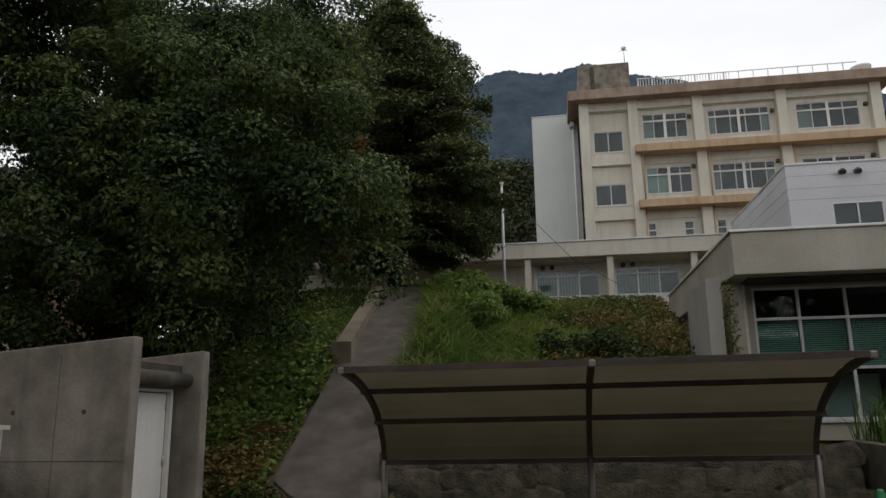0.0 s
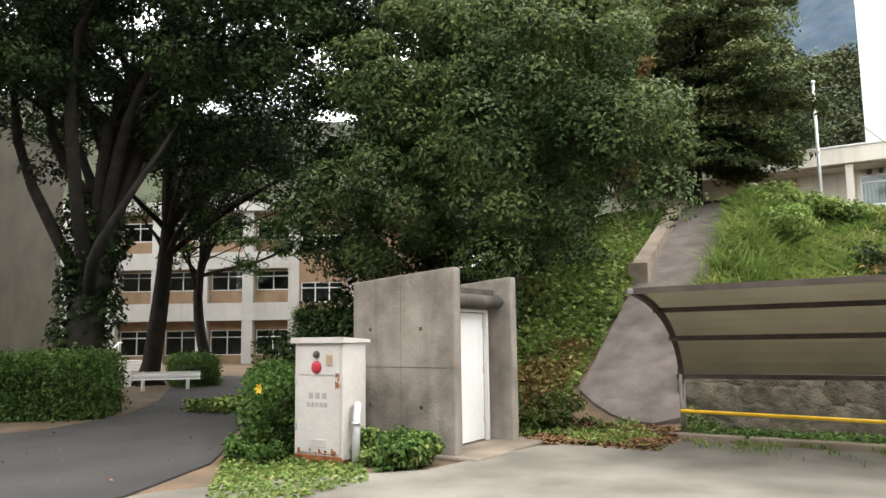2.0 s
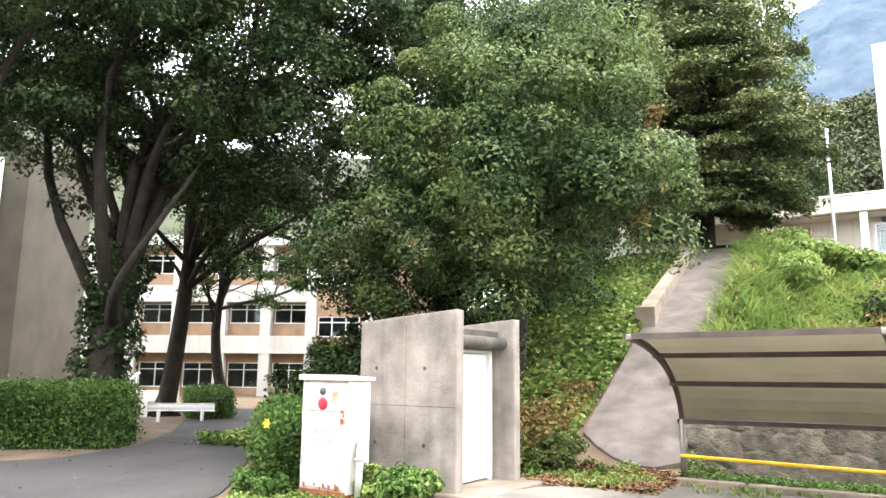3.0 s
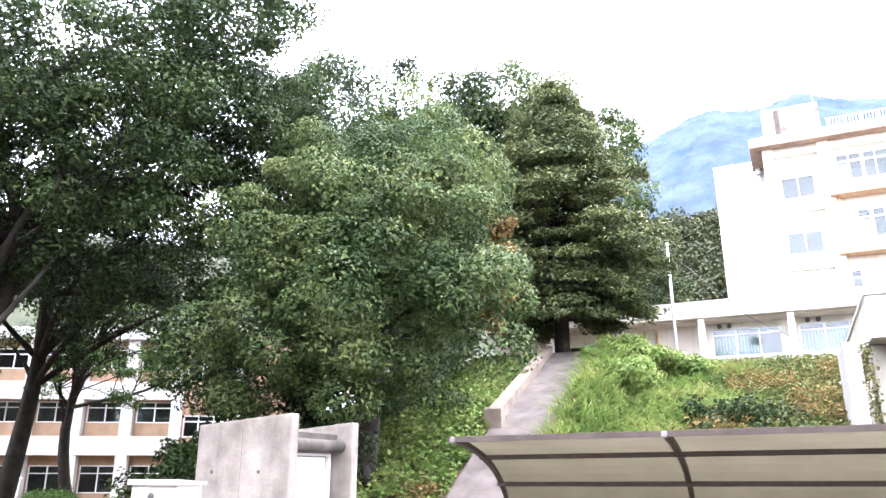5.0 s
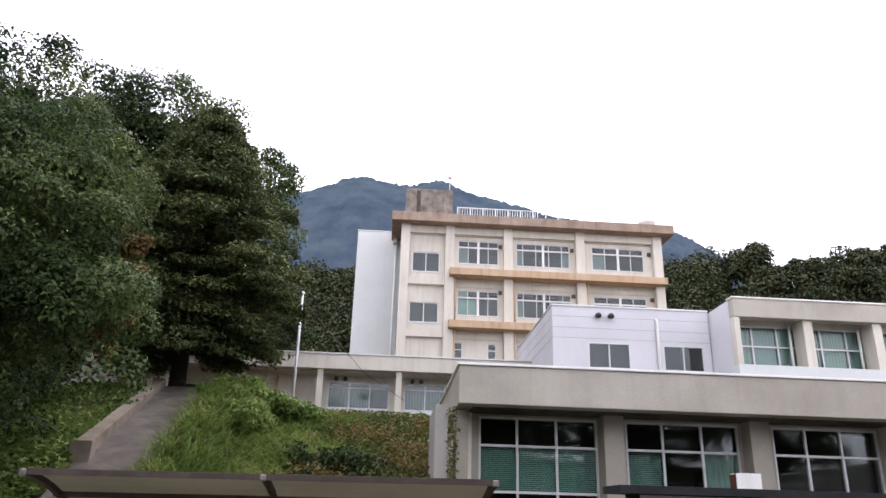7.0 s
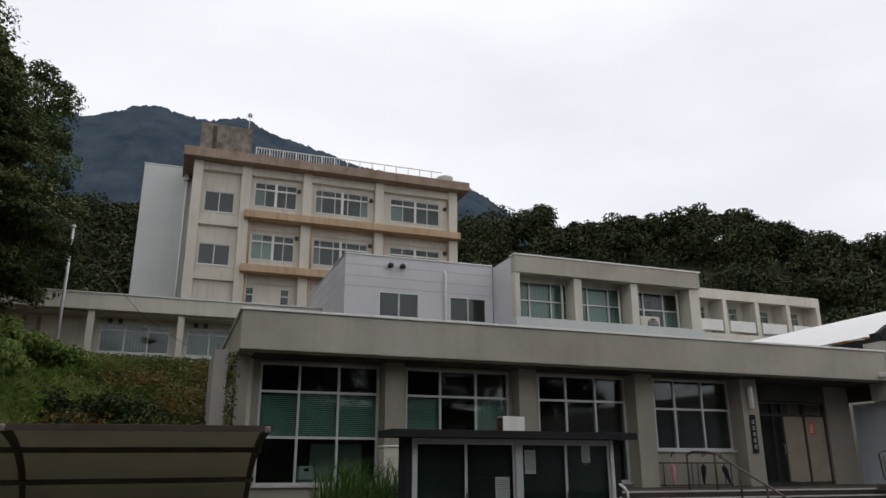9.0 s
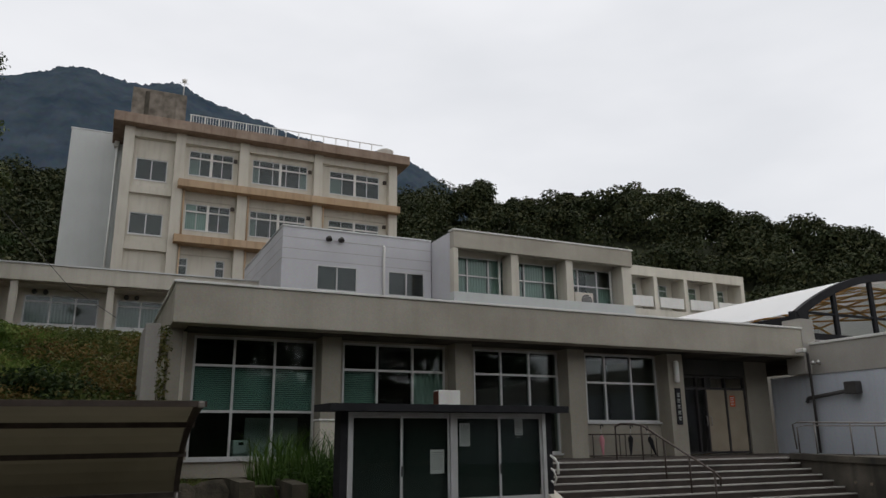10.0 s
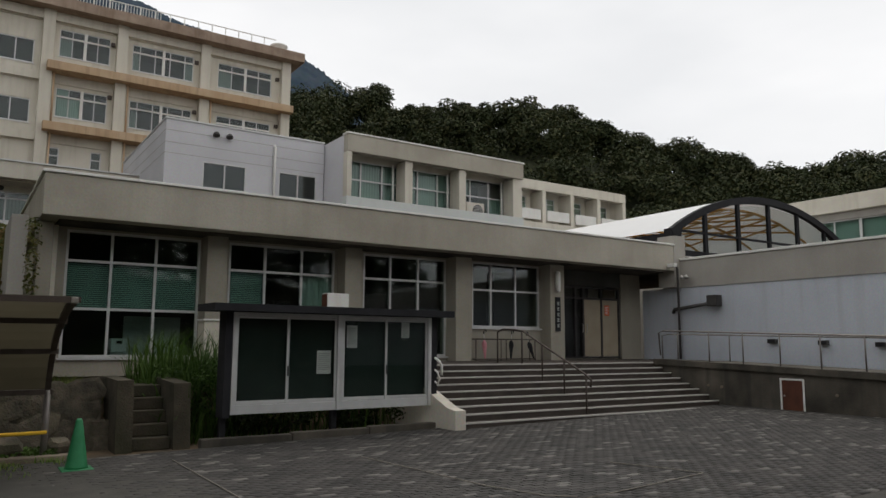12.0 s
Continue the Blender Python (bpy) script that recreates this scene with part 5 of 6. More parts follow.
p = on_bank(52000, -16.0, -6.7, 11.6, 27.5, lambda x, y: x < ramp_edge(y)[0] - 0.03)
stuff("ivy_cover", leaves("ivy_cover", p + rng.uniform(0.02, 0.3, (len(p), 1)) * [0, 0, 1], unit(rng.normal(size=p.shape) * 0.45 + [0, 0, 1]), 0.14, M["grass"], 0.75), "creeping green undergrowth under the trees", "undergrowth")
p = on_bank(5200, -10.5, -4.9, 10.9, 14.8, lambda x, y: (x < ramp_edge(y)[0] - 0.3) | (y < 12.3))
stuff("leaf_litter", leaves("leaf_litter", p + [0, 0, 0.03], unit(rng.normal(size=p.shape) * 0.14 + [0, 0, 1]), 0.10, M["litter"], 0.6), "brown fallen leaves on the ground", "leaf litter")
p = on_bank(4200, -5.0, 1.4, 12.4, 13.15)
stuff("shelter_weeds", leaves("shelter_weeds", p + rng.uniform(0.02, 0.16, (len(p), 1)) * [0, 0, 1], unit(rng.normal(size=p.shape) * 0.5 + [0, 0, 1]), 0.075, M["hedge"], 0.6), "low weeds growing behind the bicycle shelter", "weeds")
p = on_bank(5200, -5.0, 2.2, 13.55, 16.5)
stuff("moss_tufts", blades("moss_tufts", p, 0.2, 0.012, M["weeds"], 1.0), "mossy tufts along the top of the stone wall", "grass")
p = on_bank(2600, -16.0, -7.6, 9.5, 13.0, lambda x, y: y > 10.3 + np.abs(x + 9) * 0.35)
stuff("verge_grass", blades("verge_grass", p, 0.22, 0.008, M["hedge"], 0.9), "thin grass at the foot of the bank", "grass")


p = np.array([(x, y, terrain(x, y)) for x, y in zip(rng.uniform(-11.2, -7.2, 9000), rng.uniform(5.6, 9.2, 9000)) if -y - 2.35 < x < -0.9 * y - 0.6])
stuff("cabinet_weeds", leaves("cabinet_weeds", p + rng.uniform(0.0, 0.07, (len(p), 1)) * [0, 0, 1], unit(rng.normal(size=p.shape) * 0.5 + [0, 0, 1]), 0.075, M["grass"], 0.6), "low leafy weeds round the hedge foot and cabinet", "weeds")
p = np.array([(x, y, G(x) + 0.02) for x, y in zip(rng.uniform(-17.5, -9.6, 150), rng.uniform(2.5, 13.0, 150)) if x > -16.0 - 0.1 * y and x + y * 0.9 < 1.2])
stuff("drive_leaves", leaves("drive_leaves", p, unit(rng.normal(size=p.shape) * 0.2 + [0, 0, 1]), 0.06, M["litter"], 0.6), "scattered fallen leaves on the drive", "leaf litter")
p = np.array([(x, y, G(x) + 0.015) for x, y in zip(rng.uniform(-5.2, 1.6, 2600), 12.3 - np.abs(rng.normal(size=2600)) * 0.5)])
p = p[np.sin(p[:, 0] * 2.9) + np.sin(p[:, 0] * 7.3 + p[:, 1] * 4) > -0.2]
stuff("apron_weeds", blades("apron_weeds", p, 0.08, 0.007, M["grass"], 1.2), "thin weeds and moss along the edge of the apron", "weeds")


def shrub(name, ellipsoids, n, size, count, leaf, material, label, category="shrub"):
    c, r = crown_clumps(ellipsoids, n, size, 0.3)
    at, nm = clump_points(c, r, count, 0.9, 0.4)
    o = ellipsoids[0]
    t = thing(name, (o[0], o[1], terrain(o[0], o[1])), 0, label, category)
    off = np.array([o[0], o[1], terrain(o[0], o[1])])
    stems = bmesh.new()
    for k in range(7):
        limb((0, 0, -0.1), c[k % len(c)] - off, 0.03, 0.008, 0.1, 0.1, 4, stems)
    part("stems", stems, M["bark"], t)
    part("foliage", leaves("foliage", at - off, nm, leaf, material, 0.55), material, t)
    return t


shrub("kudzu_mound", [(-5.4, 24.4, 5.45, 1.1, 1.3, 0.5), (-4.6, 23.8, 5.0, 1.2, 1.4, 0.4), (-4.7, 22.0, 4.4, 1.0, 1.5, 0.35), (-3.4, 24.4, 4.75, 1.2, 0.9, 0.25)], 90, 0.38, 19000, 0.13, M["grass"], "mound of broad-leaved creeper at the bank crest")
shrub("bank_bush", [(-1.5, 18.5, 2.6, 1.2, 0.8, 0.75)], 26, 0.4, 5200, 0.12, M["shade_leaf"], "dark rounded bush low on the bank")
shrub("bank_shrub", [(-11.0, 14.6, 1.9, 2.0, 1.3, 1.5), (-10.6, 16.0, 3.4, 1.5, 1.2, 1.4)], 60, 0.5, 14000, 0.13, M["shade_leaf"], "dark evergreen shrub filling under the trees")
shrub("bank_shrub", [(-13.2, 13.8, 1.2, 1.8, 1.2, 1.4)], 40, 0.5, 8000, 0.13, M["shade_leaf"], "dark evergreen shrub behind the concrete store")
shrub("bed_shrub", [(5.0, 13.3, 0.35, 1.5, 0.5, 0.4), (6.8, 13.3, 0.35, 1.2, 0.5, 0.4)], 40, 0.25, 6000, 0.07, M["shade_leaf"], "low dark shrub under the notice case")
shrub("azalea_bush", [(4.4, 13.6, 0.95, 1.0, 0.7, 0.6), (5.9, 13.7, 0.8, 1.0, 0.6, 0.5)], 22, 0.3, 4200, 0.07, M["hedge"], "green bush in the bed behind the notice case")
p = np.stack([rng.uniform(2.9, 7.6, 1600), rng.uniform(13.0, 15.8, 1600), np.full(1600, 0.85)], 1)
p[:, 2] = [terrain(x, y) for x, y in p[:, :2]]
q = p[p[:, 0] < 4.6][:600]
stuff("tufted_grass", blades("tufted_grass", q, 1.05, 0.014, M["hedge"], 0.8), "tall tufts of grass below the office window", "grass")
stuff("bed_grass", blades("bed_grass", p, 0.6, 0.012, M["hedge"], 0.9), "tufts of long grass in the planting bed", "grass")
shrub("weed_clump", [(-9.5, 7.55, -0.02, 0.6, 0.35, 0.14)], 12, 0.14, 1500, 0.07, M["hedge"], "low leafy weeds before the white cabinet", "weeds")
shrub("weed_clump", [(-7.45, 8.45, 0.05, 0.42, 0.4, 0.26)], 18, 0.2, 2600, 0.085, M["hedge"], "leafy green weeds at the foot of the concrete store", "weeds")


def hedge(name, a, b, width, height, count, label):
    """A clipped hedge from a to b: a dark filler box under a skin of small leaves."""
    a, b = np.array(a), np.array(b)
    length, d = np.linalg.norm(b - a), (b - a) / np.linalg.norm(b - a)
    z0 = terrain(*a)
    t = thing(name, (a[0], a[1], z0), math.degrees(math.atan2(d[1], d[0])), label, "hedge")
    # plain box whose dark colour stands for the shade between the leaves
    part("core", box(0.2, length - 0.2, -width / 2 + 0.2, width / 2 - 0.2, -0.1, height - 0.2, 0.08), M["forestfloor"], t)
    u, w, z = rng.uniform(0, length, count), rng.uniform(-width / 2, width / 2, count), rng.uniform(0.02, height, count)
    face = rng.choice(5, count, p=(0.32, 0.32, 0.13, 0.1, 0.13))
    w = np.where(face == 0, -width / 2, np.where(face == 1, width / 2, w))
    z = np.where((face == 2) | (face == 4), height, z)
    u = np.where(face == 3, np.where(rng.uniform(size=count) < 0.5, 0, length), u)
    at = np.stack([u, w, z], 1) + rng.normal(size=(count, 3)) * 0.11
    part("leaves", leaves("leaves", at, unit(rng.normal(size=(count, 3)) + [0, -0.2, 0.5]), 0.09, M["hedge"], 0.55), M["hedge"], t)
    return t


hedge("hedge", (-16.9, 10.4), (-22.0, 6.0), 1.5, 1.25, 30000, "clipped green hedge along the drive")
hedge("hedge", (-9.25, 8.3), (-12.5, 11.4), 1.0, 0.98, 22000, "clipped green hedge beside the white cabinet")
hedge("hedge", (-22.5, 17.4), (-27.0, 20.5), 1.2, 0.9, 12000, "low clipped hedge behind the guard rail")
hedge("hedge", (-23.6, 28.8), (-26.8, 26.6), 1.6, 2.5, 14000, "tall clipped shrub before the old wing")


# ---- hills and mountain ----
def hill_el(az):
    return 13.5 + 2.6 * (1 - smooth(49.5, 58.0, az)) + 2.9 * (1 - smooth(41.5, 48.5, az)) + 0.5 * math.exp(-((az - 39) / 3) ** 2) + 0.8 * math.exp(-((az - 27) / 5) ** 2)


def hill_height(az, r):
    base = 9.0 * (1 - smooth(20, 35, az))
    top = 112.0 * math.tan(radians(hill_el(az))) - 5.4
    return base + (top - base) * smooth(58, 112, r)


def hillside():
    azs, rs = np.linspace(-80, 100, 150), list(np.linspace(58, 112, 14)) + [125, 150]
    verts = []
    for r in rs:
        for az in azs:
            z = hill_height(az, min(r, 112)) - max(0, r - 112) * 0.4
            verts.append((r * math.sin(radians(az)), r * math.cos(radians(az)), z + 0.8 * noise.noise((az * 0.3, r * 0.2, 1))))
    n = len(azs)
    q = [(j * n + i, j * n + i + 1, (j + 1) * n + i + 1, (j + 1) * n + i) for j in range(len(rs) - 1) for i in range(n - 1)]
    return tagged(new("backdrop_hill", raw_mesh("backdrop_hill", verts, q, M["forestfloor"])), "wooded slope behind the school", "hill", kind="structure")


hillside()


def hill_forest():
    at, nm = [], []
    for r in np.arange(62, 114, 4.6):
        az = -14.0 + rng.uniform(0, 2)
        while az < 72:
            rr, a = r + rng.normal() * 1.2, az + rng.normal() * 0.6
            z = hill_height(a, min(rr, 112))
            c = np.array([rr * math.sin(radians(a)), rr * math.cos(radians(a)), z + 2.6])
            s = rng.uniform(0.75, 1.35) * (1.25 if rng.uniform() < 0.12 else 1.0)
            m = int(2000 * s) if r < 76 or r > 98 else int(900 * s)
            cl = c + unit(rng.normal(size=(9, 3))) * np.array([2.1, 2.1, 1.6]) * s
            p_, n_ = clump_points(cl, np.full(9, 1.5 * s), m, 0.85, 0.6)
            at.append(p_)
            nm.append(n_)
            az += math.degrees(4.4 * s / r)
    return stuff("hill_forest", leaves("hill_forest", np.concatenate(at), np.concatenate(nm), 0.42, M["forest"], 0.8), "dark mixed forest on the hill", "forest")


hill_forest()


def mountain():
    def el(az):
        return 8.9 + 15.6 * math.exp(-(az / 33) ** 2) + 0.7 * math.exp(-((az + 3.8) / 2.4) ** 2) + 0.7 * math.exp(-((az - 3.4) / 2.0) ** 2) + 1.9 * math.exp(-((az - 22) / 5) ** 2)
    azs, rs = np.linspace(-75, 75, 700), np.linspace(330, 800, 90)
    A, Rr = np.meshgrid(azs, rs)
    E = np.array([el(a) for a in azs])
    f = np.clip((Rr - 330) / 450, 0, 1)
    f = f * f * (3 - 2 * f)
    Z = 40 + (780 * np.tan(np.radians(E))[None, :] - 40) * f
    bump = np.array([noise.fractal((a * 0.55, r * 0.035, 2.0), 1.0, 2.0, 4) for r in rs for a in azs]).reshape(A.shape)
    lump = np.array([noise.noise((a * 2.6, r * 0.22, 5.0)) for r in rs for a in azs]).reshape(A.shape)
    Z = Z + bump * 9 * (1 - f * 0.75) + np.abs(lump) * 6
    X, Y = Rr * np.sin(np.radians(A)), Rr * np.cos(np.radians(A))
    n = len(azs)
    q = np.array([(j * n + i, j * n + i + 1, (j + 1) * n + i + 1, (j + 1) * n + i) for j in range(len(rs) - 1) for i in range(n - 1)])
    return tagged(new("backdrop_mountain", raw_mesh("backdrop_mountain", np.stack([X, Y, Z], -1).reshape(-1, 3), q, M["mountain"])), "forested mountain beyond the school, air haze put into its blue colour", "mountain", kind="structure")


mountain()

# low weeds and fallen leaves between the store and the ramp's foot, and leafy cover before the store
p = on_bank(9000, -7.4, -4.9, 10.95, 15.5, lambda x, y: (x < ramp_edge(y)[0] - 0.03) | (y < 12.35 + 0.25 * np.sin(x * 4)))
p = p[(np.sin(p[:, 0] * 3.1 + 1.0) + np.sin(p[:, 1] * 2.7 - p[:, 0]) + rng.normal(size=len(p)) * 0.5) > -0.35]
stuff("verge_weeds", leaves("verge_weeds", p + rng.uniform(0.02, 0.14, (len(p), 1)) * [0, 0, 1], unit(rng.normal(size=p.shape) * 0.5 + [0, 0, 1]), 0.075, M["grass"], 0.55), "low green weeds growing by the ramp foot", "weeds")
p = on_bank(3000, -7.0, -5.0, 11.0, 12.5)
stuff("fallen_leaves", leaves("fallen_leaves", p + [0, 0, 0.06], unit(rng.normal(size=p.shape) * 0.25 + [0, 0, 1]), 0.095, M["litter"], 0.6), "dry brown leaves among the weeds", "leaf litter")
shrub("weed_clump", [(-8.15, 8.45, 0.02, 0.55, 0.45, 0.2), (-7.2, 8.35, 0.0, 0.35, 0.35, 0.16)], 26, 0.17, 4200, 0.075, M["grass"], "bright leafy weeds spreading before the concrete store", "weeds")

shrub("weed_clump", [(-7.35, 12.6, 0.2, 0.7, 0.8, 0.42), (-6.75, 12.25, 0.02, 0.5, 0.4, 0.36)], 40, 0.2, 5200, 0.08, M["weeds"], "low mixed weeds heaped against the ramp edge", "weeds")
p = on_bank(3600, -9.4, -6.9, 12.0, 14.6, lambda x, y: x < ramp_edge(y)[0] - 0.1)
p = p[(np.sin(p[:, 0] * 2.3) + np.sin(p[:, 1] * 3.1 + p[:, 0]) + rng.normal(size=len(p)) * 0.4) > -0.1]
stuff("bank_litter", leaves("bank_litter", p + rng.uniform(0.22, 0.36, (len(p), 1)) * [0, 0, 1], unit(rng.normal(size=p.shape) * 0.35 + [0, 0, 1]), 0.11, M["rustleaf"], 0.55), "dry yellow-brown leaves lying on the bank undergrowth", "leaf litter")

shrub("bank_shrub", [(-10.6, 20.0, 5.2, 1.4, 1.2, 1.3), (-10.9, 22.0, 5.9, 1.4, 1.2, 1.4)], 50, 0.5, 11000, 0.13, M["shade_leaf"], "dark evergreen shrub high on the bank beside the ramp")

# ---- concrete ramp up the bank ----
def bank_ramp():
    t = thing("concrete_ramp", (-6.2, 12.4, G(-6.2)), 0, "steep worn concrete ramp up the bank with a side kerb", "ramp")
    o = Vector((-6.2, 12.4, G(-6.2)))

    def slab(rows, thick):
        bm = bmesh.new()
        top = [[bm.verts.new(Vector(p) - o) for p in r] for r in rows]
        low = [[bm.verts.new(v.co - Vector((0, 0, thick))) for v in r] for r in top]
        for k in range(len(rows) - 1):
            m = len(rows[0])
            for i in range(m - 1):
                bm.faces.new((top[k][i], top[k][i + 1], top[k + 1][i + 1], top[k + 1][i]))
            bm.faces.new((low[k][0], top[k][0], top[k + 1][0], low[k + 1][0]))
            bm.faces.new((top[k][-1], low[k][-1], low[k + 1][-1], top[k + 1][-1]))
        for i in range(len(rows[0]) - 1):
            bm.faces.new((low[0][i], low[0][i + 1], top[0][i + 1], top[0][i]))
            bm.faces.new((top[-1][i], top[-1][i + 1], low[-1][i + 1], low[-1][i]))
        bmesh.ops.recalc_face_normals(bm, faces=bm.faces)
        return bm
    lower = []
    for k in range(9):
        f = k / 8
        y, z = 12.25 + 5.35 * f, -0.12 + 3.05 * f
        xl, xr = -7.02 - 0.1 * f, -5.06 - 0.3 * f
        row = []
        for i in range(6):
            g = i / 5
            fan = (1 - f) ** 2 * (1.11 * (1 - g) ** 1.6 + 0.5 * g ** 3)
            row.append((xl + (xr - xl) * g, y + fan, z + fan * 0.57))
        lower.append(row)
    part("lower_slab", slab(lower, 0.5), M["rampconc"], t)
    upper = [[(-7.1 - 1.25 * f + (1.74 + 0.22 * f) * g, 17.6 + 8.6 * f, 2.93 + 2.95 * f) for g in (0, 0.5, 1)] for f in (0, 0.25, 0.5, 0.75, 1)]
    part("upper_slab", slab(upper, 0.5), M["rampconc"], t)
    kerb_ = [[(-7.22 - 1.25 * f + 0.36 * g, 17.3 + 8.85 * f, 3.14 + 2.98 * f) for g in (0, 1)] for f in (0, 0.3, 0.6, 1)]
    part("side_kerb", slab(kerb_, 0.6), M["kerb"], t, "pale raised concrete kerb")
    part("kerb_block", box(-1.08, -0.60, 4.75, 5.05, 2.5, 3.27, 0.02), M["kerb"], t)
    return t


bank_ramp()


# ---- bicycle shelter ----
def shelter():
    s = thing("bicycle_shelter", (-4.95, 12.55, -0.17), 0, "bicycle shelter with curved smoked sheets on brown steel arches", "shelter")
    g0 = -0.2

    def curve(n=12):
        a, c, d = (0.0, 1.02), (-0.22, 2.06), (-2.33, 2.28)
        out = []
        for k in range(n + 1):
            t = k / n
            out.append(((1 - t) ** 2 * a[0] + 2 * t * (1 - t) * c[0] + t * t * d[0], (1 - t) ** 2 * a[1] + 2 * t * (1 - t) * c[1] + t * t * d[1]))
        return out
    cv = curve()
    xs = (0.0, 3.07, 6.17)
    for x in xs:
        lift = 0.007 * x
        part("post", tube([(x, 0.0, -0.1), (x, 0.0, 1.04 + lift)], 0.048, 12), M["railsteel"], s, "grey steel post")
        arch = bmesh.new()
        pts = [(y, z + lift) for y, z in cv]
        rail = [(y, z + 0.035) for y, z in pts] + [(y + 0.03, z - 0.05) for y, z in pts[::-1]]
        prism(rail, "x", x - 0.04, x + 0.04, arch)
        part("arch", arch, M["brownsteel"], s, "curved brown steel arch")
        part("end_cap", box(x - 0.043, x + 0.043, -2.38, -2.30, 2.22 + lift, 2.31 + lift, 0.02), M["railsteel"], s)
    for k in (0, 4, 8, 12):
        y, z = cv[k]
        bar = bmesh.new()
        v = [bar.verts.new((x, yy, zz + 0.007 * x)) for x in (-0.07, 6.24) for yy, zz in ((y - 0.035, z - 0.045), (y + 0.03, z - 0.045), (y + 0.03, z + 0.03), (y - 0.035, z + 0.03))]
        for q in ((0, 1, 2, 3), (7, 6, 5, 4), (0, 4, 5, 1), (1, 5, 6, 2), (2, 6, 7, 3), (3, 7, 4, 0)):
            bar.faces.new([v[i] for i in q])
        part("purlin", bar, M["brownsteel"], s)
    for i in range(2):
        for a, b in ((0, 4), (4, 8), (8, 12)):
            sh = bmesh.new()
            rows = []
            for k in range(a, b + 1):
                y, z = cv[k]
                rows.append([sh.verts.new((x, y + 0.004, z + 0.038 + 0.007 * x)) for x in (xs[i] + 0.04, (xs[i] + xs[i + 1]) / 2, xs[i + 1] - 0.04)])
            for r, q in zip(rows, rows[1:]):
                for j in range(2):
                    sh.faces.new((r[j], r[j + 1], q[j + 1], q[j]))
            bmesh.ops.solidify(sh, geom=sh.faces[:], thickness=0.004)
            part("roof_sheet", sh, M["poly"], s, "smoked translucent sheet")
    part("barrier_pipe", tube([(-0.02, -0.06, 0.47), (3.07, -0.06, 0.43), (6.19, -0.06, 0.47)], 0.028, 10), M["yellow"], s, "yellow wheel-stop pipe")
    return s


shelter()
for x0, x1 in ((-5.5, -4.0), (-3.95, -1.4), (-1.35, 0.6), (0.65, 1.75)):
    solid("kerb_stone", box(x0, x1, 12.28, 12.5, G(x0) - 0.15, G((x0 + x1) / 2) + 0.09, 0.02), M["kerb"], "low concrete kerb at the shelter foot", "kerb", "kerb stones")


# ---- concrete store with its door, and the white cabinet ----
def store():
    s = thing("concrete_store", (-7.11, 9.12, -0.21), 0, "small board-marked concrete store with white steel door", "store")

    def fin(y0, y1, x0, z0, z1):
        return prism([(x0, -0.1), (0.0, -0.1), (0.0, z1), (x0, z0)], "y", y0, y1)
    a = fin(0.0, 0.2, -1.78, 2.56, 2.70)
    bmesh.ops.bevel(a, geom=a.edges[:], offset=0.012, segments=1, affect="EDGES")
    part("side_wall", a, M["concrete"], s)
    b = fin(1.72, 1.92, -1.9, 2.5, 2.66)
    bmesh.ops.bevel(b, geom=b.edges[:], offset=0.012, segments=1, affect="EDGES")
    part("side_wall", b, M["concrete"], s)
    part("front_wall", wall_with_holes(0.203, 1.717, 0.0, 2.3, [(0.55, 1.62, 0.12, 2.1)], 0.42, 0.6), M["concrete"], s).matrix_local = pose(0, 0, 0, 0, 0, 90)
    part("lintel", tube([(-0.22, 0.21, 2.26), (-0.22, 1.71, 2.26)], 0.1, 12), M["darkconc"], s, "round concrete lintel over the door")
    part("roof", prism([(-1.78, 2.3), (-0.3, 2.36), (-0.3, 2.46), (-1.78, 2.4)], "y", 0.21, 1.71), M["darkconc"], s)
    part("back_wall", box(-1.78, -1.62, 0.21, 1.71, -0.1, 2.3), M["concrete"], s)
    d = part("door", box(-0.49, -0.44, 0.57, 1.6, 0.14, 2.09, 0.006), M["whitemetal"], s, "white painted steel door")
    for z in (0.4, 1.15, 1.85):
        part("hinge", tube([(-0.43, 1.58, z), (-0.43, 1.58, z + 0.12)], 0.014), M["steel"], d)
    part("door_frame", wall_with_holes(0.5, 1.67, 0.1, 2.14, [(0.56, 1.61, 0.1, 2.10)], 0.38, 0.44), M["whitemetal"], s).matrix_local = pose(0, 0, 0, 0, 0, 90)
    joints = bmesh.new()
    for z in (1.30,):
        box(-1.77, -0.01, -0.004, -0.001, z, z + 0.008, bm=joints)
    for x in (-0.9,):
        box(x, x + 0.006, -0.003, -0.001, 0.0, 2.5, bm=joints)
    part("formwork_joint", joints, M["darkconc"], s)
    for x in (-1.45, -0.55):
        for z in (0.75, 1.85):
            part("tie_hole", lathe([(0.03, 0), (0.03, 0.004)], 12), M["darkconc"], s).matrix_local = pose(x, -0.001, z, 90, 0, 0)
    part("door_step", box(-0.38, 0.42, -0.1, 2.1, -0.1, 0.13, 0.03), M["kerb"], s, "worn concrete step")
    return s


store()


def cabinet():
    c = thing("hose_cabinet", (-9.0, 8.0, -0.16), 0, "white steel hose cabinet with red lamp and rusty foot", "cabinet")
    part("body", box(0, 0.86, 0, 0.48, 0.1, 1.62, 0.012), M["cabinetpaint"], c)
    part("roof", prism([(-0.05, 1.622), (0.53, 1.622), (0.53, 1.665), (-0.05, 1.70)], "x", -0.04, 0.90), M["cabinetpaint"], c)
    part("rusty_foot", box(0.01, 0.85, -0.012, 0.47, -0.02, 0.14, 0.006), M["rust"], c, "flaking rusty base")
    part("upper_panel", box(0.05, 0.81, -0.014, -0.002, 1.2, 1.58, 0.005), M["cabinetpaint"], c)
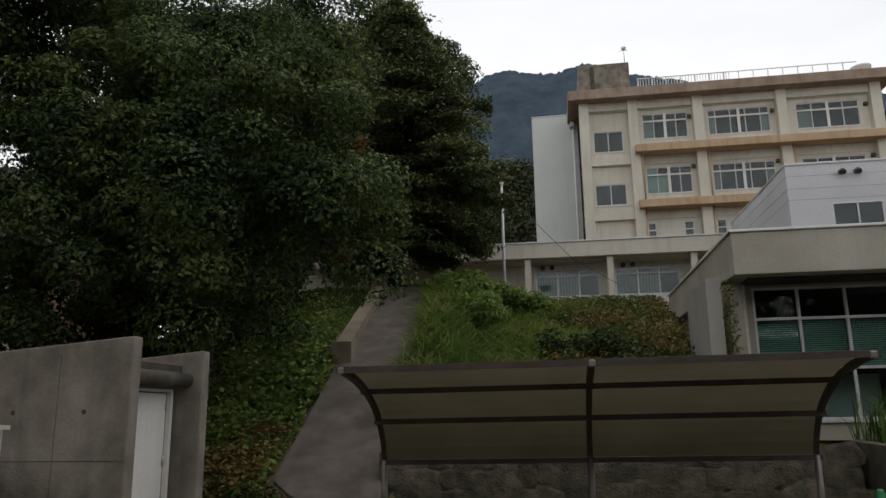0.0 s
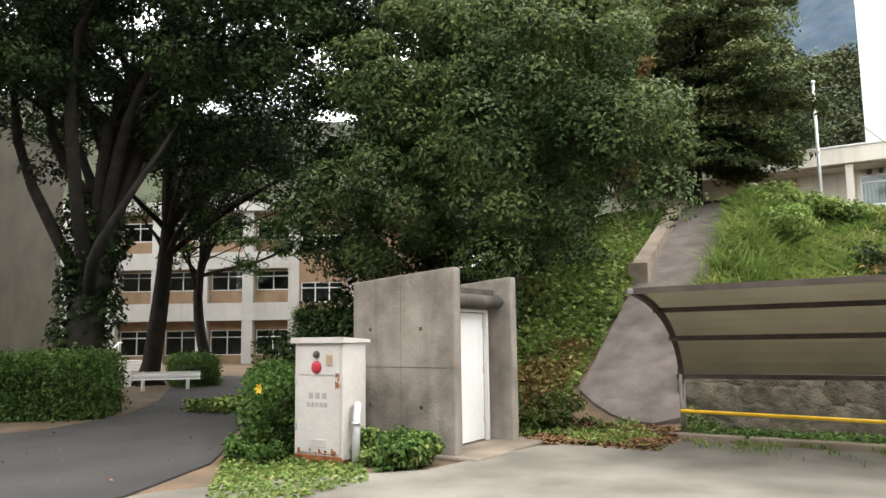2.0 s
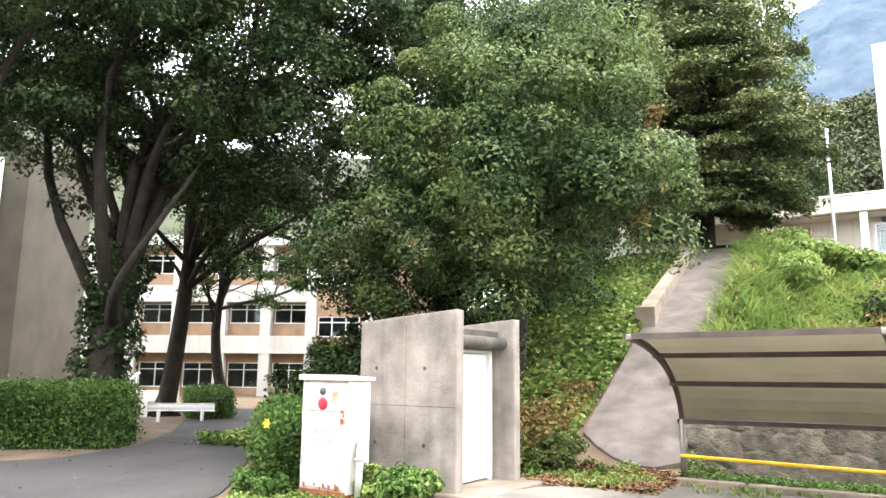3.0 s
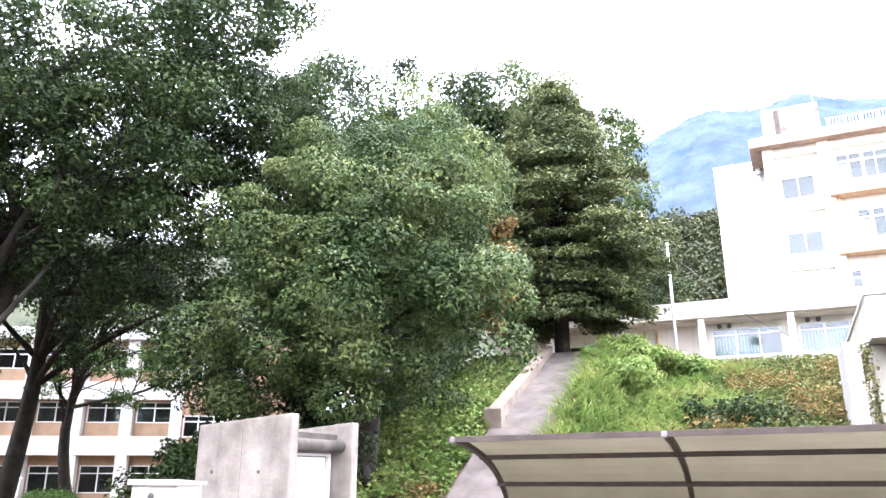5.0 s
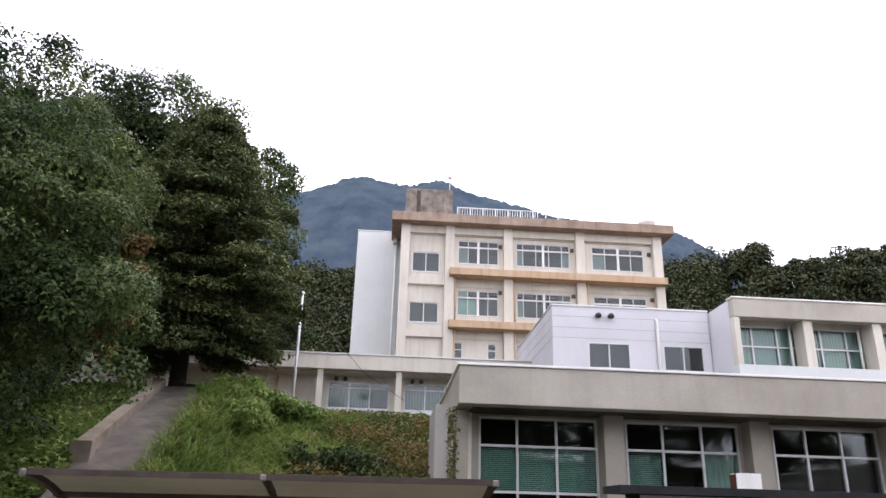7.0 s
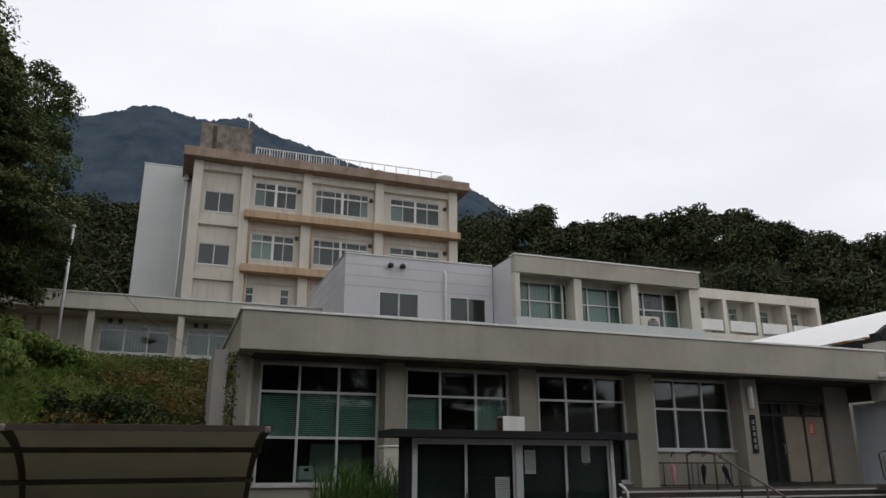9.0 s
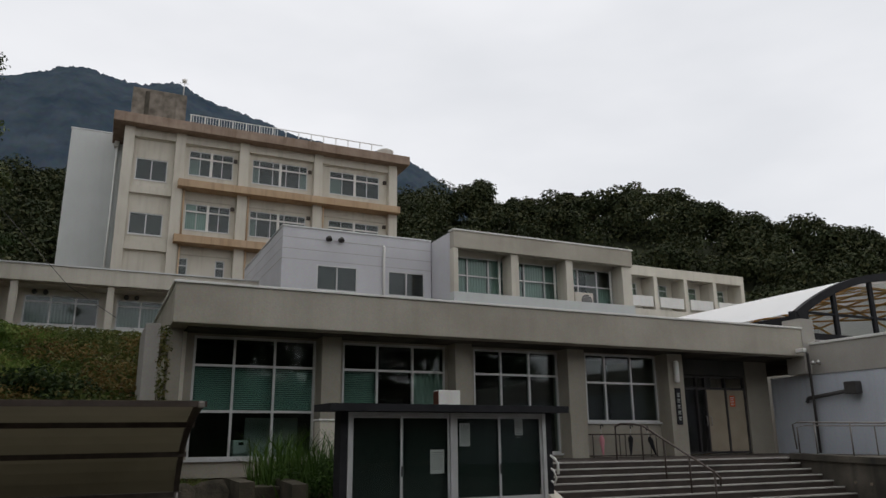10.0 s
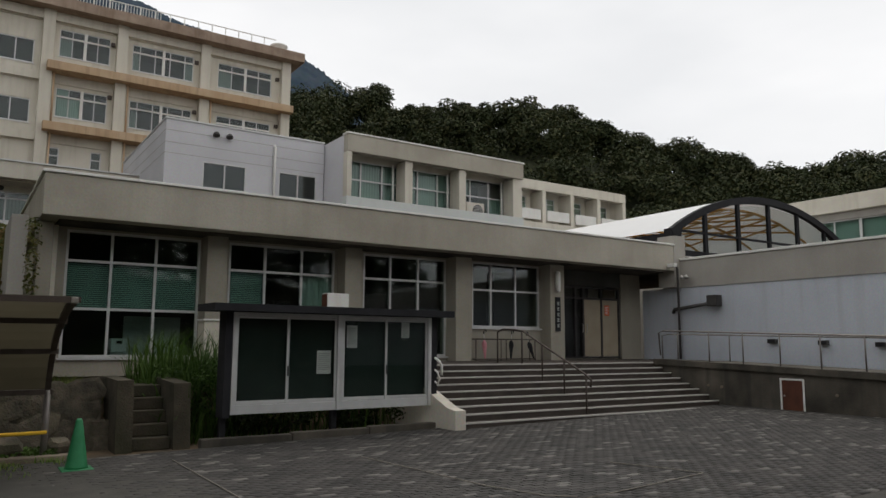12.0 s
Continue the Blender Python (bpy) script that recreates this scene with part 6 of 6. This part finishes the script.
    door = part("door", box(0.05, 0.81, -0.016, -0.002, 0.17, 1.175, 0.005), M["cabinetpaint"], c)
    part("lamp", lathe([(0.085, 0), (0.085, 0.015), (0.07, 0.03), (0.03, 0.04)], 20), M["red"], c, "round red lamp").matrix_local = pose(0.41, -0.014, 1.30, 90, 0, 0)
    part("bell", lathe([(0.05, 0), (0.05, 0.02), (0.035, 0.045), (0.015, 0.05)], 16), M["bronze"], c, "small dark bell").matrix_local = pose(0.41, -0.014, 1.47, 90, 0, 0)
    for k in range(5):
        part("louvre", box(0.58, 0.69, -0.026, -0.014, 1.33 + 0.03 * k, 1.345 + 0.03 * k), M["orange"], c)
    for k in range(3):
        part("louvre", box(0.30, 0.58, -0.03, -0.016, 0.26 + 0.035 * k, 0.28 + 0.035 * k), M["cabinetpaint"], door)
    bars = bmesh.new()
    for k in range(3):
        box(0.27 + 0.12 * k, 0.35 + 0.12 * k, -0.019, -0.0165, 0.88, 0.96, bm=bars)
    part("writing", bars, M["ink"], door)
    bars = bmesh.new()
    for k in range(5):
        box(0.24 + 0.075 * k, 0.30 + 0.075 * k, -0.019, -0.0165, 0.77, 0.83, bm=bars)
    part("writing", bars, M["ink"], door)
    for z in (0.45, 1.05):
        part("hinge", box(0.02, 0.045, -0.02, -0.002, z, z + 0.1), M["steel"], c)
    for k in range(26):
        x, w, h = rng.uniform(0.02, 0.79), rng.uniform(0.01, 0.06), rng.uniform(0.01, 0.07)
        z = 0.15 + rng.uniform(0, 0.05) if k < 16 else rng.uniform(1.0, 1.2)
        if k >= 16:
            x, w, h = rng.uniform(0.74, 0.82), 0.012, rng.uniform(0.04, 0.16)
        part("rust_patch", box(x, x + w, -0.0185 - 0.0001 * k, -0.0165, z, z + h), M["rust"], c, "rust breaking through the paint")
    part("drain_pipe", tube([(0.85, 0.25, 0.75), (0.95, 0.2, 0.80), (0.97, 0.15, 0.72), (0.97, 0.12, -0.05)], 0.05, 12), M["alu"], c, "grey bent pipe with clamp")
    part("pipe_clamp", lathe([(0.065, 0), (0.065, 0.04)], 14, at=(0.97, 0.13, 0.55)), M["steel"], c)
    return c


cabinet()

# yellow flower beside the hedge
fl = thing("yellow_flower", (-9.28, 7.62, 0.86), 0, "single yellow flower over the hedge", "flower")
bm = bmesh.new()
for k in range(6):
    a = math.pi * k / 3
    v = [bm.verts.new(q) for q in ((0, 0, 0), (0.05 * math.cos(a - 0.4), -0.02, 0.05 * math.sin(a - 0.4)), (0.085 * math.cos(a), -0.03, 0.085 * math.sin(a)), (0.05 * math.cos(a + 0.4), -0.02, 0.05 * math.sin(a + 0.4)))]
    bm.faces.new(v)
part("petals", bm, M["yellow"], fl)
part("stem", tube([(0, 0, 0), (0.02, 0.1, -0.3)], 0.006, 5), M["hedge"], fl)


def guard_rail():
    g = thing("guard_rail", (-22.6, 15.9, -0.14), 41, "short white guard rail beside the drive", "guard rail")
    prof = [(0, 0.35), (0.04, 0.39), (0.0, 0.45), (0.0, 0.5), (0.04, 0.56), (0, 0.62)]
    part("beam", prism([*prof, *[(y + 0.012, z) for y, z in prof[::-1]]], "x", -0.9, 1.3), M["whitemetal"], g)
    for x in (-0.5, 0.9):
        part("post", tube([(x, 0.08, -0.1), (x, 0.08, 0.62)], 0.06, 10), M["whitemetal"], g)
    part("end_plate", box(-1.05, -0.86, -0.06, 0.08, 0.15, 0.68, 0.03), M["whitemetal"], g)
    return g


guard_rail()

# steps with rails before the old wing
far_steps = thing("far_steps", (-36.5, 24.3, -0.2), 33, "pale outdoor steps with thin white rails", "stairs")
for k in range(4):
    part("step", box(-1.2, 1.2, 0.32 * k, 1.6, 0.15 * k, 0.15 * (k + 1) - 0.003), M["nosing"], far_steps)
for x in (-1.1, 1.1):
    part("rail", tube([(x, 0, 0.9), (x, 1.4, 1.55), (x, 1.8, 1.55)], 0.035), M["whitemetal"], far_steps)
    for y, z in ((0.05, 0.92), (1.4, 1.55)):
        part("post", tube([(x, y, z - 0.9), (x, y, z)], 0.03), M["whitemetal"], far_steps)


# ---- notice case ----
def notice_case():
    n = thing("notice_case", (3.93, 12.45, 0.03), 1.2, "glazed notice case with black roof and dark felt", "notice board")
    W, z0, z1 = 4.04, 0.40, 2.122
    part("roof", prism([(-0.42, 2.125), (0.55, 2.14), (0.55, 2.26), (-0.42, 2.25)], "x", -0.44, W + 0.30), M["black"], n, "black flat roof")
    for x in (-0.13, W + 0.004):
        part("side_panel", box(x, x + 0.126, -0.05, 0.3, z0 - 0.05, 2.135), M["black"], n, "black side panel")
    for x in (-0.10, W / 2 - 0.05, W):
        part("leg", box(x, x + 0.10, 0.14, 0.26, -0.15, z0 - 0.052 if x != W / 2 - 0.05 else 2.135), M["black"], n)
    for x in (0.0, W / 2 - 0.055, W / 2 + 0.0, W - 0.08):
        part("stile", box(x + 0.004, x + 0.08, -0.05, 0.07, z0, z1, 0.004), M["alu"], n, "silver frame stile")
    for a, b in ((0.085, W / 2 - 0.06), (W / 2 + 0.085, W - 0.085)):
        part("apron", box(a, b, -0.03, 0.06, z0, z0 + 0.15, 0.004), M["alu"], n)
        part("head", box(a, b, -0.03, 0.06, z1 - 0.06, z1, 0.004), M["alu"], n)
        part("back_board", box(a, b, 0.10, 0.13, z0 + 0.15, z1 - 0.06), M["pinboard"], n, "dark green felt board")
        m = (a + b) / 2
        for k, (p0, p1) in enumerate(((a, m + 0.03), (m - 0.03, b))):
            y = 0.0 if k else 0.022
            sash = part("sash", wall_with_holes(p0, p1, z0 + 0.155, z1 - 0.065, [(p0 + 0.035, p1 - 0.035, z0 + 0.22, z1 - 0.10)], y - 0.01, y + 0.01), M["alu"], n)
            part("pane", box(p0 + 0.035, p1 - 0.035, y - 0.002, y + 0.002, z0 + 0.22, z1 - 0.10), M["clearglass"], sash).visible_shadow = False
        part("finger_pull", box(m - 0.015, m + 0.012, -0.016, -0.011, 1.02, 1.2), M["black"], n)
    for x, z, w, h in ((1.62, 1.05, 0.28, 0.42), (2.22, 1.52, 0.22, 0.42), (3.42, 1.72, 0.18, 0.3)):
        note = part("paper_note", box(x, x + w, 0.092, 0.097, z, z + h), M["paper"], n, "white paper notice")
        bars = bmesh.new()
        for k in range(9):
            box(x + 0.03, x + w - 0.03 - 0.04 * (k % 3 == 2), 0.0895, 0.0915, z + h - 0.06 - 0.036 * k, z + h - 0.048 - 0.036 * k, bm=bars)
        part("writing", bars, M["curtain"], note)
    return n


notice_case()
for x0, x1 in ((3.45, 5.0), (5.02, 6.5), (6.52, 7.98)):
    solid("bed_kerb", box(x0, x1, 12.3, 12.48, -0.2, G((x0 + x1) / 2) + 0.13, 0.015), M["darkconc"], "mossy concrete kerb of the planting bed", "kerb", "bed kerbs")


# ---- stone wall and the little steps ----
def rock(w, h, d, seed):
    r = np.random.default_rng(seed)
    bm = bmesh.new()
    n = 7
    front, mid, back = [], [], []
    for k in range(n):
        a = 2 * math.pi * k / n + r.uniform(-0.2, 0.2)
        s = r.uniform(0.86, 1.08)
        x, z = math.copysign(abs(math.cos(a)) ** 0.6, math.cos(a)) * w / 2 * s, math.copysign(abs(math.sin(a)) ** 0.6, math.sin(a)) * h / 2 * s
        front.append(bm.verts.new((x * 0.7, -d * r.uniform(0.85, 1.1), z * 0.7)))
        mid.append(bm.verts.new((x, -d * 0.45, z)))
        back.append(bm.verts.new((x * 0.98, d * 0.4, z * 0.98)))
    bm.faces.new(front)
    for p_, q_ in ((front, mid), (mid, back)):
        for k in range(n):
            bm.faces.new((p_[k], q_[k], q_[(k + 1) % n], p_[(k + 1) % n]))
    bmesh.ops.recalc_face_normals(bm, faces=bm.faces)
    for f in bm.faces:
        f.smooth = False
    return mesh_of("stone", bm, M["stone"])


def stone_wall():
    w = thing("stone_wall", (-5.25, 13.3, -0.2), 0, "rough dry fieldstone retaining wall under the bank", "wall")
    part("mortar_core", prism([(0.0, -0.1), (0.75, -0.1), (0.75, 1.12), (0.14, 1.14)], "x", 0.0, 7.35), M["mortar"], w)
    shapes = [rock(0.58, 0.44, 0.026, k) for k in range(12)]
    k = 0
    for row in range(4):
        x = 0.1 + 0.17 * (row % 2)
        while x < 7.25:
            wd = rng.uniform(0.30, 0.52)
            ob = part("stone", shapes[k % 12], M["stone"], w)
            ob.matrix_local = pose(x + wd / 2, -0.01 + 0.045 * row, 0.15 + 0.29 * row + rng.normal() * 0.03, rng.normal() * 4 - 8, rng.normal() * 18, 0) @ Matrix.Diagonal((wd / 0.44, 1, rng.uniform(0.85, 1.05), 1))
            x += wd * 0.93
            k += 1
    return w


stone_wall()
for x, y, s in ((0.75, 12.75, 0.6), (0.25, 12.8, 0.5), (1.45, 12.85, 0.4)):
    o = solid("boulder", bmesh.new(), M["stone"], "rounded pale boulder at the wall foot", "stone", "boulders")
    o.data = rock(0.55 * s * 1.6, 0.4 * s * 1.4, 0.3 * s, int(x * 40 + 90))
    o.matrix_world = pose(x, y, G(x) + 0.14, -70, 0, 10)


def garden_steps():
    g = thing("garden_steps", (2.22, 12.75, -0.1), 0, "narrow dark stone steps between sloping cheek walls", "stairs")
    for k in range(5):
        part("step", box(0.26, 0.86, 0.22 * k, 1.6, 0.2 * k, 0.2 * (k + 1) - 0.004, 0.015), M["mossy"], g)
    part("cheek_wall", prism([(-0.12, -0.1), (0.02, 1.12), (1.6, 1.14), (1.6, -0.1)], "x", 0.0, 0.25), M["mossy"], g)
    part("cheek_wall", prism([(-0.16, -0.1), (0.0, 1.06), (1.6, 1.12), (1.6, -0.1)], "x", 0.87, 1.14), M["mossy"], g)
    return g


garden_steps()


# ---- loose things by the entrance ----
def umbrella(name, at, lean, cloth, label):
    u = thing(name, at, 0, label, "umbrella")
    m = pose(0, 0, 0, *lean, 0)
    part("canopy", lathe([(0.012, 0.02), (0.03, 0.12), (0.05, 0.3), (0.075, 0.45), (0.07, 0.52), (0.02, 0.6)], 9), cloth, u, "furled canopy").matrix_local = m
    part("shaft", tube([(0, 0, 0), (0, 0, 0.78)], 0.008, 6), M["steel"], u).matrix_local = m
    part("crook", tube([(0, 0, 0.78), (0, 0, 0.86), (0.04, 0, 0.9), (0.08, 0, 0.87), (0.08, 0, 0.83)], 0.014, 8), M["black"], u).matrix_local = m
    return u


umbrella("umbrella", (12.9, 17.32, 1.17), (4, -6), M["pink"], "pink furled umbrella hung on the stand")
umbrella("umbrella", (13.85, 17.32, 1.17), (-3, 5), M["black"], "black furled umbrella hung on the stand")
umbrella("umbrella", (14.75, 17.3, 1.17), (0, -22), M["black"], "dark umbrella leaning on the window wall")

stand = thing("umbrella_stand", (12.45, 17.15, 1.172), 0, "low brown metal umbrella stand under the window", "umbrella stand")
for y in (0.0, 0.25):
    part("rail", tube([(0, y, 0.62), (2.2, y, 0.62)], 0.018), M["brownsteel"], stand)
for x in (0.0, 1.1, 2.2):
    for y in (0.0, 0.25):
        part("leg", tube([(x, y, 0), (x, y, 0.62)], 0.014), M["brownsteel"], stand)
part("tray", box(-0.02, 2.22, -0.02, 0.27, 0.03, 0.06), M["brownsteel"], stand)

plate = thing("name_board", (15.55, 17.08, 2.06), 0, "tall black name board with white writing on the column", "sign")
part("board", box(-0.10, 0.10, 0.0, 0.035, 0, 1.05, 0.006), M["black"], plate)
for k in range(5):
    bars = bmesh.new()
    for j in range(3):
        box(-0.055, 0.055 - 0.03 * (j == 1), -0.004, -0.001, 0.12 + 0.17 * k + 0.04 * j, 0.14 + 0.17 * k + 0.04 * j, bm=bars)
    box(-0.01, 0.01, -0.0045, -0.0005, 0.115 + 0.17 * k, 0.225 + 0.17 * k, bm=bars)
    part("writing", bars, M["curtain"], plate)

tube_lamp = thing("wall_lamp", (15.5, 17.02, 3.26), 0, "long white tube lamp on the column", "lamp")
part("shade", lathe([(0.05, 0), (0.08, 0.04), (0.08, 0.6), (0.05, 0.64)], 14), M["whitemetal"], tube_lamp)
part("bracket", box(-0.03, 0.03, 0.04, 0.1, 0.25, 0.4), M["steel"], tube_lamp)

cam_dome = thing("security_camera", (19.75, 16.2, 4.22), 0, "small white security camera under the fascia corner", "camera")
part("body", box(-0.08, 0.08, -0.24, 0.06, 0.0, 0.13, 0.02), M["whitemetal"], cam_dome)
part("bracket", tube([(0, 0.02, 0.05), (0, 0.12, -0.02), (0, 0.3, -0.02)], 0.03), M["whitemetal"], cam_dome)
flood = thing("flood_lamp", (20.2, 16.0, 3.85), 0, "small grey twin flood lamp on the gallery wall", "lamp")
for k in (-0.1, 0.1):
    part("head", lathe([(0.03, 0), (0.07, 0.06), (0.075, 0.12)], 14), M["steel"], flood).matrix_local = pose(-0.1, k, 0.02, 60, 0, 40)
part("base", box(-0.02, 0.07, -0.06, 0.06, 0.0, 0.1, 0.01), M["steel"], flood)

conduit = thing("wall_conduit", (20.34, 15.2, 2.8), 0, "dark pipe and box across the gallery wall", "pipe")
part("pipe", tube([(0, 1.4, -0.05), (-0.06, 1.3, 0.05), (-0.06, -0.1, 0.2)], 0.06, 10), M["bronze"], conduit)
part("junction_box", box(-0.25, 0.05, -0.5, -0.12, 0.1, 0.46, 0.02), M["bronze"], conduit, "square dark junction box")
rain = thing("downpipe", (20.2, 16.25, 1.2), 0, "thin dark downpipe in the corner", "pipe")
part("pipe", tube([(0, 0, 0), (0, 0, 3.0), (0.0, 0.1, 3.2)], 0.04, 8), M["bronze"], rain)
for y in np.arange(13.0, -2, -1.55):
    lamp = thing("wall_light", (20.34, y, 1.75 - (14 - y) * 0.03), 0, "small dark louvred light on the gallery wall", "lamp", "gallery wall lights")
    part("case", box(-0.07, 0.08, -0.13, 0.13, 0, 0.13, 0.01), M["bronze"], lamp)
    part("lens", box(-0.075, -0.071, -0.11, 0.11, 0.02, 0.11), M["black"], lamp)

meter = thing("meter_box", (7.15, 15.7, 0.95), 0, "white rust-streaked equipment box on a post", "box")
part("case", box(0, 0.55, 0, 0.32, 1.25, 1.85, 0.015), M["whitemetal"], meter)
part("side_panel", box(-0.01, -0.002, 0.02, 0.3, 1.27, 1.83), M["wood"], meter, "rusted brown side")
part("post", box(0.2, 0.3, 0.1, 0.2, -0.2, 1.248), M["steel"], meter)
unit_box = thing("equipment_cabinet", (4.4, 15.9, 0.75), 0, "pale equipment cabinet beside the column", "cabinet")
part("case", box(0, 0.5, 0, 0.45, 0.0, 1.35, 0.015), M["cream"], unit_box)
part("lid", box(-0.03, 0.53, -0.03, 0.47, 1.352, 1.39, 0.008), M["whitemetal"], unit_box)
board_in = thing("white_board", (3.3, 18.7, 1.1), 0, "pale partition standing inside the office window", "partition")
part("panel", box(0, 1.3, 0, 0.05, 0.1, 1.15, 0.01), M["paper"], board_in)
part("foot", box(0.1, 1.2, -0.15, 0.2, 0.0, 0.09), M["steel"], board_in)
copier = thing("office_machine", (2.95, 18.1, 1.1), 0, "small white office machine on a stand behind the glass", "machine")
part("stand", box(0, 0.34, 0, 0.34, 0, 0.3), M["curtain"], copier)
part("body", box(0.0, 0.34, 0.0, 0.34, 0.302, 0.62, 0.03), M["paper"], copier)
part("display", box(0.12, 0.24, -0.006, -0.001, 0.5, 0.57), M["black"], copier)

cone = thing("traffic_cone", (1.51, 11.3, G(1.51)), 0, "green plastic traffic cone on the paving", "traffic cone")
part("base", box(-0.2, 0.2, -0.2, 0.2, 0.0, 0.035, 0.012), M["conegreen"], cone)
part("body", lathe([(0.15, 0.035), (0.14, 0.06), (0.045, 0.66), (0.03, 0.69), (0.022, 0.68)], 24), M["conegreen"], cone)

for nm_, pts, lb_ in (("ground_rope", [(2.75, 11.2), (2.74, 9.5), (2.72, 7.6), (2.8, 6.0)], "thin pale rope lying on the paving"),
                      ("ground_rope", [(5.1, 9.9), (5.2, 8.6), (5.3, 7.1), (5.5, 6.3), (5.75, 6.05)], "frayed rope lying on the paving"),
                      ("ground_rope", [(5.45, 5.9), (6.6, 6.0), (8.0, 6.15), (7.9, 6.7), (7.65, 7.4)], "bent rope lying on the paving")):
    solid(nm_, tube([(x, y, G(x) + 0.035) for x, y in pts], 0.007, 6), M["rope"], lb_, "rope", "ropes on the paving")

# creeper on the wing slab and corner
at, nm = clump_points(np.array([(1.15, 16.45, 1.2 + 0.3 * k) for k in range(10)]), np.full(10, 0.16), 700, 1.2, 0.4)
stuff("wall_creeper", leaves("wall_creeper", at, nm, 0.075, M["weeds"], 0.6), "thin creeper climbing the office corner", "creeper")


# ---- block paving ----
def paving():
    L, Wd, gap = 0.20, 0.10, 0.006
    shape = box(gap / 2, L - gap / 2, gap / 2, Wd - gap / 2, -0.04, 0.024)
    for v in shape.verts:
        if v.co.z > 0:
            v.co.x += 0.004 if v.co.x < L / 2 else -0.004
            v.co.y += 0.004 if v.co.y < Wd / 2 else -0.004
    me = mesh_of("paver", shape, M["paver"])
    base = np.array([v.co[:] for v in me.vertices])
    faces = np.array([p.vertices[:] for p in me.polygons if p.normal.z > -0.5])
    field = thing("block_paving", (0, 0, 0), 0, "grey concrete block paving of the forecourt", "paving", kind="structure")
    offs, rows = [], int((12.28 - 4.4) / Wd)
    near = 0
    for j in range(rows):
        y = 4.4 + j * Wd
        x = -1.4 + (0.5 * L if j % 2 else 0.0)
        while x < 16.3:
            z = G(x) + rng.normal() * 0.0012
            if 3.4 < x < 7.4 and 5.9 < y < 7.35 and near < 300:
                ob = new("paver", me)
                ob.parent = field
                ob.location = (x, y, z)
                near += 1
            else:
                offs.append((x, y, z))
            x += L
    offs = np.array(offs)
    v = (base[None] + offs[:, None]).reshape(-1, 3)
    q = (faces[None] + (np.arange(len(offs)) * len(base))[:, None, None]).reshape(-1, 4)
    rest = part("paver_field", raw_mesh("paver_field", v, q, M["paverfar"]), M["paverfar"], field)
    tagged(rest, kind="stuff")


paving()
